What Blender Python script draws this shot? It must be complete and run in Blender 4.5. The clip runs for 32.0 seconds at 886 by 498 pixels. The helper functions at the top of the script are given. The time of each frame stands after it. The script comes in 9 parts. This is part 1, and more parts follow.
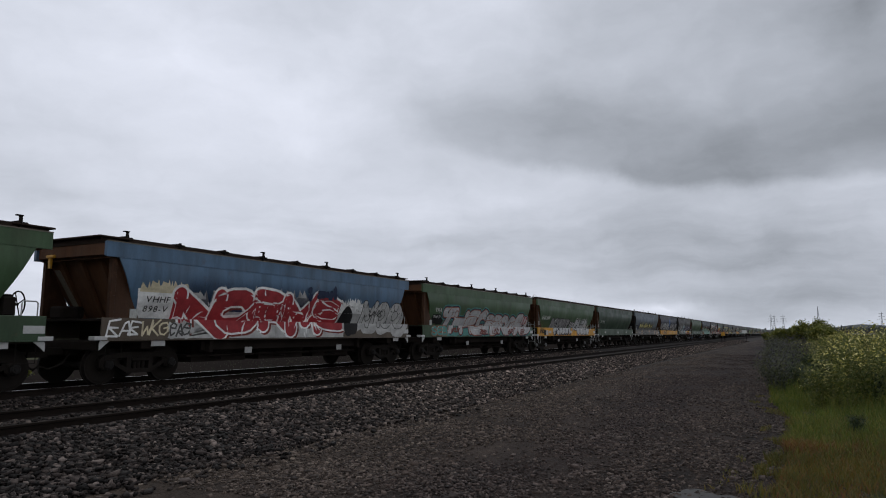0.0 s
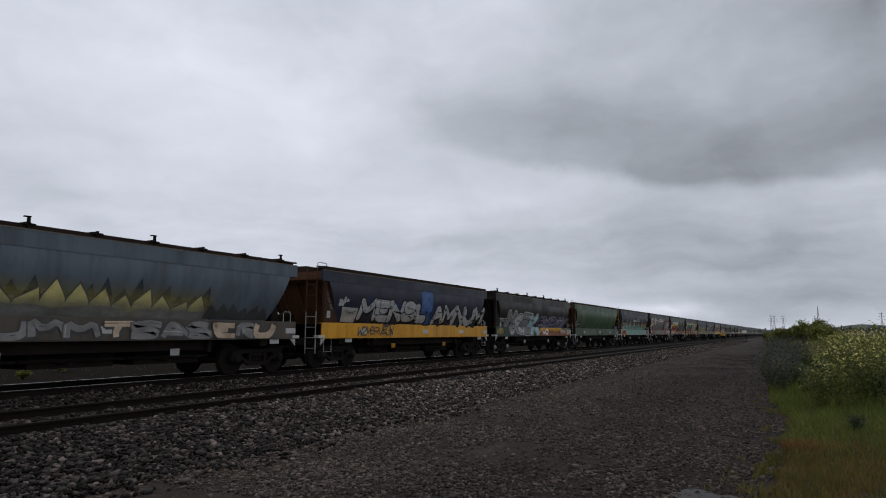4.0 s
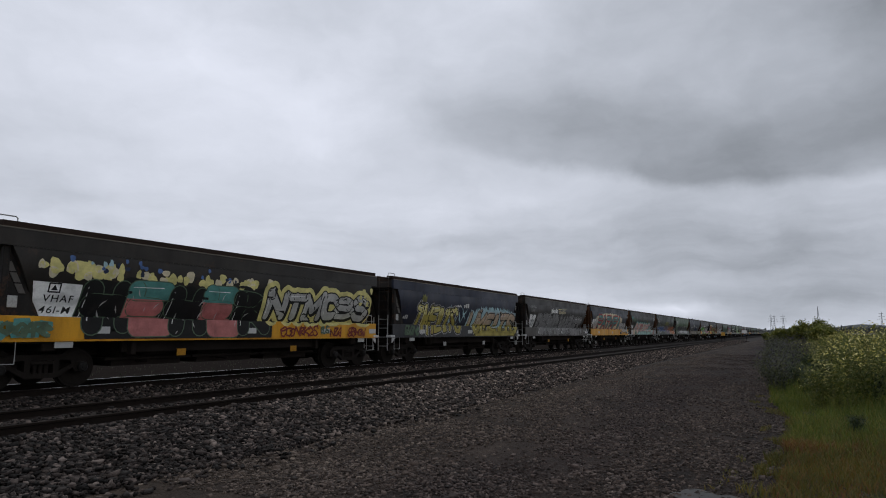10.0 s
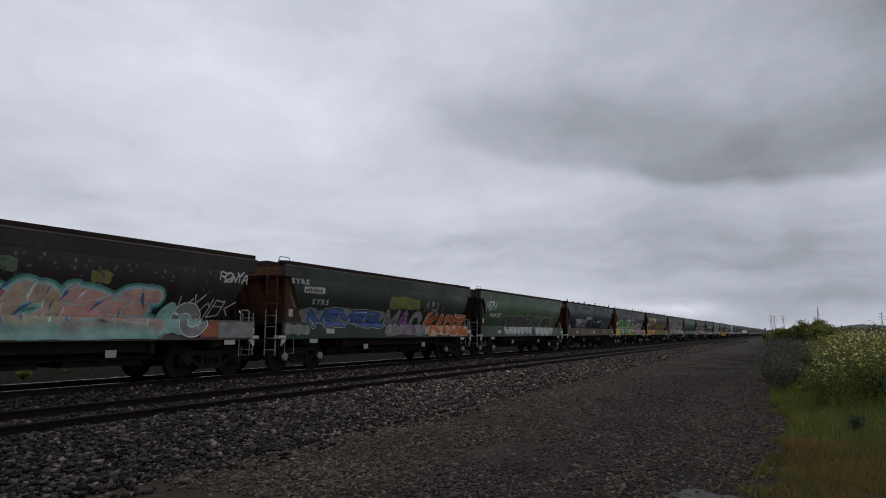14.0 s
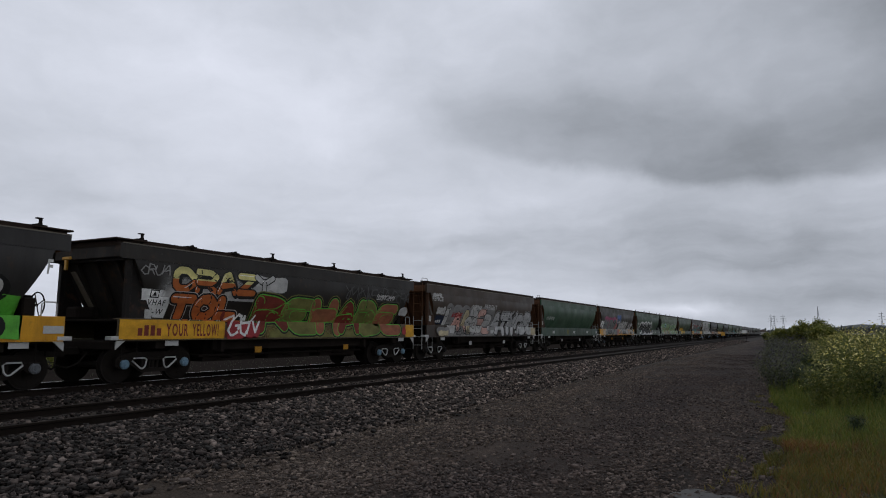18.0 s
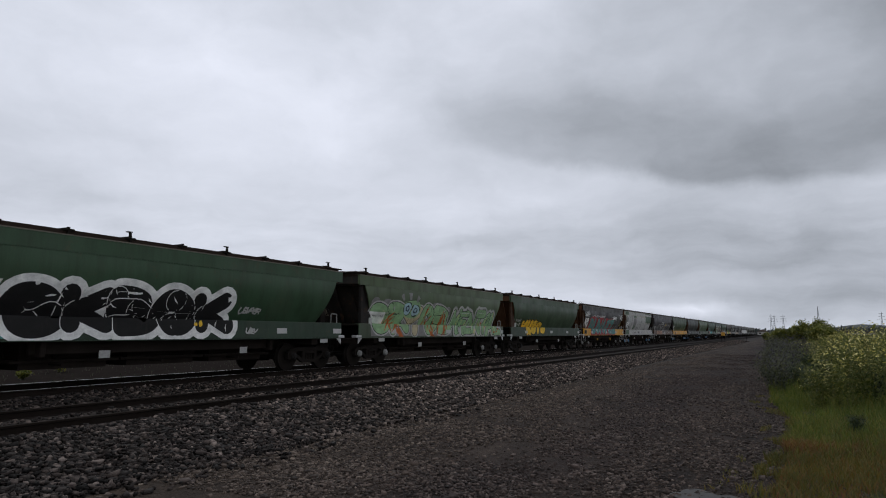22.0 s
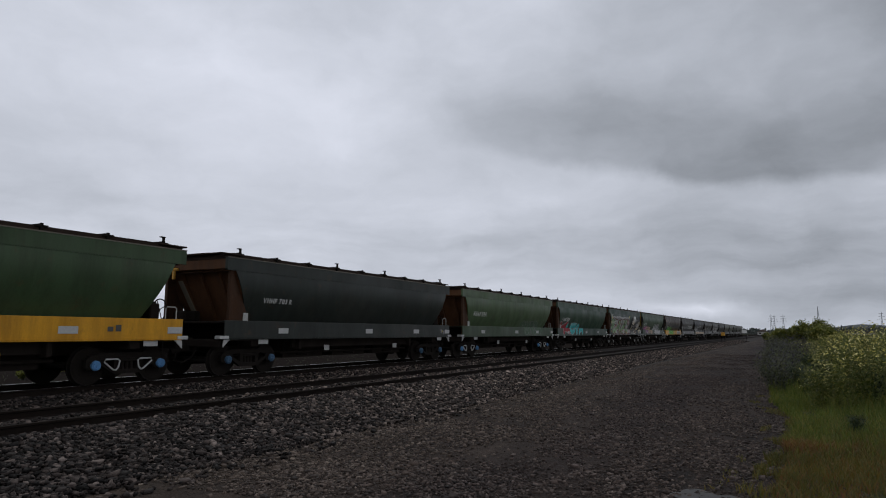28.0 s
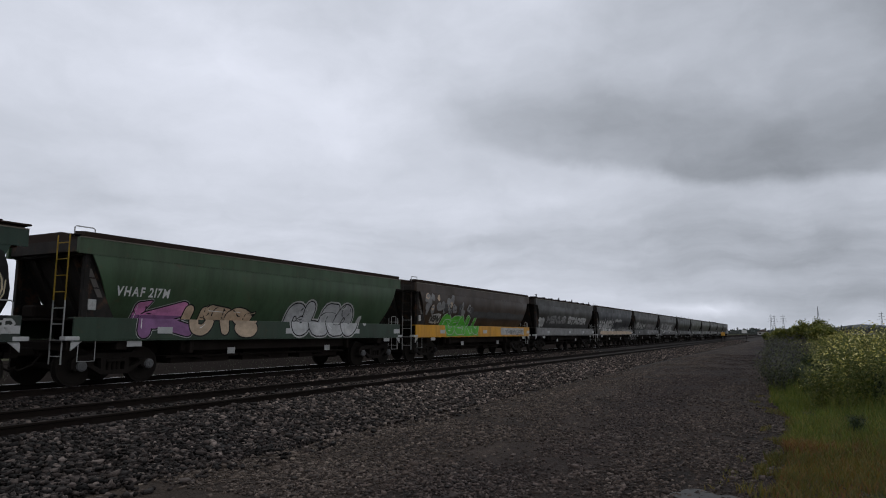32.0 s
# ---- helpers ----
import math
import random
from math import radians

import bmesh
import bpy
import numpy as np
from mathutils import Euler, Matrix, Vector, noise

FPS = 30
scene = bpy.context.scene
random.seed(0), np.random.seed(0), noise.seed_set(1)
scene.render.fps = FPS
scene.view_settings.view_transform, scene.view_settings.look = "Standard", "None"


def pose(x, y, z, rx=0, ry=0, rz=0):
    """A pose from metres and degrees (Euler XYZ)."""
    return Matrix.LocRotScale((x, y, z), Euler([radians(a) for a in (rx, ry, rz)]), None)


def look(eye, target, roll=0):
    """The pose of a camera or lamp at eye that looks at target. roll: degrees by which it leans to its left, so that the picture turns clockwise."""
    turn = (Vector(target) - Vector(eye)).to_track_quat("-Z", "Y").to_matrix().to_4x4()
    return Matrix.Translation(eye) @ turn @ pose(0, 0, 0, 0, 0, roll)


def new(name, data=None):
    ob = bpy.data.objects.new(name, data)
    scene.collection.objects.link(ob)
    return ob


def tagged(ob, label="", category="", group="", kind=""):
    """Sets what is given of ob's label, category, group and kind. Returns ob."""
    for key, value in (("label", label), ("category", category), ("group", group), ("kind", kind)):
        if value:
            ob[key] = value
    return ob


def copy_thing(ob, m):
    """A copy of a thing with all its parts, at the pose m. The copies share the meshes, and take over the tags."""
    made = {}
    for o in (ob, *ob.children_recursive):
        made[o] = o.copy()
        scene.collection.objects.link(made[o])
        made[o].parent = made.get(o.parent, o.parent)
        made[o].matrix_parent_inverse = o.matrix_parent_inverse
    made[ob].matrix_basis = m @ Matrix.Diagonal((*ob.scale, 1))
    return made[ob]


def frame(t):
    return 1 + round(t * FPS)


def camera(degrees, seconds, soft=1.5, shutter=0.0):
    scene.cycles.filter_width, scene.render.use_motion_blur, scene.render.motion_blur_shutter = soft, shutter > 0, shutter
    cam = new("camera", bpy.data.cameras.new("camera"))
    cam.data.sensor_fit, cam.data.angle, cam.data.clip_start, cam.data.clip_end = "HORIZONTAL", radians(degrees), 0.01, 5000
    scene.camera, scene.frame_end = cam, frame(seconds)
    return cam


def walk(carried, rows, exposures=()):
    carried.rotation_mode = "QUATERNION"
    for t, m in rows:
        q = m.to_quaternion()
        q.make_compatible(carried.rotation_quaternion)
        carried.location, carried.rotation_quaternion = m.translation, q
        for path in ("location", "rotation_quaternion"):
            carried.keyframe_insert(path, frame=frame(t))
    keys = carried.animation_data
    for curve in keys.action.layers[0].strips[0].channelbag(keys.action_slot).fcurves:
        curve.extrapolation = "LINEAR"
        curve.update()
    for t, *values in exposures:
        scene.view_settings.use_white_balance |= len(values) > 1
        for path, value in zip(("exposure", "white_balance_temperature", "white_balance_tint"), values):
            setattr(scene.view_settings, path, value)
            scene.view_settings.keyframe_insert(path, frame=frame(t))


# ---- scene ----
# ---------------------------------------------------------------- camera
RAIL = 0.42                       # datum of the wagons above the gravel road
TRAIN_TOP, NEAR_TOP = 0.55, 0.475  # rail tops of the loaded and of the empty track
EYE = Vector((0.0, 0.0, RAIL + 1.394))
cam = camera(68.57, 32.0, soft=1.05, shutter=0.0)
_yaw, _pitch = radians(27.81), radians(7.217)
CAM_POSE = look(EYE, EYE + 100 * Vector((-math.sin(_yaw) * math.cos(_pitch), math.cos(_yaw) * math.cos(_pitch), math.sin(_pitch))), 0.315)
walk(cam, [(0.0, CAM_POSE), (32.0, CAM_POSE)], exposures=[
    (0, 0.02), (1, 0.02), (2, -0.11), (3, -0.02), (6, -0.10), (7, 0.06), (8, -0.08), (9, -0.10), (10, -0.01), (11, 0.03), (12, -0.01), (13, -0.01), (14, -0.10),
    (17, 0.0), (18, -0.08), (19, -0.03), (20, 0.02), (21, 0.06), (22, 0.05), (23, 0.05), (24, 0.03), (25, 0.04), (28, -0.13), (29, 0.07), (30, 0.06), (31, 0.06), (32, -0.02)])

# plan of the line: y runs along the track, away from the camera
TRAIN_X = -14.99                  # centre line of the loaded track
NEAR_X = -10.55                   # centre line of the empty track
GAUGE = 1.6
PITCH = 14.569                    # wagon to wagon

# ---------------------------------------------------------------- light
world = bpy.data.worlds.new("overcast_sky")
scene.world = world
world.use_nodes = True
wn, wl = world.node_tree.nodes, world.node_tree.links
wn.clear()
w_out = wn.new("ShaderNodeOutputWorld")
w_bg = wn.new("ShaderNodeBackground")
w_sky = wn.new("ShaderNodeTexSky")
w_sky.sky_type = "NISHITA"
w_sky.sun_disc = False
w_sky.sun_elevation, w_sky.sun_rotation = radians(52), radians(-38)
w_scale = wn.new("ShaderNodeVectorMath"); w_scale.operation = "SCALE"; w_scale.inputs["Scale"].default_value = 0.06
w_noise = wn.new("ShaderNodeTexNoise"); w_noise.inputs["Scale"].default_value = 2.2; w_noise.inputs["Detail"].default_value = 6
w_ramp = wn.new("ShaderNodeValToRGB")
w_ramp.color_ramp.elements[0].position, w_ramp.color_ramp.elements[0].color = 0.32, (0.292, 0.306, 0.335, 1)
w_ramp.color_ramp.elements[1].position, w_ramp.color_ramp.elements[1].color = 0.68, (0.55, 0.567, 0.61, 1)
w_mix = wn.new("ShaderNodeMix"); w_mix.data_type = "RGBA"; w_mix.inputs["Factor"].default_value = 0.9
wl.new(w_sky.outputs["Color"], w_scale.inputs[0])
wl.new(w_noise.outputs["Fac"], w_ramp.inputs["Fac"])
wl.new(w_scale.outputs["Vector"], w_mix.inputs["A"])
wl.new(w_ramp.outputs["Color"], w_mix.inputs["B"])
wl.new(w_mix.outputs["Result"], w_bg.inputs["Color"])
wl.new(w_bg.outputs["Background"], w_out.inputs["Surface"])
w_bg.inputs["Strength"].default_value = 1.52

sun = new("sun", bpy.data.lights.new("sun", "SUN"))
sun.data.energy, sun.data.angle, sun.data.color = 0.5, radians(25), (1.0, 0.96, 0.9)
sun.matrix_world = look((0, 0, 60), (0 + 60 / math.tan(radians(52)) * math.sin(radians(38)), -60 / math.tan(radians(52)) * math.cos(radians(38)), 0))

# ---------------------------------------------------------------- materials
def tree(name):
    m = bpy.data.materials.new(name)
    m.use_nodes = True
    n, l = m.node_tree.nodes, m.node_tree.links
    return m, n, l, n["Principled BSDF"]


def noise_node(n, l, scale, detail=5, rough=0.6, vec=None, stretch=None):
    """A noise texture on the object's own metres, stretched if asked."""
    if vec is None:
        tc = n.new("ShaderNodeTexCoord")
        vec = tc.outputs["Object"]
    if stretch:
        mp = n.new("ShaderNodeMapping")
        mp.inputs["Scale"].default_value = stretch
        l.new(vec, mp.inputs["Vector"])
        vec = mp.outputs["Vector"]
    t = n.new("ShaderNodeTexNoise")
    t.inputs["Scale"].default_value, t.inputs["Detail"].default_value, t.inputs["Roughness"].default_value = scale, detail, rough
    l.new(vec, t.inputs["Vector"])
    return t.outputs["Fac"]


def ramp(n, l, fac, stops):
    r = n.new("ShaderNodeValToRGB")
    e = r.color_ramp.elements
    while len(e) < len(stops):
        e.new(0.5)
    for el, (p, c) in zip(e, stops):
        el.position = p
        el.color = (*c, 1) if len(c) == 3 else c
    l.new(fac, r.inputs["Fac"])
    return r.outputs["Color"]


def mix(n, l, fac, a, b, mode="MIX"):
    m = n.new("ShaderNodeMix")
    m.data_type, m.blend_type = "RGBA", mode
    for key, v in (("Factor", fac), ("A", a), ("B", b)):
        s = m.inputs[key] if key == "Factor" else [i for i in m.inputs if i.name == key and i.type == "RGBA"][0]
        if isinstance(v, (int, float)):
            s.default_value = v
        elif isinstance(v, tuple):
            s.default_value = (*v, 1)
        else:
            l.new(v, s)
    return [o for o in m.outputs if o.type == "RGBA"][0]


def bump(n, l, bsdf, fac, strength, dist):
    b = n.new("ShaderNodeBump")
    b.inputs["Strength"].default_value, b.inputs["Distance"].default_value = strength, dist
    l.new(fac, b.inputs["Height"])
    l.new(b.outputs["Normal"], bsdf.inputs["Normal"])


def plain(name, rgb, rough=0.6, metal=0.0, vary=0.25, scale=6.0, bumps=0.15, spec=0.5):
    """A surface of one paint or stuff with grain and stains at two scales."""
    m, n, l, b = tree(name)
    big = noise_node(n, l, scale * 0.25, 3)
    fine = noise_node(n, l, scale * 4, 5)
    dark = tuple(c * (1 - vary) for c in rgb)
    light = tuple(min(1, c * (1 + vary * 0.6)) for c in rgb)
    c = mix(n, l, big, dark, light)
    c = mix(n, l, 0.35, c, ramp(n, l, fine, [(0.3, (0.55, 0.55, 0.55)), (0.7, (1, 1, 1))]), "MULTIPLY")
    l.new(c, b.inputs["Base Color"])
    b.inputs["Roughness"].default_value, b.inputs["Metallic"].default_value = rough, metal
    b.inputs["Specular IOR Level"].default_value = spec
    if bumps:
        bump(n, l, b, fine, bumps, 0.004)
    return m


def wagon_paint(name, rough=0.45, rust=0.25, streak=0.5):
    """Weathered wagon paint: the coat's colour comes from the part, grime and rust lie over it."""
    m, n, l, b = tree(name)
    info = n.new("ShaderNodeObjectInfo")
    tc = n.new("ShaderNodeTexCoord")
    shift = n.new("ShaderNodeVectorMath"); shift.operation = "MULTIPLY_ADD"
    comb = n.new("ShaderNodeCombineXYZ")
    for k in ("X", "Y", "Z"):
        l.new(info.outputs["Random"], comb.inputs[k])
    l.new(comb.outputs["Vector"], shift.inputs[0])
    shift.inputs[1].default_value = (37, 91, 53)
    l.new(tc.outputs["Object"], shift.inputs[2])
    v = shift.outputs["Vector"]
    streaks = noise_node(n, l, 1.0, 7, 0.7, v, (3, 1.9, 0.28))
    blotch = noise_node(n, l, 0.9, 5, 0.6, v)
    fine = noise_node(n, l, 28, 4, 0.6, v)
    c = mix(n, l, ramp(n, l, blotch, [(0.35, (0, 0, 0)), (0.75, (1, 1, 1))]), info.outputs["Color"], (0.5, 0.5, 0.5), "SOFT_LIGHT")
    grime = ramp(n, l, streaks, [(0.42, (1, 1, 1)), (0.62, (0.62, 0.6, 0.57)), (0.8, (0.4, 0.37, 0.34))])
    c = mix(n, l, streak, c, grime, "MULTIPLY")
    c = mix(n, l, 0.25, c, ramp(n, l, fine, [(0.3, (0.6, 0.6, 0.6)), (0.65, (1, 1, 1))]), "MULTIPLY")
    dusty = noise_node(n, l, 1.0, 8, 0.68, v, (1.4, 0.9, 0.55))
    c = mix(n, l, ramp(n, l, dusty, [(0.5, (0, 0, 0)), (0.72, (0.22, 0.22, 0.22))]), c, (0.085, 0.07, 0.055))
    scuffs = noise_node(n, l, 5.5, 6, 0.75, v, (1, 0.55, 1))
    c = mix(n, l, ramp(n, l, scuffs, [(0.66, (0, 0, 0)), (0.72, (0.32, 0.32, 0.32))]), c, (0.15, 0.145, 0.13))
    rusty = noise_node(n, l, 2.6, 8, 0.72, v)
    mask = ramp(n, l, rusty, [(0.64 - 0.2 * rust, (0, 0, 0)), (0.72 - 0.1 * rust, (rust, rust, rust))])
    c = mix(n, l, mask, c, (0.10, 0.045, 0.02))
    l.new(c, b.inputs["Base Color"])
    l.new(ramp(n, l, blotch, [(0.3, (rough - 0.12,) * 3), (0.7, (rough + 0.15,) * 3)]), b.inputs["Roughness"])
    b.inputs["Specular IOR Level"].default_value = 0.28
    bump(n, l, b, blotch, 0.12, 0.02)
    return m


PAINT = wagon_paint("weathered_paint", 0.44, 0.3, 0.8)
SHEET = wagon_paint("rusty_sheet", 0.75, 0.55, 0.7)
STEEL = plain("black_steel", (0.016, 0.0142, 0.0135), 0.6, 0.0, 0.4, spec=0.2)
UNDER = plain("grimy_underframe", (0.026, 0.0212, 0.0185), 0.95, 0.0, 0.5, spec=0.03)
CAST = plain("cast_bogie_steel", (0.018, 0.015, 0.013), 0.85, 0.0, 0.45, spec=0.06)
ROOF = plain("grimy_roof_steel", (0.030, 0.0185, 0.0135), 0.8, 0.0, 0.5, 2.0, spec=0.15)
WHITE = plain("white_paint", (0.62, 0.62, 0.6), 0.5, 0.0, 0.2)
GREYW = plain("dulled_white_paint", (0.5, 0.5, 0.49), 0.55, 0.0, 0.3)
TYRE = plain("worn_wheel_steel", (0.017, 0.014, 0.012), 0.75, 0.0, 0.4, spec=0.1)
LADDER = plain("scuffed_ladder_paint", (0.36, 0.36, 0.35), 0.6, 0.0, 0.35)
RAILSIDE = plain("rusty_rail", (0.014, 0.010, 0.008), 0.85, 0.0, 0.4, 3.0, spec=0.1)
RAILTOP = plain("polished_rail_head", (0.34, 0.33, 0.32), 0.3, 1.0, 0.2, 3.0, 0.05)
LIP = plain("pale_tan_edge", (0.16, 0.135, 0.10), 0.55, 0.0, 0.6, 5.0)
YELLOWP = plain("yellow_paint", (0.55, 0.28, 0.02), 0.5, 0.0, 0.25)

def touched_up():
    """Dark cast steel that may carry a splash of paint in the part's own colour."""
    m, n, l, b = tree("painted_casting")
    info = n.new("ShaderNodeObjectInfo")
    fine = noise_node(n, l, 22, 4)
    c = mix(n, l, 0.6, info.outputs["Color"], ramp(n, l, fine, [(0.3, (0.45, 0.45, 0.45)), (0.6, (1, 1, 1))]), "MULTIPLY")
    l.new(c, b.inputs["Base Color"])
    b.inputs["Roughness"].default_value = 0.65
    b.inputs["Specular IOR Level"].default_value = 0.2
    return m


TOUCHED = touched_up()

# ---------------------------------------------------------------- mesh building
class Build:
    """Collects vertices and faces of one part."""
    def __init__(self):
        self.v, self.f, self.m = [], [], []

    def add(self, verts, faces, mat=0):
        o = len(self.v)
        self.v += [tuple(p) for p in verts]
        self.f += [tuple(i + o for i in q) for q in faces]
        self.m += [mat] * len(faces)
        return self

    def box(self, x0, x1, y0, y1, z0, z1, c=0.0, mat=0):
        """A block with chamfered edges (c metres)."""
        if c <= 0:
            p = [(x, y, z) for x in (x0, x1) for y in (y0, y1) for z in (z0, z1)]
            return self.add(p, [(0, 1, 3, 2), (4, 6, 7, 5), (0, 4, 5, 1), (2, 3, 7, 6), (0, 2, 6, 4), (1, 5, 7, 3)], mat)
        c = min(c, 0.49 * abs(x1 - x0), 0.49 * abs(y1 - y0), 0.49 * abs(z1 - z0))
        p, idx = [], {}
        for sx, x in ((0, x0), (1, x1)):
            for sy, y in ((0, y0), (1, y1)):
                for sz, z in ((0, z0), (1, z1)):
                    ix, iy, iz = (c if not sx else -c), (c if not sy else -c), (c if not sz else -c)
                    for a, q in (("x", (x, y + iy, z + iz)), ("y", (x + ix, y, z + iz)), ("z", (x + ix, y + iy, z))):
                        idx[(sx, sy, sz, a)] = len(p)
                        p.append(q)
        f = []
        for s in (0, 1):
            f.append([idx[(s, a, b, "x")] for a, b in ((0, 0), (0, 1), (1, 1), (1, 0))])
            f.append([idx[(a, s, b, "y")] for a, b in ((0, 0), (1, 0), (1, 1), (0, 1))])
            f.append([idx[(a, b, s, "z")] for a, b in ((0, 0), (0, 1), (1, 1), (1, 0))])
        for a in (0, 1):
            for b in (0, 1):
                f.append([idx[(a, b, 0, "x")], idx[(a, b, 1, "x")], idx[(a, b, 1, "y")], idx[(a, b, 0, "y")]])
                f.append([idx[(a, 0, b, "x")], idx[(a, 1, b, "x")], idx[(a, 1, b, "z")], idx[(a, 0, b, "z")]])
                f.append([idx[(0, a, b, "y")], idx[(1, a, b, "y")], idx[(1, a, b, "z")], idx[(0, a, b, "z")]])
                for d in (0, 1):
                    f.append([idx[(a, b, d, "x")], idx[(a, b, d, "y")], idx[(a, b, d, "z")]])
        return self.add(p, f, mat)

    def prism(self, poly, x0, x1, mat=0):
        """A (y, z) outline pushed from x0 to x1."""
        k = len(poly)
        p = [(x0, y, z) for y, z in poly] + [(x1, y, z) for y, z in poly]
        f = [tuple(range(k)), tuple(range(2 * k - 1, k - 1, -1))] + [(i, (i + 1) % k, (i + 1) % k + k, i + k) for i in range(k)]
        return self.add(p, f, mat)

    def along(self, poly, y0, y1, mat=0, cap=True):
        """An (x, z) outline pushed from y0 to y1."""
        k = len(poly)
        p = [(x, y0, z) for x, z in poly] + [(x, y1, z) for x, z in poly]
        f = [(i, (i + 1) % k, (i + 1) % k + k, i + k) for i in range(k)]
        if cap:
            f += [tuple(range(k)), tuple(range(2 * k - 1, k - 1, -1))]
        return self.add(p, f, mat)

    def tube(self, pts, r, sides=6, mat=0, closed=False):
        """A rod bent through pts."""
        pts = [Vector(p) for p in pts]
        n = len(pts)
        rings = []
        for i, p in enumerate(pts):
            a = pts[(i - 1) % n] if (closed or i > 0) else p
            b = pts[(i + 1) % n] if (closed or i < n - 1) else p
            d = (b - a).normalized()
            u = d.cross(Vector((0.13, 0.31, 0.94)))
            if u.length < 1e-3:
                u = d.cross(Vector((1, 0, 0)))
            u.normalize()
            w = d.cross(u)
            rings.append([p + r * (math.cos(t) * u + math.sin(t) * w) for t in (2 * math.pi * j / sides for j in range(sides))])
        v = [q for ring in rings for q in ring]
        f = []
        for i in range(n if closed else n - 1):
            k = (i + 1) % n
            for j in range(sides):
                f.append((i * sides + j, i * sides + (j + 1) % sides, k * sides + (j + 1) % sides, k * sides + j))
        if not closed:
            f += [tuple(range(sides)), tuple(range((n - 1) * sides + sides - 1, (n - 1) * sides - 1, -1))]
        return self.add(v, f, mat)

    def disc(self, x0, x1, y, z, r, sides=20, mat=0, r1=None):
        """A round plate or drum whose axle lies across the track."""
        r1 = r if r1 is None else r1
        a = [2 * math.pi * i / sides for i in range(sides)]
        p = [(x0, y + r * math.cos(t), z + r * math.sin(t)) for t in a] + [(x1, y + r1 * math.cos(t), z + r1 * math.sin(t)) for t in a]
        f = [(i, (i + 1) % sides, (i + 1) % sides + sides, i + sides) for i in range(sides)]
        f += [tuple(range(sides)), tuple(range(2 * sides - 1, sides - 1, -1))]
        return self.add(p, f, mat)

    def mesh(self, name, mats):
        me = bpy.data.meshes.new(name)
        me.from_pydata(self.v, [], self.f)
        for m in mats if isinstance(mats, (list, tuple)) else [mats]:
            me.materials.append(m)
        if any(self.m):
            me.polygons.foreach_set("material_index", self.m)
        bm = bmesh.new()
        bm.from_mesh(me)
        bmesh.ops.recalc_face_normals(bm, faces=bm.faces)
        bm.to_mesh(me)
        bm.free()
        return me


def part(name, b, mats, parent, label=""):
    ob = new(name, b.mesh(name, mats) if isinstance(b, Build) else b)
    ob.parent = parent
    if label:
        ob["label"] = label
    return ob


def smooth(ob):
    ob.data.polygons.foreach_set("use_smooth", [True] * len(ob.data.polygons))
    return ob


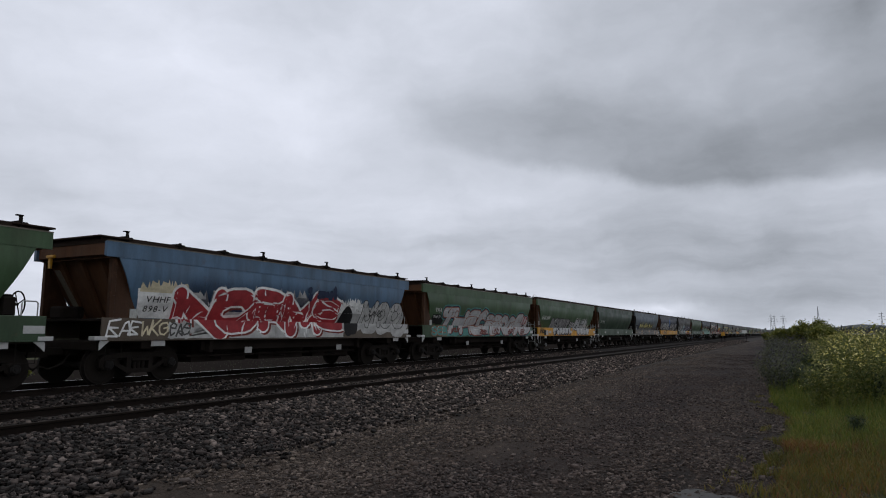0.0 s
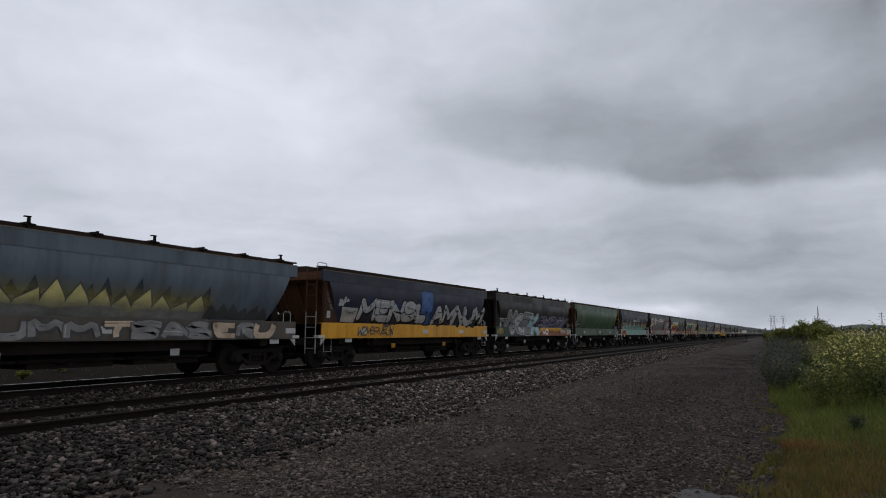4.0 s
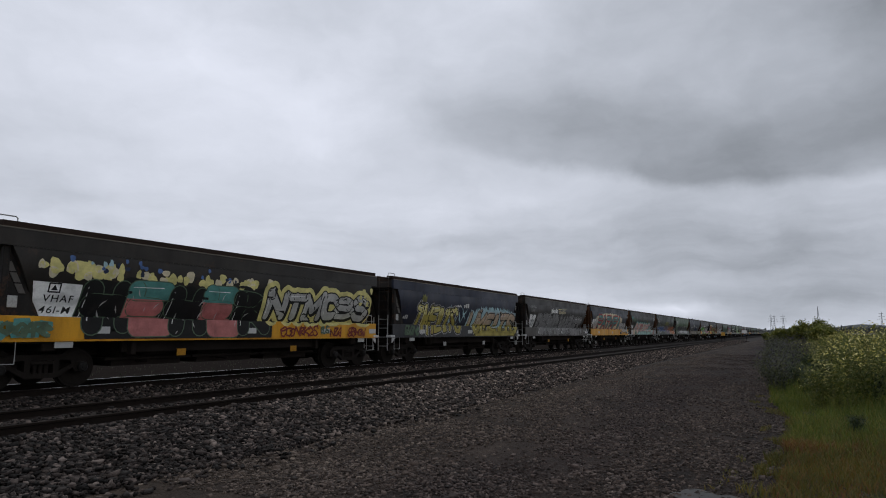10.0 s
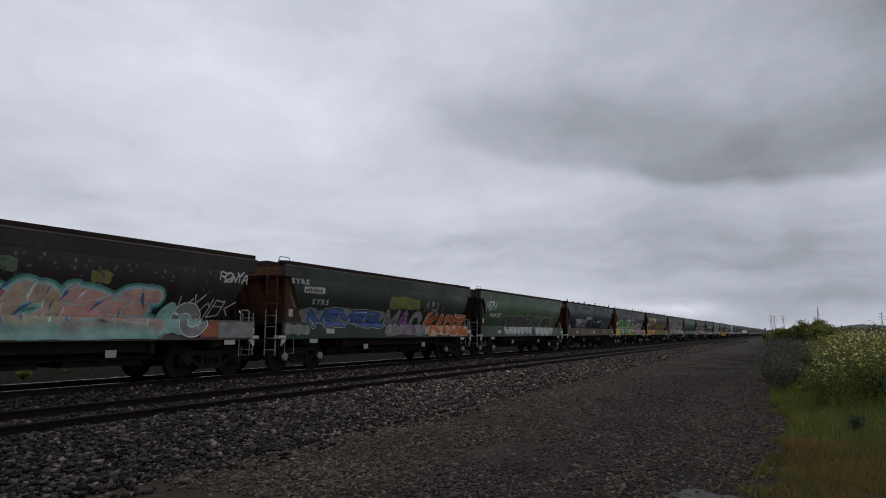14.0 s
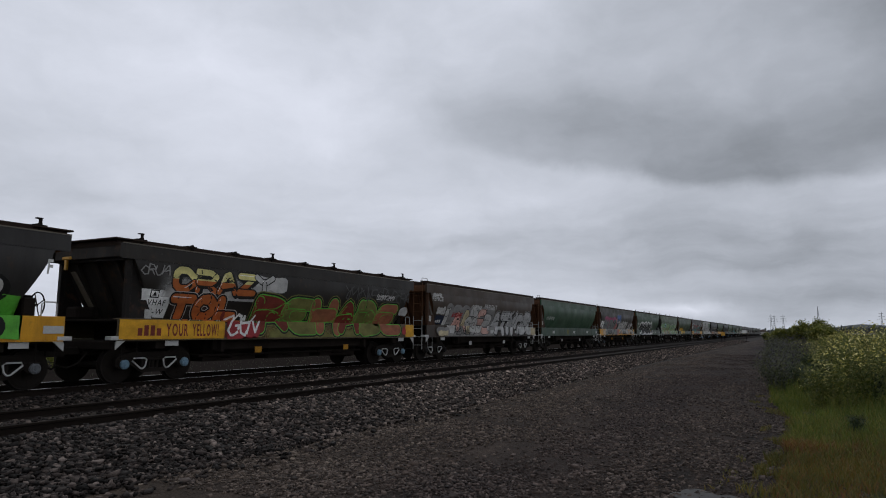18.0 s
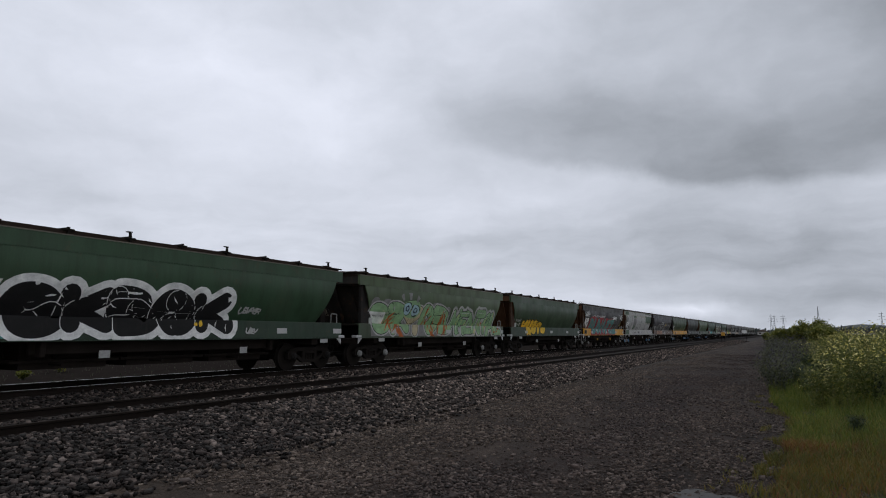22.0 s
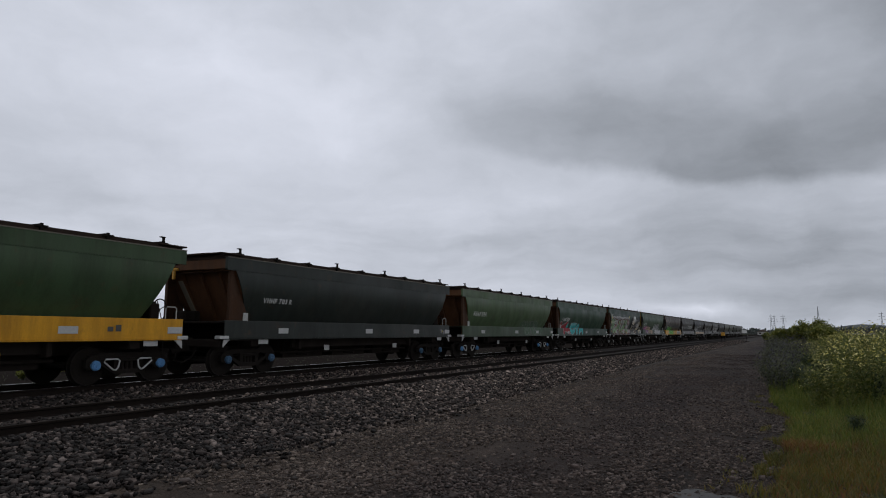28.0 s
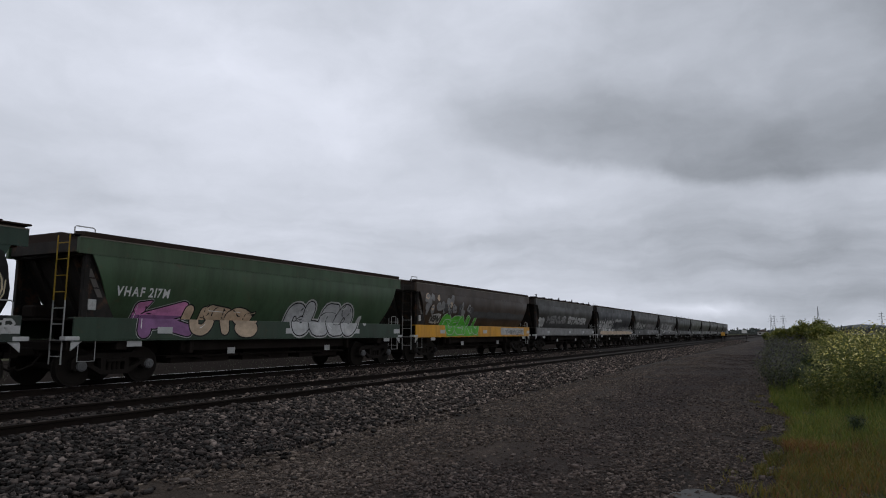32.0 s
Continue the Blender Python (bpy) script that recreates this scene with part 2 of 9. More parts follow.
# ---------------------------------------------------------------- sky backdrop
def cloud_bank():
    """A far shell of cloud in the quarter of the sky before the camera; it drifts."""
    R = 2600.0
    az = [radians(a) for a in range(-92, 37, 3)]
    el = [radians(e) for e in [-1.5 + 1.5 * i for i in range(30)]]
    v, f = [], []
    for e in el:
        for a in az:
            v.append((R * math.cos(e) * math.sin(a), R * math.cos(e) * math.cos(a), R * math.sin(e)))
    k = len(az)
    for i in range(len(el) - 1):
        for j in range(k - 1):
            f.append((i * k + j, i * k + j + 1, (i + 1) * k + j + 1, (i + 1) * k + j))
    me = bpy.data.meshes.new("sky_backdrop")
    me.from_pydata(v, [], f)
    uv = me.uv_layers.new(name="angles")
    deg = [(math.degrees(a), math.degrees(e)) for e in el for a in az]
    for lp in me.loops:
        uv.data[lp.index].uv = (deg[lp.vertex_index][0] / 10, deg[lp.vertex_index][1] / 10)
    m = bpy.data.materials.new("overcast_cloud")
    m.use_nodes = True
    n, l = m.node_tree.nodes, m.node_tree.links
    n.clear()
    out, em = n.new("ShaderNodeOutputMaterial"), n.new("ShaderNodeEmission")
    uvn = n.new("ShaderNodeUVMap"); uvn.uv_map = "angles"
    # ragged edges: the angles are stirred by noise first
    warp = n.new("ShaderNodeTexNoise"); warp.inputs["Scale"].default_value = 0.9; warp.inputs["Detail"].default_value = 6; warp.inputs["Roughness"].default_value = 0.55
    l.new(uvn.outputs["UV"], warp.inputs["Vector"])
    sub = n.new("ShaderNodeVectorMath"); sub.operation = "SUBTRACT"; sub.inputs[1].default_value = (0.5, 0.5, 0.5)
    l.new(warp.outputs["Color"], sub.inputs[0])
    stir = n.new("ShaderNodeVectorMath"); stir.operation = "MULTIPLY_ADD"; stir.inputs[1].default_value = (0.9, 0.42, 0)
    l.new(sub.outputs["Vector"], stir.inputs[0])
    l.new(uvn.outputs["UV"], stir.inputs[2])
    v0 = stir.outputs["Vector"]

    def value(a, op, b):
        q = n.new("ShaderNodeMath"); q.operation = op
        for i, s in enumerate((a, b)):
            if isinstance(s, (int, float)):
                q.inputs[i].default_value = s
            else:
                l.new(s, q.inputs[i])
        return q.outputs["Value"]

    def step(x, lo, hi):
        mr = n.new("ShaderNodeMapRange"); mr.interpolation_type = "SMOOTHSTEP"
        mr.inputs["From Min"].default_value, mr.inputs["From Max"].default_value = lo, hi
        l.new(x, mr.inputs["Value"])
        return mr.outputs["Result"]

    def cloud_noise(scale, detail, rough, stretch, turn, shift, size):
        t = n.new("ShaderNodeTexNoise"); t.inputs["Scale"].default_value, t.inputs["Detail"].default_value, t.inputs["Roughness"].default_value = scale, detail, rough
        mp = n.new("ShaderNodeMapping"); mp.inputs["Scale"].default_value = (*stretch, 1); mp.inputs["Rotation"].default_value = (0, 0, turn); mp.inputs["Location"].default_value = (*shift, 0)
        l.new(v0, mp.inputs["Vector"]); l.new(mp.outputs["Vector"], t.inputs["Vector"])
        return value(value(t.outputs["Fac"], "SUBTRACT", 0.5), "MULTIPLY", size)

    # broad masses: azimuth, elevation, half widths (degrees) and lightness
    total = None
    for a, e, sa, se, g in CLOUDS:
        mp = n.new("ShaderNodeMapping"); mp.vector_type = "TEXTURE"
        mp.inputs["Location"].default_value = (a / 10, e / 10, 0)
        mp.inputs["Scale"].default_value = (sa / 10, se / 10, 1)
        gr = n.new("ShaderNodeTexGradient"); gr.gradient_type = "QUADRATIC_SPHERE"
        l.new(v0, mp.inputs["Vector"]); l.new(mp.outputs["Vector"], gr.inputs["Vector"])
        term = value(gr.outputs["Fac"], "MULTIPLY", g)
        total = term if total is None else value(total, "ADD", term)
    # the dark bank: a crisp underside that sinks towards the north, a soft top
    sep = n.new("ShaderNodeSeparateXYZ"); l.new(v0, sep.inputs[0])
    az_, el_ = sep.outputs["X"], sep.outputs["Y"]
    under = value(value(1.02, "SUBTRACT", value(az_, "MULTIPLY", 0.2)), "MAXIMUM", 1.12)
    over = value(el_, "SUBTRACT", under)
    west = step(az_, -3.4, -1.3)
    dark = value(value(step(over, -0.05, 0.10), "MULTIPLY", value(1.0, "SUBTRACT", step(over, 0.15, 1.05))), "MULTIPLY", west)
    veil = value(value(step(over, -0.05, 0.5), "MULTIPLY", step(az_, -3.0, 0.9)), "MULTIPLY", 0.19)
    total = value(value(total, "SUBTRACT", value(dark, "MULTIPLY", 0.21)), "SUBTRACT", veil)
    wisps = cloud_noise(0.5, 6, 0.5, (0.9, 1.7), 0.12, (0.4, 0.2), 0.34)
    # thin streaks that lie along the horizon, and small billows
    low = value(1.0, "SUBTRACT", step(el_, 0.7, 1.5))
    wisps = value(wisps, "ADD", value(cloud_noise(1.0, 7, 0.58, (0.7, 3.6), -0.04, (3.1, 7.7), 0.36), "MULTIPLY", low))
    wisps = value(wisps, "ADD", cloud_noise(1.6, 8, 0.58, (0.8, 1.5), -0.2, (9.3, 2.2), 0.20))
    light = value(value(value(total, "ADD", wisps), "ADD", 0.645), "MAXIMUM", 0.2)
    tint = ramp(n, l, light, [(0.3, (0.91, 0.985, 1.0)), (0.9, (0.948, 0.985, 1.0))])
    blue = n.new("ShaderNodeVectorMath"); blue.operation = "MULTIPLY"; blue.inputs[1].default_value = (1, 1, 1.115)
    l.new(tint, blue.inputs[0]); l.new(blue.outputs["Vector"], em.inputs["Color"])
    l.new(light, em.inputs["Strength"])
    l.new(em.outputs["Emission"], out.inputs["Surface"])
    me.materials.append(m)
    ob = new("sky_backdrop", me)
    ob.location = EYE
    return tagged(ob, "grey overcast cloud bank drifting slowly over the plain", "sky", kind="structure")


CLOUDS = [(-46, 20.0, 34, 17, 0.12), (-37, 18, 12, 7, 0.08), (-56, 14, 18, 9, 0.05), (-16, 20, 14, 8, -0.05), (2, 7, 22, 8, -0.19), (-26, 8, 30, 5, -0.10),
          (-7, 2.0, 6.5, 1.3, 0.28), (-8, 7, 32, 13, -0.13), (-20, 11.5, 10, 2.2, 0.08), (8, 24, 9, 7, -0.16), (4, 3, 16, 5, -0.18), (-62, 12, 10, 4, -0.06)]
sky = cloud_bank()

# ---------------------------------------------------------------- ground
def across_road(n, l, v):
    """Tan ballast fines beside the track, darker purplish gravel in the wheel tracks."""
    sep = n.new("ShaderNodeSeparateXYZ"); l.new(v, sep.inputs[0])
    ad = n.new("ShaderNodeMath"); ad.operation = "MULTIPLY_ADD"; ad.inputs[1].default_value = 3.0
    l.new(noise_node(n, l, 1.0, 4, 0.6, v, (0.3, 0.12, 1)), ad.inputs[0]); l.new(sep.outputs["X"], ad.inputs[2])
    mr = n.new("ShaderNodeMapRange")
    mr.inputs["From Min"].default_value, mr.inputs["From Max"].default_value = -6.5, 1.5
    l.new(ad.outputs["Value"], mr.inputs["Value"])
    return ramp(n, l, mr.outputs["Result"], [(0.1, (1.1, 1.08, 1.0)), (0.42, (0.92, 0.88, 0.84)), (0.62, (0.66, 0.62, 0.64)), (0.8, (0.8, 0.76, 0.74)), (1.0, (0.72, 0.7, 0.7))])


def ground_material():
    m, n, l, b = tree("gravel_and_earth")
    geo = n.new("ShaderNodeNewGeometry")
    v = geo.outputs["Position"]
    big = ramp(n, l, noise_node(n, l, 1.0, 6, 0.65, v, (0.75, 0.16, 1)), [(0.36, (0, 0, 0)), (0.66, (1, 1, 1))])
    mid = noise_node(n, l, 3.0, 6, 0.65, v)
    fine = noise_node(n, l, 26, 5, 0.7, v)
    vor = n.new("ShaderNodeTexVoronoi"); vor.inputs["Scale"].default_value = 24
    l.new(v, vor.inputs["Vector"])
    c = mix(n, l, big, (0.022, 0.0170, 0.0145), (0.070, 0.054, 0.045))
    c = mix(n, l, 0.7, c, ramp(n, l, mid, [(0.35, (0.42, 0.41, 0.4)), (0.65, (1.2, 1.17, 1.15))]), "MULTIPLY")
    c = mix(n, l, 0.8, c, ramp(n, l, fine, [(0.3, (0.5, 0.5, 0.5)), (0.75, (1.3, 1.3, 1.3))]), "MULTIPLY")
    c = mix(n, l, 1.0, c, across_road(n, l, v), "MULTIPLY")
    l.new(c, b.inputs["Base Color"])
    b.inputs["Roughness"].default_value = 0.85
    b.inputs["Specular IOR Level"].default_value = 0.12
    add = n.new("ShaderNodeMath"); add.operation = "SUBTRACT"
    l.new(fine, add.inputs[0]); l.new(vor.outputs["Distance"], add.inputs[1])
    bump(n, l, b, add.outputs["Value"], 0.9, 0.03)
    return m


def verge_material():
    m, n, l, b = tree("grassy_earth")
    geo = n.new("ShaderNodeNewGeometry")
    v = geo.outputs["Position"]
    c = mix(n, l, noise_node(n, l, 0.4, 5, 0.6, v), (0.03, 0.035, 0.014), (0.06, 0.06, 0.025))
    c = mix(n, l, 0.6, c, ramp(n, l, noise_node(n, l, 9, 6, 0.7, v), [(0.3, (0.5, 0.5, 0.5)), (0.7, (1.2, 1.2, 1.2))]), "MULTIPLY")
    l.new(c, b.inputs["Base Color"])
    b.inputs["Roughness"].default_value = 0.95
    b.inputs["Specular IOR Level"].default_value = 0.1
    bump(n, l, b, noise_node(n, l, 14, 6, 0.7, v), 0.8, 0.05)
    return m


BED = plain("ballast_bed", (0.034, 0.029, 0.026), 0.9, 0.0, 0.6, 8.0, 0.8, 0.12)
# even dark tone for the ground beyond the loaded track
FARBED = plain("dark_cess", (0.024, 0.0205, 0.0185), 1.0, 0.0, 0.5, 8.0, 0.8, 0.0)
GRAVEL, VERGE = ground_material(), verge_material()


def ground_height(x, y):
    """Road level with a shallow crown, the verge a little higher."""
    z = 0.03 * math.exp(-((x + 4.2) / 1.6) ** 2)
    if -7.0 < x < 1.0 and -5 < y < 60:
        z += 0.025 * noise.noise(Vector((x * 0.9, y * 0.35, 0))) - 0.03 * math.exp(-((x + 1.55) / 0.7) ** 2 - ((y - 6.6) / 0.9) ** 2)
    if x > 0.1:
        z += 0.12 * min(1, (x - 0.1) / 1.2)
    return z


def ground():
    xs = [-3500, -1500, -600, -200, -80, -40, -25, -18.5] + [-8 + 0.25 * i for i in range(41)] + [3, 4.5, 7, 12, 25, 60, 150, 500, 1500, 3500]
    ys = [-300, -80, -30, -10] + [-4 + 0.4 * i for i in range(80)] + [30, 34, 40, 50, 65, 85, 120, 170, 260, 400, 700, 1200, 2200, 4200]
    v = [(x, y, ground_height(x, y)) for y in ys for x in xs]
    k = len(xs)
    f, mi = [], []
    for j in range(len(ys) - 1):
        for i in range(k - 1):
            f.append((j * k + i, j * k + i + 1, (j + 1) * k + i + 1, (j + 1) * k + i))
            mi.append(1 if xs[i] >= 0.4 or xs[i + 1] <= -39 else 2 if xs[i + 1] <= -18 else 0)
    me = bpy.data.meshes.new("ground")
    me.from_pydata(v, [], f)
    me.materials.append(GRAVEL); me.materials.append(VERGE); me.materials.append(FARBED)
    me.polygons.foreach_set("material_index", mi)
    return smooth(tagged(new("ground", me), "wet grey gravel road beside grassy verges", "ground", kind="structure"))


ground()

def shade_along_track(n, l, v):
    """View-corner darkening painted into the stone: dark near end, lighter brownish further along."""
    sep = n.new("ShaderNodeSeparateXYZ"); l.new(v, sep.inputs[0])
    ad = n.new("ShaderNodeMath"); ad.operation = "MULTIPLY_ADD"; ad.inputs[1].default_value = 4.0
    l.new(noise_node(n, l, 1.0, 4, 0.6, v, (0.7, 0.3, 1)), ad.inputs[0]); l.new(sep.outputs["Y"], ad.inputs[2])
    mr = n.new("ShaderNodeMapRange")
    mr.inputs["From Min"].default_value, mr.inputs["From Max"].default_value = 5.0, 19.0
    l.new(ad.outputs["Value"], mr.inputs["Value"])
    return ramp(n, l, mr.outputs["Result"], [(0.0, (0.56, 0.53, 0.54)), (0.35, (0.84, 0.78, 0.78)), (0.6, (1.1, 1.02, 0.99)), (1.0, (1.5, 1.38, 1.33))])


def stone_material(name, stops, road=False):
    m, n, l, b = tree(name)
    geo = n.new("ShaderNodeNewGeometry")
    v = geo.outputs["Position"]
    isl = geo.outputs["Random Per Island"]
    c = ramp(n, l, isl, stops)
    c = mix(n, l, 0.6, c, ramp(n, l, noise_node(n, l, 40, 4, 0.6, v), [(0.3, (0.55, 0.55, 0.55)), (0.7, (1.15, 1.15, 1.15))]), "MULTIPLY")
    c = mix(n, l, 1.0, c, across_road(n, l, v) if road else shade_along_track(n, l, v), "MULTIPLY")
    l.new(c, b.inputs["Base Color"])
    b.inputs["Roughness"].default_value = 0.75
    b.inputs["Specular IOR Level"].default_value = 0.2
    bump(n, l, b, noise_node(n, l, 60, 4, 0.6, v), 0.5, 0.006)
    return m


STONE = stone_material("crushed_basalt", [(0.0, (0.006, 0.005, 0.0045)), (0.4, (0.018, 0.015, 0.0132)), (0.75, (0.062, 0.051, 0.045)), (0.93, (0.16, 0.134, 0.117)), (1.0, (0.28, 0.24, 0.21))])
BED_PROFILE = [(-18.9, -0.02), (-17.3, 0.38), (-13.3, 0.385), (-12.75, 0.31), (-12.3, 0.32), (-9.3, 0.325), (-8.75, 0.28), (-6.9, 0.0), (-6.7, -0.05)]


def bed_height(x):
    for (x0, z0), (x1, z1) in zip(BED_PROFILE, BED_PROFILE[1:]):
        if x0 <= x <= x1:
            return z0 + (z1 - z0) * (x - x0) / (x1 - x0)
    return 0.0


def ballast_bed():
    ys = [-60, -20] + [-4 + 1.0 * i for i in range(50)] + [50, 60, 80, 120, 200, 400, 900, 1500]
    k = len(BED_PROFILE)
    v = [(x, y, z) for y in ys for x, z in BED_PROFILE]
    f = [(j * k + i, j * k + i + 1, (j + 1) * k + i + 1, (j + 1) * k + i) for j in range(len(ys) - 1) for i in range(k - 1)]
    me = bpy.data.meshes.new("ballast")
    me.from_pydata(v, [], f)
    me.materials.append(BED)
    return tagged(new("ballast", me), "dark crushed stone ballast bed under two tracks", "ballast", kind="structure")


bed = ballast_bed()


def rail_outline(x, t):
    """A flat-bottomed rail seen end on; its foot stands at sleeper height."""
    half = [(0.07, t - 0.16), (0.07, t - 0.15), (0.012, t - 0.13), (0.009, t - 0.045), (0.035, t - 0.034), (0.036, t - 0.006), (0.028, t)]
    return [(x + a, z) for a, z in half] + [(x - a, z) for a, z in reversed(half)]


CONCRETE = plain("weathered_sleeper", (0.09, 0.08, 0.07), 0.85, 0.0, 0.35)


def railway_track(x, top, label, shiny):
    base = tagged(new("railway_track"), label, "railway track", "railway tracks", "structure")
    base.location = (x, 0, 0)
    for s in (-1, 1):
        b = Build()
        poly = rail_outline(s * (GAUGE / 2 + 0.035), top)
        ys = [-60, 0, 20, 60, 150, 400, 1400]
        for y0, y1 in zip(ys, ys[1:]):
            b.along(poly, y0, y1, cap=False)
        b.m = [1 if i % len(poly) == 6 else 0 for i in range(len(b.f))]
        part("rail", b, [RAILSIDE, RAILTOP if shiny else RAILSIDE], base, "polished running rail" if shiny else "rust-brown running rail")
    sb = Build().box(-1.3, 1.3, -0.12, 0.12, top - 0.32, top - 0.158, 0.02)
    sm = sb.mesh("sleeper", CONCRETE)
    for i in range(110):
        o = part("sleeper", sm, None, base)
        o.location = (0, -4 + 0.66 * i, 0)
    return base


railway_track(TRAIN_X, TRAIN_TOP, "broad-gauge track with shiny rail heads under the grain train", True)
railway_track(NEAR_X, NEAR_TOP, "empty broad-gauge track with rusty rails on stone ballast", False)

# ---------------------------------------------------------------- grain hopper wagons
# In a wagon's own space y runs along the train, x = +1.4 is the side towards the road, z = 0 is the rail top.
HALF = 6.69                       # half length of coaming and side sill
Z_SILL0, Z_SILL1, Z_SHEET, Z_TOP = 1.157, 1.66, 3.06, 3.40
X_SIDE = 1.404
DIAG_TOP, DIAG_LOW = 0.32, 1.02   # how far the hopper's ends lean in, above and below


def bulge(z):
    """Half width of the barrel-shaped side sheet at height z."""
    t = (z - Z_SILL1) / (Z_SHEET - Z_SILL1)
    return 1.412 - 0.34 * ((0.82 - t) / 0.82) ** 1.9 if t < 0.82 else 1.412 - 0.014 * ((t - 0.82) / 0.18) ** 1.7


def end_y(z):
    return HALF - (DIAG_LOW + (DIAG_TOP - DIAG_LOW) * (z - Z_SILL1) / (Z_SHEET - Z_SILL1))


SHEET_Z = [Z_SILL1 + (Z_SHEET - Z_SILL1) * i / 10 for i in range(11)]


def side_sheet(s):
    b = Build()
    v = []
    for z in SHEET_Z:
        e = end_y(z)
        v += [(s * bulge(z), -e + 2 * e * i / 12, z) for i in range(13)]
    f = [(j * 13 + i, j * 13 + i + 1, (j + 1) * 13 + i + 1, (j + 1) * 13 + i) for j in range(10) for i in range(12)]
    b.add(v, f)
    vi = [(x - s * 0.03, y, z) for x, y, z in v]
    b.add(vi, f)
    for i0 in (0, 12):
        b.add([v[j * 13 + i0] for j in range(11)] + [vi[j * 13 + i0] for j in range(11)], [(j, j + 1, j + 12, j + 11) for j in range(10)])
    return b


def slope_sheet(s):
    """The leaning end wall of the hopper between the two side sheets."""
    b = Build()
    v = []
    for z in SHEET_Z:
        w, e = bulge(z) - 0.02, s * (end_y(z) - 0.015)
        v += [(-w + 2 * w * i / 6, e, z) for i in range(7)]
    f = [(j * 7 + i, j * 7 + i + 1, (j + 1) * 7 + i + 1, (j + 1) * 7 + i) for j in range(10) for i in range(6)]
    b.add(v, f)
    return b


def slope_rib(s, x):
    """A stiffening rib down the slope."""
    y0, y1 = end_y(Z_SHEET) - 0.018, end_y(Z_SILL1) - 0.018
    return Build().add([(x + dx, s * (y + o), z) for dx in (-0.04, 0.04) for y, z in ((y0, Z_SHEET), (y1, Z_SILL1)) for o in (0, 0.09)],
                       [(0, 1, 3, 2), (4, 6, 7, 5), (1, 5, 7, 3), (0, 4, 5, 1), (2, 3, 7, 6)])


def coaming(kind):
    b = Build()
    H = HALF
    for s in (-1, 1):
        b.along([(s * X_SIDE, Z_SHEET), (s * X_SIDE, Z_TOP), (s * (X_SIDE - 0.05), Z_TOP + 0.012), (s * (X_SIDE - 0.10), Z_TOP), (s * (X_SIDE - 0.10), Z_SHEET + 0.02)], -H, H)
        # rolled lip at the lower edge
        b.along([(s * (X_SIDE + 0.007), Z_SHEET - 0.006), (s * (X_SIDE + 0.007), Z_SHEET + 0.012), (s * (X_SIDE - 0.06), Z_SHEET + 0.012), (s * (X_SIDE - 0.06), Z_SHEET - 0.006)], -H, H)
    return b


def end_beam(s, kind):
    b = Build()
    y = s * (HALF - 0.10)
    b.box(-X_SIDE + 0.11, X_SIDE - 0.11, y - 0.05, y + 0.05, Z_SHEET + 0.03, Z_TOP - 0.01, 0.015)
    b.box(-X_SIDE + 0.11, X_SIDE - 0.11, y - 0.3 * s - 0.25, y - 0.3 * s + 0.25, Z_SHEET - 0.03, Z_SHEET + 0.03)
    return b


def roof(kind):
    """Sloping roof sheets up to a flat hatch deck."""
    b = Build()
    H = HALF + (0.02 if kind == "hatch" else 0.0)
    w, t = X_SIDE - 0.09, Z_TOP
    b.along([(-w, t - 0.03), (-w, t + 0.01), (-0.62, t + 0.17), (0.62, t + 0.17), (w, t + 0.01), (w, t - 0.03)], -H + 0.05, H - 0.05)
    if kind == "hatch":
        b.box(-1.28, 1.28, -H - 0.10, -H + 0.75, t + 0.10, t + 0.14, 0.01)
        b.box(-1.28, 1.28, H - 0.75, H + 0.10, t + 0.10, t + 0.14, 0.01)
        b.box(1.12, 1.2, -H, H, t + 0.05, t + 0.15)
        b.box(-1.2, -1.12, -H, H, t + 0.05, t + 0.15)
    else:
        b.along([(1.0, t + 0.04), (1.365, t + 0.028), (1.365, t + 0.15), (1.0, t + 0.175)], -H + 0.12, H - 0.04)
        b.along([(-1.30, t + 0.10), (-1.0, t + 0.10), (-1.0, t + 0.135), (-1.30, t + 0.135)], -H + 0.12, H - 0.04)
    return b


def hatch_latch(tall):
    """A hatch clamp on the roof edge; some carry an upright stop."""
    b = Build()
    b.box(0.95, 1.25, -0.14, 0.14, 0.12, 0.17, 0.01)
    b.box(1.20, 1.25, -0.03, 0.03, 0.0, 0.21, 0.005)
    b.box(0.8, 1.22, -0.025, 0.025, 0.17, 0.2)
    if tall:
        b.box(1.19, 1.24, -0.03, 0.03, 0.18, 0.31, 0.006)
        b.box(1.17, 1.26, -0.10, 0.035, 0.29, 0.315, 0.006)
    return b


def side_sill(s):
    b = Build()
    x0, x1 = s * (X_SIDE - 0.05), s * X_SIDE
    b.box(min(x0, x1), max(x0, x1), -HALF, HALF, Z_SILL0, Z_SILL1, 0.008)
    b.box(min(s * 1.2, s * 1.349), max(s * 1.2, s * 1.349), -HALF, HALF, Z_SILL1 - 0.03, Z_SILL1 - 0.005)
    b.box(min(s * 1.25, s * (X_SIDE + 0.015)), max(s * 1.25, s * (X_SIDE + 0.015)), -HALF + 0.02, HALF - 0.02, Z_SILL0 - 0.02, Z_SILL0 - 0.002)
    return b


def gusset(s):
    """Dark corner plate between end post and hopper at the leading end."""
    b = Build()
    x = s * 1.27
    y0 = -HALF + 0.30
    b.prism([(y0, Z_SILL1 - 0.02), (-end_y(Z_SILL1), Z_SILL1 - 0.02), (-end_y(Z_SHEET) , Z_SHEET), (y0, Z_SHEET)], x - 0.012, x + 0.012)
    b.box(x - 0.06, x + 0.06, y0 - 0.10, y0 + 0.03, 1.14, Z_SHEET, 0.01)
    return b


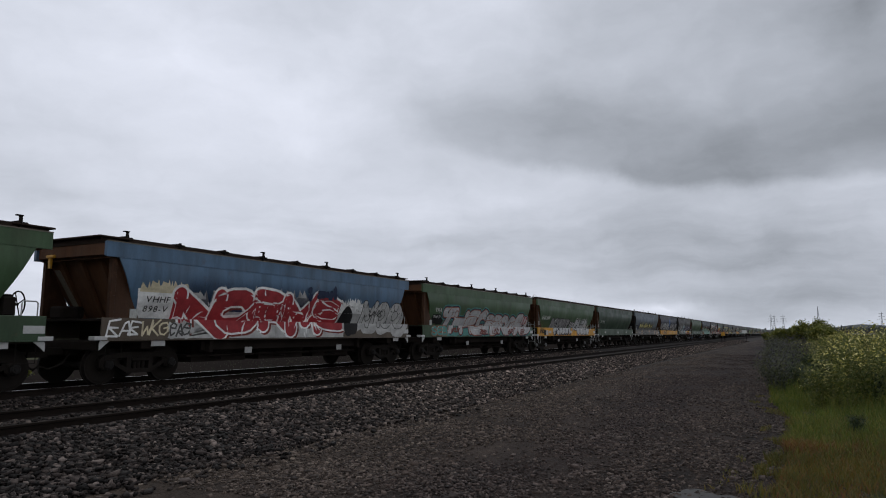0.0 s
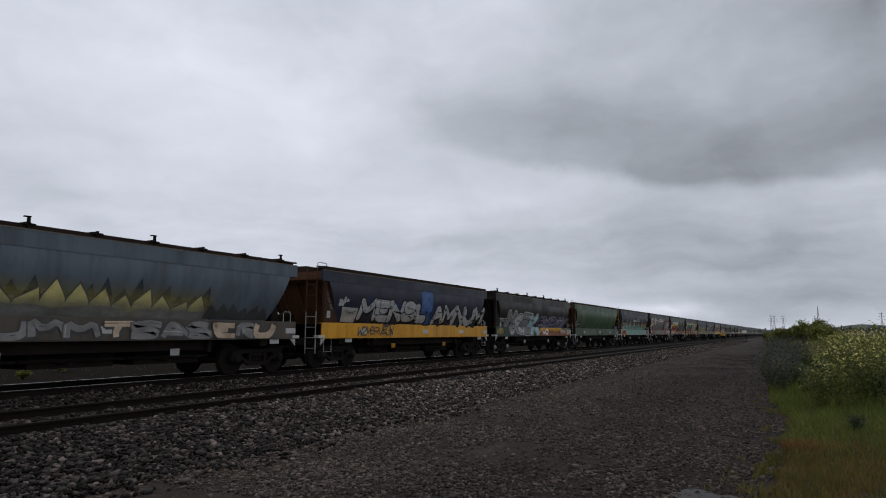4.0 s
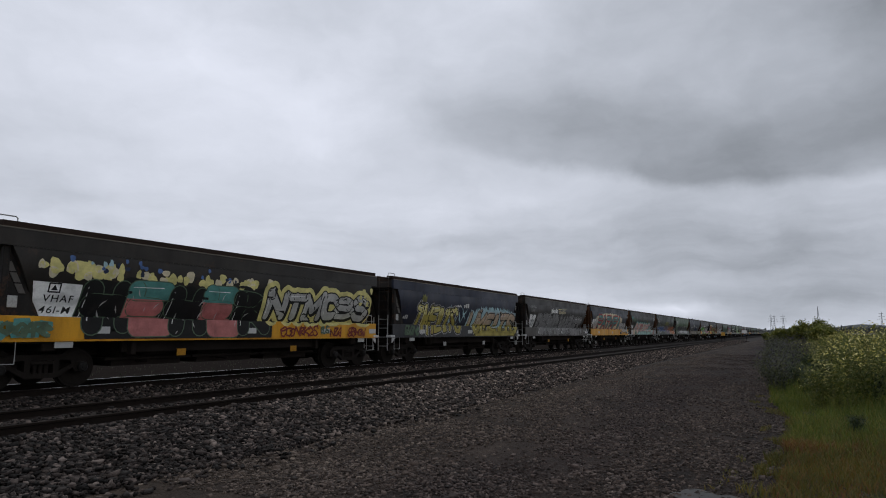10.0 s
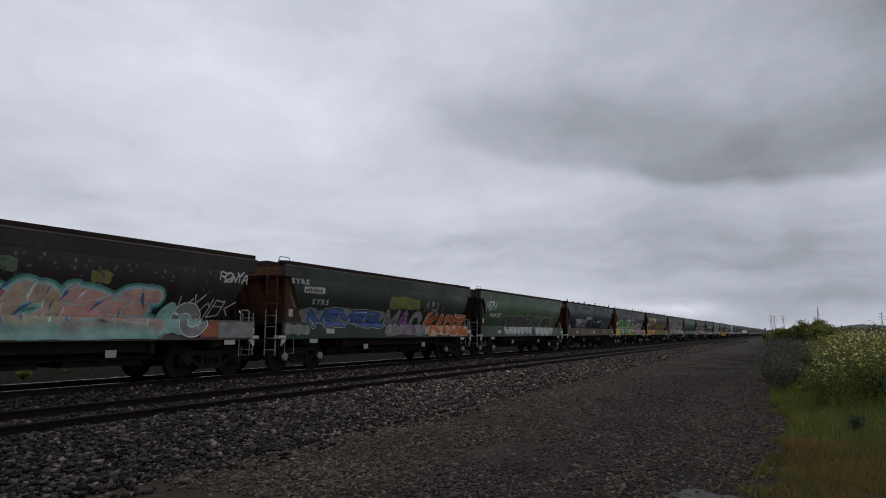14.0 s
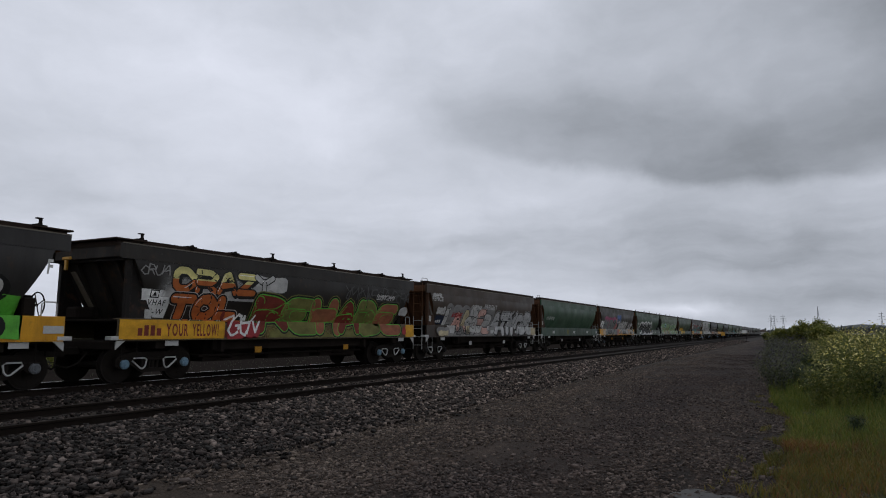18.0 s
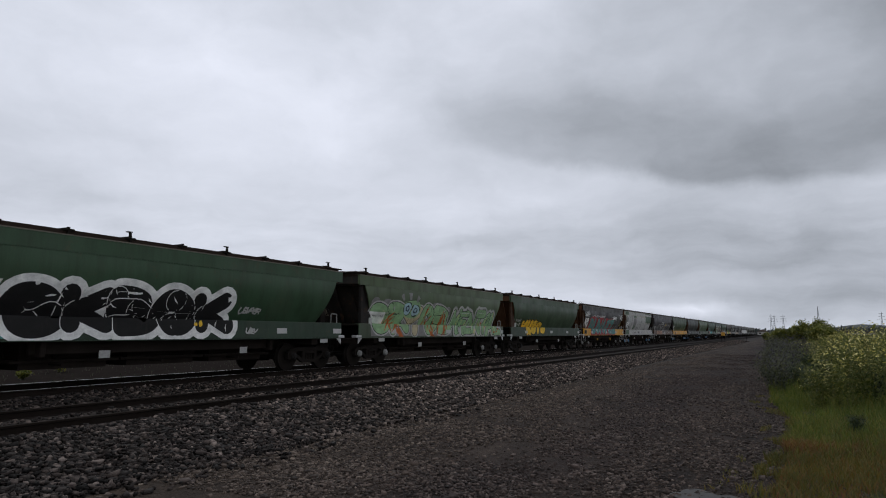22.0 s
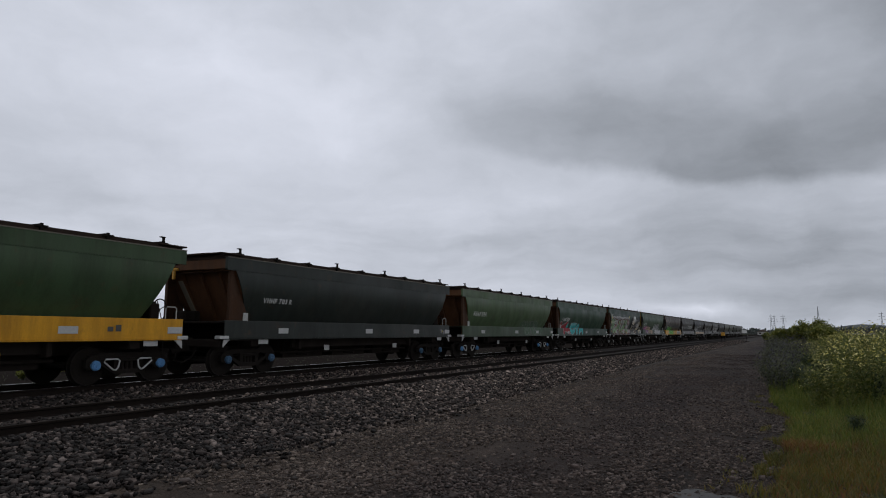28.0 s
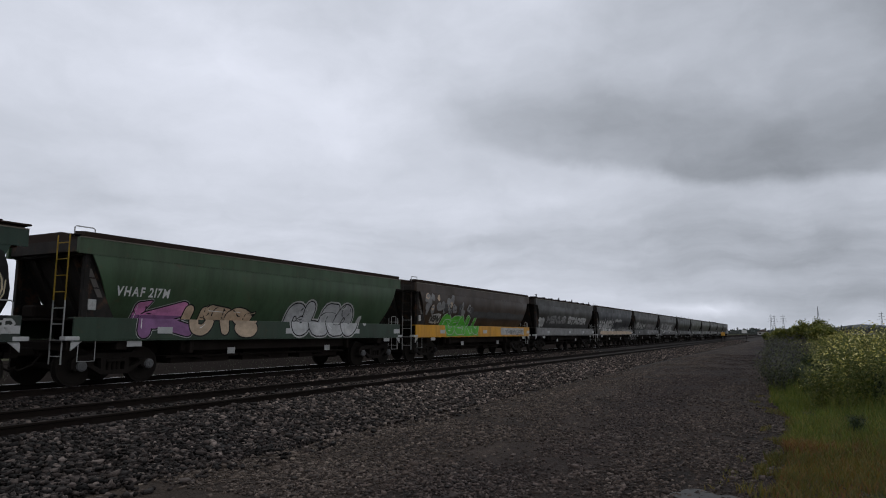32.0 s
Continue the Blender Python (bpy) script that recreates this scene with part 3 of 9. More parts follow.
LOUVRE = plain("grimy_grey_louvre", (0.09, 0.08, 0.07), 0.7)


def louvre_plate(s):
    b = Build()
    x = s * 1.29
    for i in range(3):
        z1 = 2.74 - 0.22 * i
        z0 = z1 - 0.19
        c1, c0 = -end_y(z1) - 0.10, -end_y(z0) - 0.10
        b.prism([(c0 - 0.13, z0), (c0, z0), (c1, z1), (c1 - 0.13, z1)], x - 0.01, x + 0.012)
    return b


def centre_sill():
    b = Build()
    b.box(-0.2, 0.2, -HALF, HALF, 0.78, 1.12, 0.02)
    for s in (-1, 1):
        b.box(-1.3, 1.3, s * HALF - 0.06, s * HALF + 0.06, 0.92, 1.13, 0.02)
        b.box(-1.3, 1.3, s * 5.42 - 0.15, s * 5.42 + 0.15, 0.93, 1.13, 0.02)
        b.box(0.9, 1.3, s * 3.4 - 0.06, s * 3.4 + 0.06, 0.8, 1.13, 0.02)
        b.box(-1.3, -0.9, s * 3.4 - 0.06, s * 3.4 + 0.06, 0.8, 1.13, 0.02)
    b.box(1.02, 1.12, -3.6, 3.6, 0.86, 1.13, 0.01)
    b.box(-1.12, -1.02, -3.6, 3.6, 0.86, 1.13, 0.01)
    b.box(-1.35, 1.35, -HALF, -5.2, 1.1, 1.134)
    b.box(-1.35, 1.35, 5.2, HALF, 1.1, 1.134)
    return b


def hopper_chute(y):
    """One of the discharge hoppers between the bogies."""
    b = Build()
    tops = [(-1.15, y - 1.24), (1.15, y - 1.24), (1.15, y + 1.24), (-1.15, y + 1.24)]
    lows = [(-0.7, y - 1.0), (0.7, y - 1.0), (0.7, y + 1.0), (-0.7, y + 1.0)]
    v = [(x, yy, 1.64) for x, yy in tops] + [(x, yy, 0.74) for x, yy in lows] + [(x, yy, 0.53) for x, yy in lows]
    f = [(i, (i + 1) % 4, (i + 1) % 4 + 4, i + 4) for i in range(4)] + [(i + 4, (i + 1) % 4 + 4, (i + 1) % 4 + 8, i + 8) for i in range(4)] + [(8, 9, 10, 11), (3, 2, 1, 0)]
    b.add(v, f)
    b.box(-0.82, 0.82, y - 1.25, y + 1.25, 0.67, 0.735, 0.01)
    b.tube([(-0.7, y - 0.33, 0.64), (1.15, y - 0.33, 0.64)], 0.035)
    return b


def side_frame(s):
    """Cast side frame of a three-piece bogie: two windows and a deep belly."""
    b = Build()
    x0, x1 = (0.98, 1.10) if s > 0 else (-1.10, -0.98)
    top = [(-1.06, 0.60), (-0.95, 0.70), (-0.55, 0.76), (0.55, 0.76), (0.95, 0.70), (1.06, 0.60), (0.86, 0.585), (0.5, 0.64), (-0.5, 0.64), (-0.86, 0.585)]
    b.prism(top, x0, x1)
    low = [(-0.72, 0.50), (-0.34, 0.27), (0.34, 0.27), (0.72, 0.50), (0.70, 0.58), (0.30, 0.37), (-0.30, 0.37), (-0.70, 0.58)]
    b.prism(low, x0, x1)
    for q in (-1, 1):
        b.prism([(q * 0.36, 0.34), (q * 0.24, 0.34), (q * 0.24, 0.66), (q * 0.36, 0.66)], x0, x1)
        b.prism([(q * 1.06, 0.60), (q * 1.06, 0.42), (q * 0.98, 0.42), (q * 0.98, 0.60)], x0, x1)
        b.prism([(q * 0.72, 0.60), (q * 0.78, 0.42), (q * 0.70, 0.42), (q * 0.62, 0.60)], x0, x1)
    for k in (-0.12, 0.0, 0.12):
        xm = (x0 + x1) / 2
        b.tube([(xm, k, 0.37 + 0.025 * i) for i in range(2)] + [(xm, k, 0.56)], 0.045, 8)
    b.box(x0 - 0.01, x1 + 0.02, -0.24, 0.24, 0.55, 0.63, 0.015)
    return b


def bogie_bolster():
    b = Build()
    b.box(-1.0, 1.0, -0.2, 0.2, 0.5, 0.7, 0.03)
    b.disc(-0.28, 0.28, 0, 0.76, 0.12, 12)
    b.box(-0.3, 0.3, -0.3, 0.3, 0.68, 0.84, 0.03)
    for q in (-1, 1):
        b.box(-0.75, 0.75, q * 0.36 - 0.05, q * 0.36 + 0.05, 0.36, 0.46, 0.01)
        for s in (-1, 1):
            b.box(s * 0.72, s * 0.86, q * 0.40 - 0.05, q * 0.40 + 0.05, 0.30, 0.58, 0.02)
    return b


def wheelset():
    b = Build()
    R = 0.43
    for s in (-1, 1):
        b.disc(s * 0.765, s * 0.80, 0, 0, R + 0.028, 28)
        b.disc(s * 0.80, s * 0.895, 0, 0, R + 0.006, 28, r1=R - 0.002)
        b.disc(s * 0.895, s * 0.905, 0, 0, R - 0.03, 28, 1, R - 0.07)
        b.disc(s * 0.90, s * 0.93, 0, 0, 0.13, 14, 1)
        for i in range(4):
            a = math.pi / 2 * i + 0.4
            b.disc(s * 0.904, s * 0.912, 0.25 * math.cos(a), 0.25 * math.sin(a), 0.035, 8, 1)
    b.tube([(-1.06, 0, 0), (1.06, 0, 0)], 0.075, 10)
    return b


def axle_box(s):
    b = Build()
    b.box(min(s * 1.0, s * 1.14), max(s * 1.0, s * 1.14), -0.13, 0.13, -0.10, 0.15, 0.03)
    return b


def axle_cap(s):
    """Round bearing cap on the axle's end."""
    b = Build()
    b.disc(s * 1.13, s * 1.19, 0, 0.02, 0.115, 18, r1=0.11)
    b.disc(s * 1.19, s * 1.215, 0, 0.02, 0.105, 18, r1=0.075)
    b.disc(s * 1.215, s * 1.23, 0, 0.02, 0.04, 10)
    for i in range(3):
        a = 2.094 * i + 0.5
        b.disc(s * 1.2, s * 1.225, 0.075 * math.cos(a), 0.02 + 0.075 * math.sin(a), 0.014, 6)
    return b


def coupler(s):
    b = Build()
    y = s * HALF
    b.box(-0.09, 0.09, min(y, y + s * 0.45), max(y, y + s * 0.45), 0.80, 0.98, 0.02)
    b.prism([(y + s * 0.40, 0.76), (y + s * 0.64, 0.76), (y + s * 0.67, 0.86), (y + s * 0.64, 1.03), (y + s * 0.40, 1.03)], -0.16, 0.14)
    b.tube([(0.35, y, 0.86), (0.36, y + s * 0.2, 0.62), (0.3, y + s * 0.45, 0.5), (0.2, y + s * 0.62, 0.58)], 0.025)
    return b


def corner_bracket(sy):
    """Pale triangular foot under the sill's end with its step stirrup."""
    b = Build()
    y = sy * HALF
    b.prism([(y + sy * 0.02, 1.10), (y - sy * 0.02, 1.15), (y - sy * 0.24, 1.15), (y + sy * 0.02, 0.93)], 1.36, 1.385)
    b.box(1.2, 1.42, min(y - sy * 0.15, y + sy * 0.17), max(y - sy * 0.15, y + sy * 0.17), 1.15, 1.24, 0.01)
    return b


def step_stirrup(y, z0=0.70):
    b = Build()
    b.tube([(1.37, y - 0.2, 1.14), (1.37, y - 0.2, z0), (1.37, y + 0.2, z0), (1.37, y + 0.2, 1.14)], 0.011, 5)
    return b


def ladder(y, z0, z1, x=1.03):
    """An end ladder: its rungs lie across the wagon."""
    b = Build()
    for q in (-0.21, 0.21):
        b.box(x + q - 0.017, x + q + 0.017, y - 0.01, y + 0.01, z0, z1, 0.004)
    k = max(2, int((z1 - z0) / 0.3))
    for i in range(k):
        z = z0 + (z1 - z0) * (i + 0.5) / k
        b.tube([(x - 0.21, y, z), (x + 0.21, y, z)], 0.012, 5)
    return b


def roof_hoop(y):
    b = Build()
    b.tube([(1.12, y - 0.24, Z_TOP + 0.05), (1.12, y - 0.24, Z_TOP + 0.25), (1.12, y - 0.20, Z_TOP + 0.28), (1.12, y + 0.20, Z_TOP + 0.28), (1.12, y + 0.24, Z_TOP + 0.25), (1.12, y + 0.24, Z_TOP + 0.05)], 0.014, 5)
    return b


def hand_brake(y):
    """Brake stand with its spoked wheel on the trailing platform."""
    b = Build()
    b.box(0.75, 1.05, y - 0.16, y + 0.12, 1.66, 2.05, 0.03)
    b.box(0.8, 1.0, y - 0.10, y + 0.06, 2.05, 2.10, 0.02)
    b.tube([(0.9, y + 0.05, 1.9), (0.9, y + 0.24, 1.9)], 0.025)
    pts = [(0.9 + 0.27 * math.cos(t), y + 0.22, 1.9 + 0.27 * math.sin(t)) for t in (2 * math.pi * i / 20 for i in range(20))]
    b.tube(pts, 0.016, 5, closed=True)
    for i in range(4):
        t = math.pi * i / 2 + 0.4
        b.tube([(0.9, y + 0.22, 1.9), (0.9 + 0.27 * math.cos(t), y + 0.22, 1.9 + 0.27 * math.sin(t))], 0.012, 5)
    return b


def hand_rail(y):
    b = Build()
    b.tube([(1.3, y - 0.16, 1.66), (1.3, y - 0.16, 1.92), (1.3, y - 0.12, 1.96), (1.3, y + 0.12, 1.96), (1.3, y + 0.16, 1.92), (1.3, y + 0.16, 1.66)], 0.015, 5)
    return b


def end_platform(s):
    b = Build()
    y0, y1 = s * 5.55, s * (HALF - 0.02)
    b.box(-1.3, 1.3, min(y0, y1), max(y0, y1), 1.58, 1.64, 0.01)
    if s < 0:
        b.box(-0.9, -0.4, y1 + 0.15, y1 + 0.75, 1.64, 1.95, 0.05)
    else:
        b.box(-0.2, 0.7, y1 - 0.75, y1 - 0.2, 1.64, 1.84, 0.05)
        b.box(-1.1, -0.3, y1 - 0.85, y1 - 0.1, 1.64, 1.9, 0.06)
        b.tube([(-0.7, y1 - 0.5, 1.88), (-0.7, y1 - 0.5, 2.1), (-0.2, y1 - 0.9, 2.15)], 0.04, 7)
    return b


def air_tank():
    b = Build()
    k = 12
    v = []
    for y, r in ((-2.9, 0.1), (-2.82, 0.17), (-1.9, 0.17), (-1.82, 0.1)):
        v += [(0.75 + r * math.cos(t), y, 0.9 + r * math.sin(t)) for t in (2 * math.pi * i / k for i in range(k))]
    f = [(j * k + i, j * k + (i + 1) % k, (j + 1) * k + (i + 1) % k, (j + 1) * k + i) for j in range(3) for i in range(k)]
    b.add(v, f + [tuple(range(k)), tuple(range(4 * k - 1, 3 * k - 1, -1))])
    return b


def plate(y0, y1, z0, z1, x=X_SIDE + 0.004, t=0.008):
    return Build().box(x, x + t, y0, y1, z0, z1, 0.003)


def hopper_wagon(kind):
    """kind 'hatch': roof clamps and a slanting end brace; 'ladder': plain roof edge, louvred corner and end ladder."""
    w = new("grain_hopper_wagon")
    for s in (1, -1):
        smooth(part("side_sheet", side_sheet(s), PAINT, w))
    part("top_coaming", coaming(kind), PAINT, w)
    for s in (-1, 1):
        part("side_sill", side_sill(s), PAINT, w)
        part("slope_sheet", slope_sheet(s), SHEET, w, "rust-brown sloping hopper end")
        for x in (-0.75, 0.0, 0.75):
            part("slope_rib", slope_rib(s, x), SHEET, w)
        part("end_beam", end_beam(s, kind), SHEET, w)
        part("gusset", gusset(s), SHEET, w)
        part("end_platform", end_platform(s), UNDER, w)
        yw = s * (end_y(Z_SILL1) - 0.2)
        part("end_wall", Build().box(-1.2, 1.2, yw - 0.03, yw + 0.03, 0.95, 1.62, 0.01), UNDER, w)
        part("coupler", coupler(s), CAST, w)
        part("corner_bracket", corner_bracket(s), GREYW, w, "dulled white corner bracket")
        part("step_stirrup", step_stirrup(s * (HALF - 0.35)), LADDER if kind == "ladder" else CAST, w)
    yb = -HALF + (0.45 if kind == "ladder" else 0.85)
    zb = 1.94 if kind == "ladder" else 1.76
    part("card_holder", Build().box(1.285, 1.31, yb - 0.10, yb + 0.10, zb - 0.12, zb + 0.12, 0.01), TOUCHED, w, "dulled white waybill holder").color = (0.42, 0.42, 0.4, 1)
    # thin tan strip along the top edge of each coaming
    lip = Build()
    for s in (-1, 1):
        lip.along([(s * (X_SIDE - 0.012), Z_TOP + 0.004), (s * (X_SIDE + 0.012), Z_TOP + 0.004), (s * (X_SIDE + 0.012), Z_TOP + 0.026), (s * (X_SIDE - 0.012), Z_TOP + 0.026)], -HALF, HALF)
    part("coaming_lip", lip, LIP, w, "pale tan lip along the coaming")
    part("roof", roof(kind), ROOF, w)
    part("centre_sill", centre_sill(), UNDER, w)
    for y in (-2.55, 0.0, 2.55):
        part("hopper_chute", hopper_chute(y), UNDER, w)
    part("air_tank", air_tank(), UNDER, w)
    if kind == "hatch":
        me = [hatch_latch(False).mesh("hatch_latch", CAST), hatch_latch(True).mesh("hatch_latch", CAST)]
        for i in range(9):
            o = part("hatch_latch", me[1 if i in (0, 3, 5, 8) else 0], None, w)
            o.location = (0, -HALF + 0.62 + i * (2 * HALF - 1.2) / 8, Z_TOP)
        b = Build().add([(-0.62 + dx, -HALF + y + dy, z) for dx in (0.0, 0.15) for y, z in ((0.08, 2.80), (0.64, 1.92)) for dy in (-0.025, 0.025)],
                        [(0, 1, 3, 2), (4, 6, 7, 5), (0, 4, 5, 1), (2, 3, 7, 6), (0, 2, 6, 4), (1, 5, 7, 3)])
        part("slanting_brace", b, LIP, w, "pale slanting brace")
        part("brace_foot", Build().box(-0.70, -0.38, -HALF + 0.56, -HALF + 0.66, 1.66, 1.95, 0.02), CAST, w)
        part("lift_hook", Build().box(-0.85, -0.75, -HALF + 0.02, -HALF + 0.08, 2.85, 3.12, 0.01).box(-0.93, -0.6, -HALF + 0.0, -HALF + 0.1, 3.10, 3.18, 0.02), YELLOWP, w, "yellow lifting hook")
        part("hand_brake", hand_brake(HALF - 0.55), CAST, w, "spoked hand brake wheel")
    else:
        b = Build()
        b.prism([(HALF - 0.12, Z_SILL1 - 0.02), (end_y(Z_SILL1), Z_SILL1 - 0.02), (end_y(Z_SHEET), Z_SHEET), (HALF - 0.12, Z_SHEET)], -1.282, -1.258)
        b.box(-1.32, -1.22, HALF - 0.16, HALF - 0.08, Z_SILL1, Z_SHEET)
        part("end_plate", b, UNDER, w)
        part("louvre_plate", louvre_plate(1), LOUVRE, w, "grey louvred plate")
        part("roof_hoop", roof_hoop(-HALF + 0.28), LADDER, w)
        part("roof_walk", Build().box(0.98, 1.26, -HALF - 0.02, -HALF + 0.9, Z_TOP + 0.06, Z_TOP + 0.09, 0.01), CAST, w)
        part("ladder", ladder(-HALF - 0.13, 0.64, 2.02), LADDER, w, "white end ladder")
        part("ladder_bracket", Build().box(0.8, 1.26, -HALF - 0.14, -HALF + 0.05, 1.10, 1.15, 0.01), CAST, w)
        part("upper_ladder", ladder(-HALF - 0.13, 2.02, Z_TOP + 0.06), SHEET, w)
        part("ladder", ladder(HALF + 0.10, 0.68, 1.9), LADDER, w, "white end ladder")
        part("ladder_bracket", Build().box(0.8, 1.26, HALF - 0.05, HALF + 0.11, 1.10, 1.15, 0.01), CAST, w)
        part("hand_brake", hand_brake(HALF - 0.75), CAST, w, "spoked hand brake wheel")
    part("hand_rail", hand_rail(HALF - 0.3), LADDER, w)
    # reflectors and tags
    for y in (-4.35, 0.26, 3.70, 6.45):
        part("reflector", plate(y - 0.22, y + 0.22, 1.30, 1.46), GREYW, w, "dulled white reflector")
    for y in (-5.15, 5.8):
        part("load_tag", plate(y - 0.2, y + 0.2, 1.0, 1.13, 1.36), GREYW, w, "dulled white load tag")
    for y in (-1.95, 2.35):
        part("door_tag", plate(y - 0.14, y + 0.14, 0.75, 0.92, 1.2), TOUCHED, w, "small door tag")
    frame_m = {s: side_frame(s).mesh("side_frame", CAST) for s in (-1, 1)}
    box_m = {s: axle_box(s).mesh("axle_box", CAST) for s in (-1, 1)}
    cap_m = {s: axle_cap(s).mesh("axle_cap", TOUCHED) for s in (-1, 1)}
    bol_m, wheel_m = bogie_bolster().mesh("bogie", UNDER), wheelset().mesh("wheelset", [TYRE, CAST])
    for q in (-1, 1):
        bo = part("bogie", bol_m, None, w, "cast three-piece bogie")
        bo.location = (0, q * 5.42, 0.10)
        for s in (-1, 1):
            part("side_frame", frame_m[s], None, bo)
            for e in (-1, 1):
                o = part("axle_box", box_m[s], None, bo)
                o.location = (0, e * 0.86, 0.46)
                o = part("axle_cap", cap_m[s], None, bo)
                o.location = (0, e * 0.86, 0.46)
        for e in (-1, 1):
            o = part("wheelset", wheel_m, None, bo)
            o.location = (0, e * 0.86, 0.46)
    return w


GREEN, DKGREEN, NAVY, BLACK = (0.046, 0.089, 0.050), (0.025, 0.051, 0.035), (0.015, 0.020, 0.043), (0.0145, 0.0128, 0.012)
BLUE, BROWN, GREYC = (0.068, 0.128, 0.235), (0.04, 0.028, 0.022), (0.30, 0.30, 0.29)
YEL, DULLYEL = (0.58, 0.30, 0.016), (0.085, 0.058, 0.014)
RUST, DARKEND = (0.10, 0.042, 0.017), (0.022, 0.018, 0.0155)
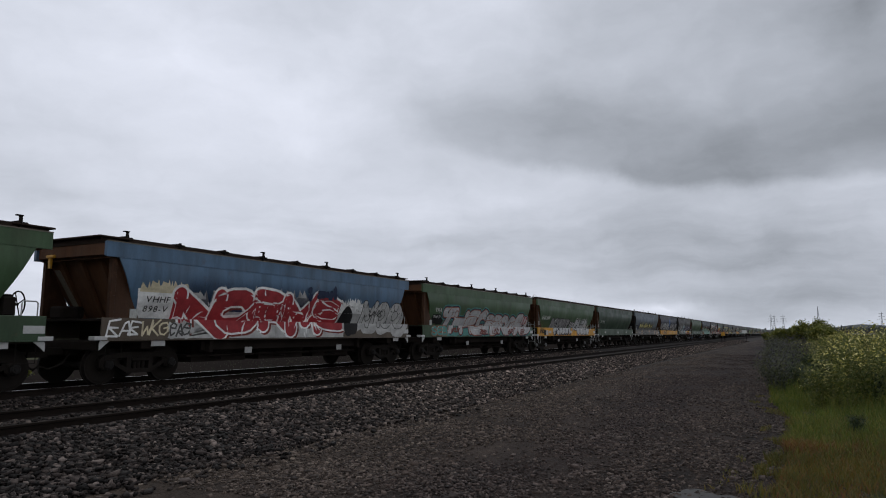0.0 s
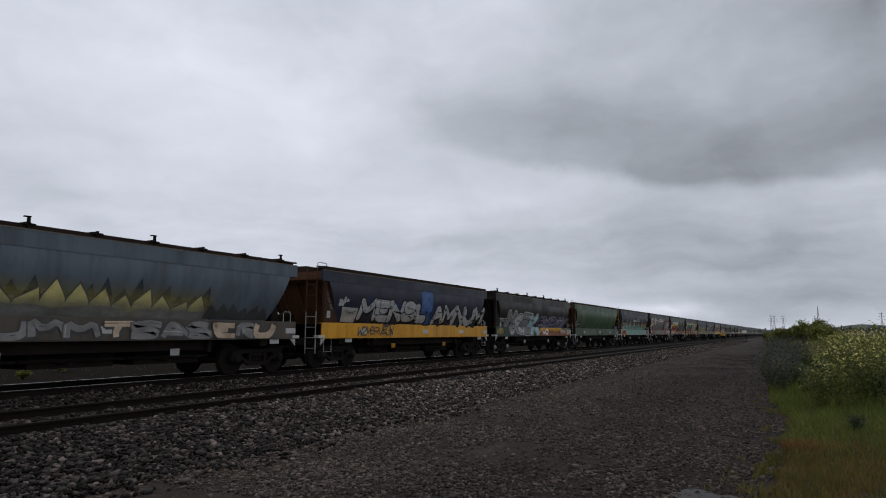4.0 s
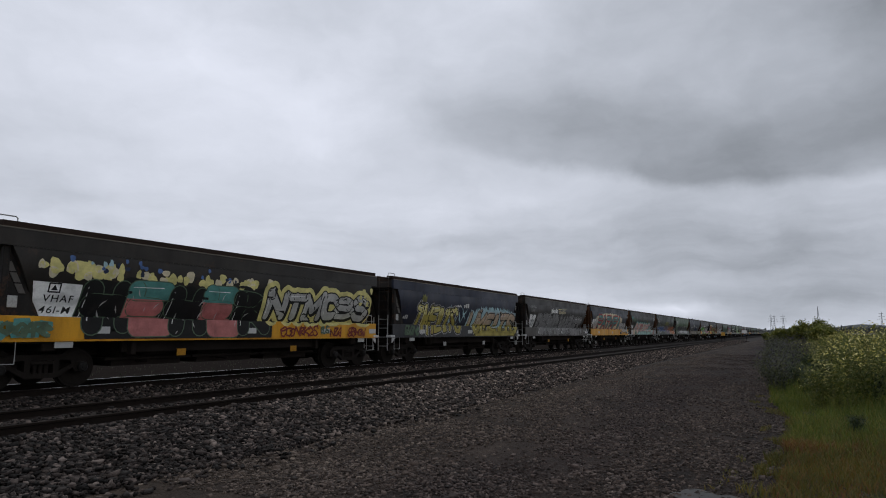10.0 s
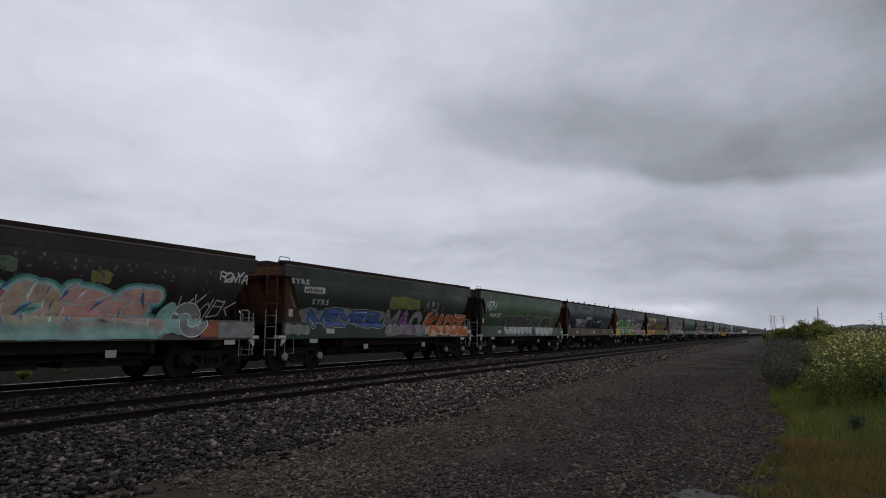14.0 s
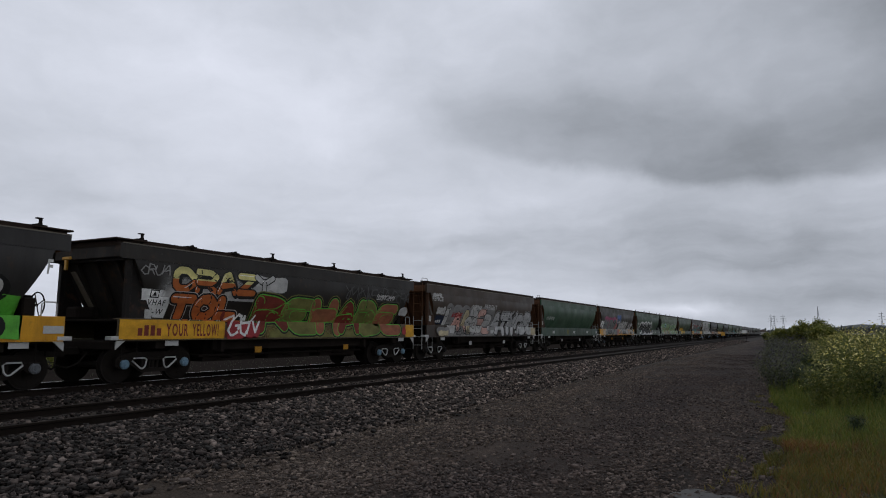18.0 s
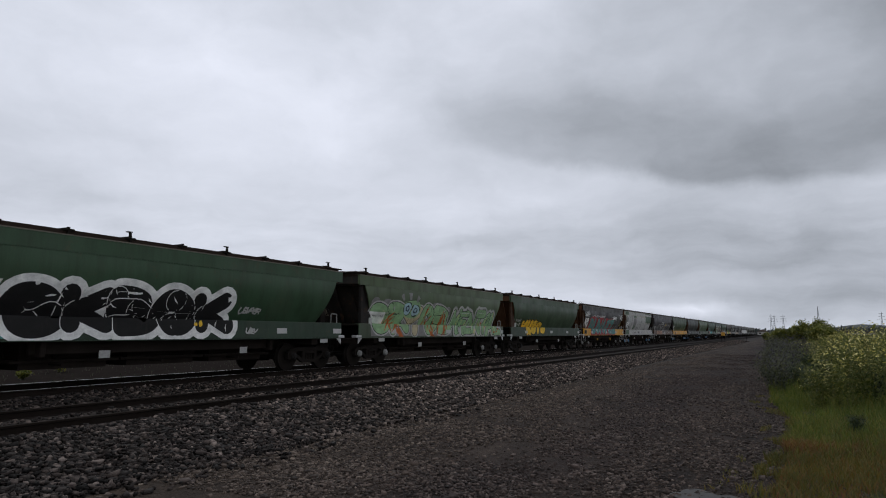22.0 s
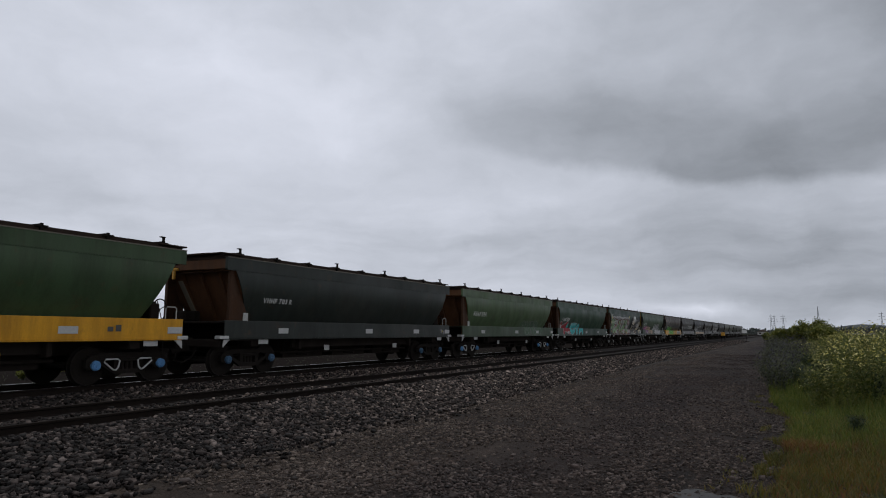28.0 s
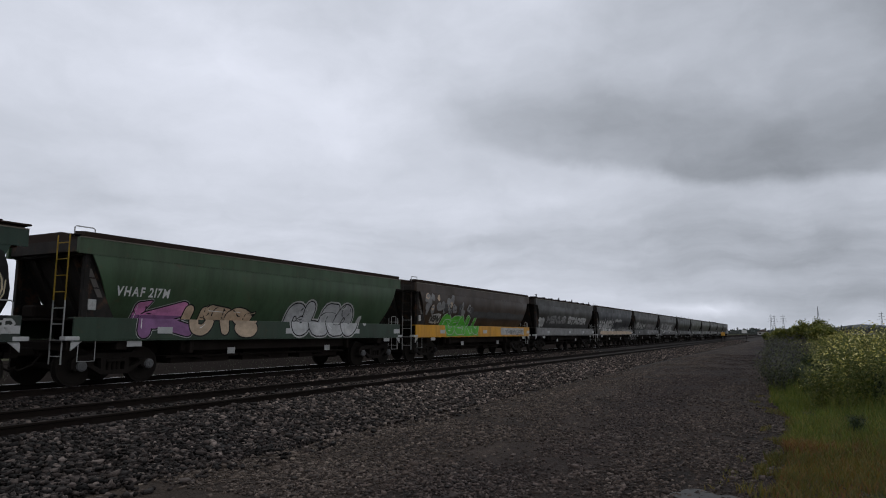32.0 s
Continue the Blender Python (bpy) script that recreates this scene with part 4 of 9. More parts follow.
# per wagon: kind, side, sill, ends, label
WAGONS = [
    ("hatch", GREEN, GREEN, RUST, "green grain hopper wagon with roof clamps and rusty ends"),
    ("hatch", BLUE, (0.12, 0.10, 0.08), RUST, "faded blue grain hopper wagon with a red and white graffiti piece"),
    ("hatch", GREEN, GREEN, RUST, "green grain hopper wagon with silver and teal graffiti"),
    ("ladder", GREEN, YEL, RUST, "green grain hopper wagon with a yellow sill and chrome throw-up letters"),
    ("ladder", DKGREEN, GREEN, RUST, "clean dark green grain hopper wagon with reflectors along its sill"),
    ("hatch", (0.085, 0.115, 0.165), (0.10, 0.09, 0.075), DARKEND, "faded blue grain hopper wagon with pale yellow graffiti"),
    ("ladder", NAVY, YEL, RUST, "navy grain hopper wagon with silver graffiti over a yellow sill"),
    ("hatch", BLACK, DKGREEN, DARKEND, "blackened grain hopper wagon with grey graffiti and a half yellow sill"),
    ("ladder", GREEN, GREEN, RUST, "plain green grain hopper wagon with louvred corners"),
    ("ladder", NAVY, (0.25, 0.27, 0.24), DARKEND, "navy grain hopper wagon with an orange sunset and teal graffiti"),
    ("ladder", BLACK, BLACK, DARKEND, "black grain hopper wagon with grey graffiti and brown figures"),
    ("ladder", DKGREEN, BROWN, DARKEND, "dark green grain hopper wagon with red and yellow dripping letters"),
    ("ladder", BLACK, YEL, DARKEND, "black grain hopper wagon with teal and chrome graffiti over yellow sill"),
    ("ladder", NAVY, (0.03, 0.033, 0.04), DARKEND, "navy grain hopper wagon with two olive graffiti pieces"),
    ("ladder", BLACK, (0.07, 0.065, 0.06), DARKEND, "black grain hopper wagon with dull grey graffiti"),
    ("ladder", (0.016, 0.022, 0.040), YEL, RUST, "dark grain hopper wagon with teal block letters over a yellow sill"),
    ("ladder", BLACK, (0.10, 0.09, 0.08), RUST, "black grain hopper wagon with worn pastel graffiti"),
    ("ladder", (0.016, 0.025, 0.02), DKGREEN, RUST, "blackish green grain hopper wagon with blue and orange graffiti"),
    ("ladder", GREEN, GREEN, DARKEND, "green grain hopper wagon with two dark and chrome throw-ups"),
    ("hatch", (0.014, 0.02, 0.035), DULLYEL, RUST, "dirty navy grain hopper wagon with a mossy yellow sill"),
    ("hatch", (0.026, 0.026, 0.03), YEL, RUST, "grey grain hopper wagon with a green and pink graffiti piece"),
    ("hatch", BLACK, (0.11, 0.085, 0.05), DARKEND, "black grain hopper wagon with orange letters and a brown-green piece"),
    ("ladder", BROWN, BROWN, RUST, "brown grain hopper wagon with a long chrome graffiti piece"),
    ("ladder", (0.03, 0.07, 0.045), (0.035, 0.075, 0.05), RUST, "clean bottle-green grain hopper wagon with white lettering"),
    ("ladder", (0.023, 0.020, 0.016), YEL, RUST, "blackish grain hopper wagon with grey block letters and pink cloud"),
    ("hatch", (0.03, 0.065, 0.04), (0.03, 0.06, 0.04), RUST, "green grain hopper wagon with black and white throw-up letters"),
    ("hatch", (0.064, 0.098, 0.058), (0.062, 0.092, 0.06), DARKEND, "green grain hopper wagon with a rounded pale green graffiti figure"),
    ("hatch", (0.035, 0.065, 0.04), (0.035, 0.065, 0.045), RUST, "green grain hopper wagon with a small yellow throw-up"),
    ("ladder", BLACK, YEL, RUST, "black grain hopper wagon with teal on red letters, yellow sill"),
    ("ladder", GREYC, GREYC, RUST, "grain hopper wagon painted over in patchy pale grey"),
    ("ladder", (0.022, 0.022, 0.03), (0.10, 0.055, 0.03), DARKEND, "dark grain hopper wagon with a rusty sill and white scrawls"),
    ("hatch", (0.035, 0.065, 0.035), YEL, DARKEND, "green grain hopper wagon with a worn yellow sill"),
    ("hatch", (0.018, 0.024, 0.024), (0.025, 0.032, 0.03), RUST, "blackened grain hopper wagon with plain dark sides"),
    ("hatch", (0.06, 0.10, 0.055), (0.05, 0.085, 0.05), RUST, "light green grain hopper wagon with one faint outline throw-up"),
    ("hatch", (0.028, 0.06, 0.042), (0.03, 0.062, 0.045), RUST, "green grain hopper wagon with red and turquoise letters"),
    ("hatch", (0.02, 0.045, 0.037), (0.03, 0.045, 0.04), RUST, "dark green grain hopper wagon with silver graffiti and pale mural"),
    ("ladder", (0.04, 0.075, 0.045), (0.035, 0.065, 0.045), DARKEND, "green grain hopper wagon with pink and chrome throw-ups"),
    ("ladder", BROWN, YEL, DARKEND, "brown grain hopper wagon with a green throw-up over a yellow sill"),
    ("hatch", (0.03, 0.03, 0.03), (0.05, 0.048, 0.046), DARKEND, "dark grey grain hopper wagon with faded grey graffiti"),
    ("ladder", (0.02, 0.023, 0.03), (0.06, 0.055, 0.05), DARKEND, "dark blue-grey grain hopper wagon with white scrawls"),
    ("ladder", (0.028, 0.03, 0.03), (0.045, 0.045, 0.045), DARKEND, "dark grey grain hopper wagon with worn white lettering"),
    ("ladder", (0.035, 0.036, 0.036), (0.05, 0.05, 0.05), DARKEND, "dark grey grain hopper wagon with a pale faded piece"),
    ("hatch", (0.03, 0.034, 0.034), (0.05, 0.05, 0.05), DARKEND, "dark grey grain hopper wagon with grimy sides"),
    ("ladder", (0.075, 0.085, 0.075), (0.07, 0.075, 0.07), DARKEND, "faded grey-green grain hopper wagon"),
    ("ladder", (0.07, 0.08, 0.07), (0.07, 0.075, 0.07), DARKEND, "faded grey-green grain hopper wagon"),
    ("hatch", (0.05, 0.055, 0.05), (0.06, 0.06, 0.055), DARKEND, "dull grey grain hopper wagon"),
    ("ladder", (0.055, 0.06, 0.055), (0.06, 0.06, 0.055), DARKEND, "dull grey grain hopper wagon"),
    ("ladder", (0.05, 0.052, 0.05), (0.055, 0.055, 0.05), DARKEND, "dull grey last grain hopper wagon of the train"),
]
PALE, SKYBLUE = (0.30, 0.30, 0.29), (0.10, 0.25, 0.48)
AXLE_PAINT = {3: (0.2, 0.2, 0.2), 7: PALE, 8: (0.04, 0.07, 0.12), 10: PALE, 11: PALE, 15: PALE, 17: PALE, 18: PALE, 20: (0.14, 0.15, 0.16), 21: (0.16, 0.26, 0.34), 24: (0.05, 0.06, 0.07), 26: PALE,
              28: PALE, 29: SKYBLUE, 31: SKYBLUE, 32: (0.06, 0.12, 0.2), 33: SKYBLUE, 35: PALE, 36: (0.12, 0.12, 0.12)}
FRAME_LINES = (20, 21, 22, 29, 31, 33)


def frame_marking(q):
    """Painted outline round one window of the near side frame."""
    b = Build()
    b.tube([(1.125, q * 0.60, 0.61), (1.125, q * 0.30, 0.61), (1.125, q * 0.24, 0.57), (1.125, q * 0.27, 0.42), (1.125, q * 0.33, 0.36), (1.125, q * 0.40, 0.37), (1.125, q * 0.63, 0.55)], 0.020, 5, closed=True)
    return b


START0 = -5.221             # near end of wagon 0's coaming at the start


def travelled(t):
    """Metres that the train has run: it slows a little on the way."""
    a = t / 16
    return 258.658 * a + 6.504 * a ** 2 - 7.939 * a ** 3 + 1.912 * a ** 4


# slack in the couplings, wagon by wagon
SLACK = {1: 0.06, 2: 0.08, 3: -0.16, 4: -0.3, 5: -0.12, 9: 0.1, 15: -0.08, 21: 0.06, 23: 0.14, 25: 0.06, 26: -0.07, 27: -0.06, 28: -0.06, 29: -0.15, 31: -0.22, 33: 0.2, 34: 0.14, 36: -0.1}


def wagon_y(k, t):
    return START0 + k * PITCH + HALF + SLACK.get(k, 0.0) - travelled(t)


templates = {kd: hopper_wagon(kd) for kd in ("hatch", "ladder")}
wagons = []
for k, (kd, side, sill, ends, label) in enumerate(WAGONS):
    src = templates[kd]
    first = not any(q[0] == kd for q in WAGONS[:k])
    w = src if first else copy_thing(src, Matrix.Identity(4))
    wagons.append(w)
for k, (kd, side, sill, ends, label) in enumerate(WAGONS):
    w = wagons[k]
    w.location = (TRAIN_X, wagon_y(k, 0), RAIL)
    tagged(w, label, "freight wagon", "wagons of the grain train")
    for o in w.children:
        nm = o.name.split(".")[0]
        if nm in ("side_sheet", "top_coaming"):
            o.color = (1.32 * side[0], 1.24 * side[1], 1.06 * side[2], 1)
        elif nm == "side_sill":
            deep = 1.0 if max(sill) > 0.2 else 0.8
            o.color = (1.15 * deep * sill[0], 1.08 * deep * sill[1], deep * sill[2], 1)
        elif nm == "upper_ladder" and k in (9, 36):
            o.color = (0.34, 0.22, 0.02, 1)
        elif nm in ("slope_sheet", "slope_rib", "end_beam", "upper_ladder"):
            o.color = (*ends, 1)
        elif nm == "door_tag":
            o.color = (0.45, 0.22, 0.02, 1) if k in (6, 12, 14, 15, 19, 20, 21, 24, 28, 31) else (0.42, 0.42, 0.41, 1)
        elif nm == "bogie":
            for c in o.children:
                if c.name.startswith("axle_cap"):
                    c.color = (*AXLE_PAINT.get(k, (0.011, 0.0095, 0.0085)), 1)
            if k in FRAME_LINES:
                for q in (-1, 1):
                    part("frame_marking", frame_marking(q), GREYW, o, "white painted outline on the side frame")
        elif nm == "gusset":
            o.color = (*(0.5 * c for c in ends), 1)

# ---------------------------------------------------------------- loose stone
def soup(name, verts, faces, mats, index=None):
    """A mesh of many small loose pieces from arrays."""
    me = bpy.data.meshes.new(name)
    k = faces.shape[1]
    me.vertices.add(len(verts)); me.vertices.foreach_set("co", verts.astype(np.float32).ravel())
    me.loops.add(faces.size); me.loops.foreach_set("vertex_index", faces.astype(np.int32).ravel())
    me.polygons.add(len(faces))
    me.polygons.foreach_set("loop_start", np.arange(0, faces.size, k, dtype=np.int32))
    for m in mats:
        me.materials.append(m)
    if index is not None:
        me.polygons.foreach_set("material_index", index.astype(np.int32))
    me.update(calc_edges=True)
    me.validate()
    return me


def chip():
    """A rough eight-cornered block, the shape of crushed rock."""
    v = np.array([(x, y, z) for x in (-0.8, 0.8) for y in (-0.8, 0.8) for z in (-0.8, 0.8)], float)
    f = np.array([(0, 1, 3), (0, 3, 2), (4, 6, 7), (4, 7, 5), (0, 4, 5), (0, 5, 1), (2, 3, 7), (2, 7, 6), (0, 2, 6), (0, 6, 4), (1, 5, 7), (1, 7, 3)])
    return v, f


def stones(rng, areas, size, shape, height, rise=0.0, patchy=0.0):
    """Angular stones strewn over rectangles (x0, x1, y0, y1, number a square metre)."""
    V, F = shape
    pts = []
    for x0, x1, y0, y1, d in areas:
        n = int((x1 - x0) * (y1 - y0) * d)
        pts.append(np.stack([rng.uniform(x0, x1, n), rng.uniform(y0, y1, n)], 1))
    p = np.concatenate(pts)
    if patchy:
        k = np.array([noise.noise(Vector((x * 0.9, y * 0.5, 5))) + 0.5 * noise.noise(Vector((x * 2.6, y * 1.7, 8))) for x, y in p])
        p = p[rng.random(len(p)) < np.clip(0.62 + patchy * 1.5 * k, 0.06, 1)]
    n = len(p)
    z = np.array([height(x, y) for x, y in p])
    r = rng.uniform(size[0], size[1], n) * rng.choice([0.7, 1.0, 1.0, 1.25], n)
    a = rng.uniform(0, 2 * np.pi, n)
    sx, sy, sz = r * rng.uniform(0.8, 1.5, n), r * rng.uniform(0.55, 0.95, n), r * rng.uniform(0.4, 0.75, n)
    q = V[None] * (1 + rng.uniform(-0.7, 0.45, (n, len(V), 3)))
    x, y, w = q[..., 0] * sx[:, None], q[..., 1] * sy[:, None], q[..., 2] * sz[:, None]
    tilt = rng.uniform(-0.9, 0.9, n)[:, None]
    y, w = y * np.cos(tilt) - w * np.sin(tilt), y * np.sin(tilt) + w * np.cos(tilt)
    c, s = np.cos(a)[:, None], np.sin(a)[:, None]
    out = np.stack([p[:, :1] + x * c - y * s, p[:, 1:] + x * s + y * c, (z + 0.35 * sz + rise * rng.random(n) ** 2)[:, None] + w], -1)
    faces = (F[None] + (np.arange(n) * len(V))[:, None, None]).reshape(-1, 3)
    return out.reshape(-1, 3), faces


rng = np.random.default_rng(7)
bed_h = lambda x, y: bed_height(x) + 0.03 * noise.noise(Vector((x * 2.2, y * 1.1, 3)))
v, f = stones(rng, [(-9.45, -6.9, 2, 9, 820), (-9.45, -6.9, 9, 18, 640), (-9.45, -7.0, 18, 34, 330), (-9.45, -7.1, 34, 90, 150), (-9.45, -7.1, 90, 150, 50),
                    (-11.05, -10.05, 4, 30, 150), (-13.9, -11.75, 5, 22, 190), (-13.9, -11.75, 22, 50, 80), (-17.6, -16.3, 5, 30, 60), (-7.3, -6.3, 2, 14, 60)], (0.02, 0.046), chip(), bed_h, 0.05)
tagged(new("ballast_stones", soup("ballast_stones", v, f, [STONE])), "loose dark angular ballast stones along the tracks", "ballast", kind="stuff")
grd_h = lambda x, y: ground_height(x, y)
ROADSTONE = stone_material("road_stone", [(0.0, (0.022, 0.017, 0.0148)), (0.5, (0.068, 0.052, 0.044)), (0.88, (0.125, 0.097, 0.083)), (1.0, (0.20, 0.165, 0.142))], True)
v, f = stones(rng, [(-7.1, 0.7, 5.5, 9, 900), (-7.1, 0.7, 9, 16, 600), (-7.1, 0.4, 16, 30, 300), (-7.4, -0.4, 30, 60, 90)], (0.010, 0.028), chip(), grd_h, 0.0, 0.75)
tagged(new("road_gravel", soup("road_gravel", v, f, [ROADSTONE])), "small loose stones on the dark gravel road", "gravel", kind="stuff")
v, f = stones(rng, [(-7.0, 0.3, 3.5, 20, 16)], (0.022, 0.042), chip(), grd_h, 0.0, 0.6)
tagged(new("road_stones", soup("road_stones", v, f, [ROADSTONE])), "scattered larger stones pressed into the gravel road", "stones", kind="stuff")


def puddle(x, y, rx, ry, seed):
    """A shallow sheet of rain water with a ragged rim."""
    r = random.Random(seed)
    n = 40
    ring = [(1 + 0.22 * math.sin(3 * a + seed) + 0.12 * math.sin(7 * a) + r.uniform(-0.05, 0.05), a) for a in (2 * math.pi * i / n for i in range(n))]
    v = [(x, y, 0.016)] + [(x + rx * q * math.cos(a), y + ry * q * math.sin(a), 0.016) for q, a in ring]
    me = bpy.data.meshes.new("puddle")
    me.from_pydata(v, [], [(0, i + 1, (i + 1) % n + 1) for i in range(n)])
    me.materials.append(WATER)
    return tagged(new("puddle", me), "shallow grey rain puddle lying on the gravel road", "puddle", kind="structure")


m, n_, l_, b_ = tree("puddle_water")
b_.inputs["Base Color"].default_value = (0.03, 0.027, 0.024, 1)
b_.inputs["Roughness"].default_value = 0.42
b_.inputs["Specular IOR Level"].default_value = 0.22
b_.inputs["IOR"].default_value = 1.33
bump(n_, l_, b_, noise_node(n_, l_, 30, 3), 0.05, 0.003)
WATER = m
puddle(-0.83, 7.75, 0.42, 0.5, 1)

# ---------------------------------------------------------------- plants on the verge
def leaf_material(name, stops, rough=0.6):
    m, n, l, b = tree(name)
    geo = n.new("ShaderNodeNewGeometry")
    c = ramp(n, l, geo.outputs["Random Per Island"], stops)
    patch = noise_node(n, l, 0.8, 4, 0.6, geo.outputs["Position"])
    c = mix(n, l, 0.7, c, ramp(n, l, patch, [(0.3, (0.55, 0.6, 0.5)), (0.7, (1.25, 1.2, 1.1))]), "MULTIPLY")
    l.new(c, b.inputs["Base Color"])
    b.inputs["Roughness"].default_value = rough
    tr = n.new("ShaderNodeBsdfTranslucent")
    l.new(c, tr.inputs["Color"])
    ms = n.new("ShaderNodeMixShader"); ms.inputs["Fac"].default_value = 0.4
    l.new(b.outputs["BSDF"], ms.inputs[1]); l.new(tr.outputs["BSDF"], ms.inputs[2])
    l.new(ms.outputs["Shader"], n["Material Output"].inputs["Surface"])
    return m


GRASS = leaf_material("fresh_grass", [(0.0, (0.055, 0.095, 0.012)), (0.5, (0.115, 0.155, 0.02)), (0.9, (0.19, 0.195, 0.035)), (1.0, (0.30, 0.22, 0.07))])
DRYGRASS = leaf_material("red_brown_dry_grass", [(0.0, (0.09, 0.095, 0.02)), (0.4, (0.14, 0.11, 0.026)), (0.7, (0.175, 0.088, 0.024)), (0.9, (0.2, 0.066, 0.022)), (1.0, (0.25, 0.17, 0.07))])
STRAW = leaf_material("pale_straw_grass", [(0.0, (0.16, 0.15, 0.06)), (1.0, (0.32, 0.28, 0.13))])
MOSS = leaf_material("yellow_green_weed", [(0.0, (0.07, 0.08, 0.018)), (0.7, (0.14, 0.12, 0.026)), (1.0, (0.19, 0.115, 0.027))])
STEM = leaf_material("mustard_stem", [(0.0, (0.09, 0.12, 0.03)), (1.0, (0.18, 0.18, 0.06))])
FOLIAGE = leaf_material("weed_leaf", [(0.0, (0.045, 0.072, 0.014)), (0.6, (0.125, 0.15, 0.028)), (1.0, (0.25, 0.24, 0.06))])
DARKLEAF = leaf_material("dark_thistle_leaf", [(0.0, (0.016, 0.030, 0.014)), (0.7, (0.040, 0.062, 0.03)), (1.0, (0.075, 0.095, 0.05))])
PETAL = leaf_material("yellow_petal", [(0.0, (0.55, 0.48, 0.08)), (0.6, (0.72, 0.66, 0.22)), (1.0, (0.8, 0.76, 0.42))])
PURPLE = leaf_material("purple_flower", [(0.0, (0.03, 0.026, 0.045)), (0.6, (0.058, 0.05, 0.08)), (1.0, (0.10, 0.088, 0.13))])
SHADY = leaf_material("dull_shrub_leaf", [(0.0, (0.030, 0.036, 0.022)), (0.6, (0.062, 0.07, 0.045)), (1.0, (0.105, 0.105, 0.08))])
BARK = plain("shrub_bark", (0.05, 0.04, 0.03), 0.9)


def blades(rng, xs, ys, zs, height, width, lean=0.35):
    """Bent grass blades standing at the given points: two joined quads and a tip each."""
    n = len(xs)
    h = height * rng.uniform(0.55, 1.15, n)
    a, d = rng.uniform(0, 2 * np.pi, n), rng.uniform(0, 2 * np.pi, n)
    ln = lean * rng.uniform(0.2, 1.3, n) * h
    w = width * rng.uniform(0.6, 1.3, n) / 2
    out = np.zeros((n, 5, 3))
    wx, wy = np.cos(a) * w, np.sin(a) * w
    lx, ly = np.cos(d) * ln, np.sin(d) * ln
    for i, (t, q, s) in enumerate(((0, 1, -1), (0, 1, 1), (0.55, 0.8, 1), (0.55, 0.8, -1), (1, 0, 0))):
        out[:, i, 0] = xs + s * q * wx + lx * t * t
        out[:, i, 1] = ys + s * q * wy + ly * t * t
        out[:, i, 2] = zs + h * t * (1 - 0.12 * t)
    tri = np.array([(0, 1, 2), (0, 2, 3), (3, 2, 4)])
    return out.reshape(-1, 3), (tri[None] + (np.arange(n) * 5)[:, None, None]).reshape(-1, 3)


def verge_edge(y):
    """Where the grass begins beside the road at distance y."""
    return -0.42 + 0.28 * math.sin(y * 0.55) * math.exp(-y / 30) + (-0.045 * max(0, y - 16)) + 0.32 * noise.noise(Vector((y * 0.75, 4, 0))) + 0.16 * noise.noise(Vector((y * 2.3, 1, 0)))


def strewn(rng, n, y0, y1, wide, inset=0.0, clump=0.45):
    ys = y0 + (y1 - y0) * rng.random(n)
    xs = np.array([verge_edge(y) for y in ys]) + inset + wide * rng.random(n) ** 1.1
    k = np.array([noise.noise(Vector((x * 1.6, y * 1.1, 9))) for x, y in zip(xs, ys)])
    keep = (k > -clump * 0.5) & (rng.random(len(ys)) < np.clip((ys - y0) / 3.5 + 0.08, 0, 1))
    xs, ys = xs[keep], ys[keep]
    return xs, ys, np.array([ground_height(x, y) for x, y in zip(xs, ys)])


def grass(name, label, mat, n, y0, y1, wide, h, w, inset=0.0, lean=0.35, clump=0.45):
    p = strewn(rng, n, y0, y1, wide, inset, clump)
    v, f = blades(rng, *p, h, w, lean)
    return tagged(new(name, soup(name, v, f, [mat])), label, "grass", kind="stuff")


grass("verge_grass", "fresh green grass growing thick along the road's edge", GRASS, 36000, 10.5, 27, 4.4, 0.27, 0.009, 0.25, 0.6, 0.7)
grass("short_grass", "short yellow-green grass at the road's edge", MOSS, 25000, 7.0, 15.5, 3.0, 0.15, 0.011, 0.14, 0.6, 0.55)
grass("tall_grass", "tall green grass among the flowering weeds", GRASS, 30000, 15, 60, 7.0, 0.62, 0.010, 0.7, 0.45)
grass("far_grass", "rough pale grass on the plain beyond the weeds", STRAW, 22000, 44, 150, 40.0, 0.55, 0.06, 2.5, 0.4)
grass("dry_grass", "red-brown dying grass beside the puddled road", DRYGRASS, 8500, 6.2, 12.5, 2.6, 0.14, 0.010, 0.4, 0.7, 0.5)
RUSTGRASS = leaf_material("rust_red_grass", [(0.0, (0.10, 0.055, 0.017)), (0.5, (0.17, 0.075, 0.022)), (1.0, (0.22, 0.14, 0.04))])
v, f = blades(rng, *(lambda q: (q[0], q[1], np.full(5200, 0.05)))((rng.uniform(-0.15, 2.4, 5200), 11.6 + 0.36 * rng.normal(0, 0.7, 5200))), 0.15, 0.011, 0.6)
tagged(new("rusty_grass", soup("rusty_grass", v, f, [RUSTGRASS])), "rust-red grass in a strip across the verge", "grass", kind="stuff")
grass("edge_weeds", "low yellow-green weeds creeping into the gravel", MOSS, 9000, 8.0, 22, 0.8, 0.06, 0.012, -0.22, 0.9, -0.3)


def soup_part(name, pieces, mat, parent, label=""):
    v = np.concatenate([p[0] for p in pieces])
    o, fs = 0, []
    for pv, pf in pieces:
        fs.append(pf + o)
        o += len(pv)
    ob = new(name, soup(name, v, np.concatenate(fs), [mat]))
    ob.parent = parent
    if label:
        ob["label"] = label
    return ob


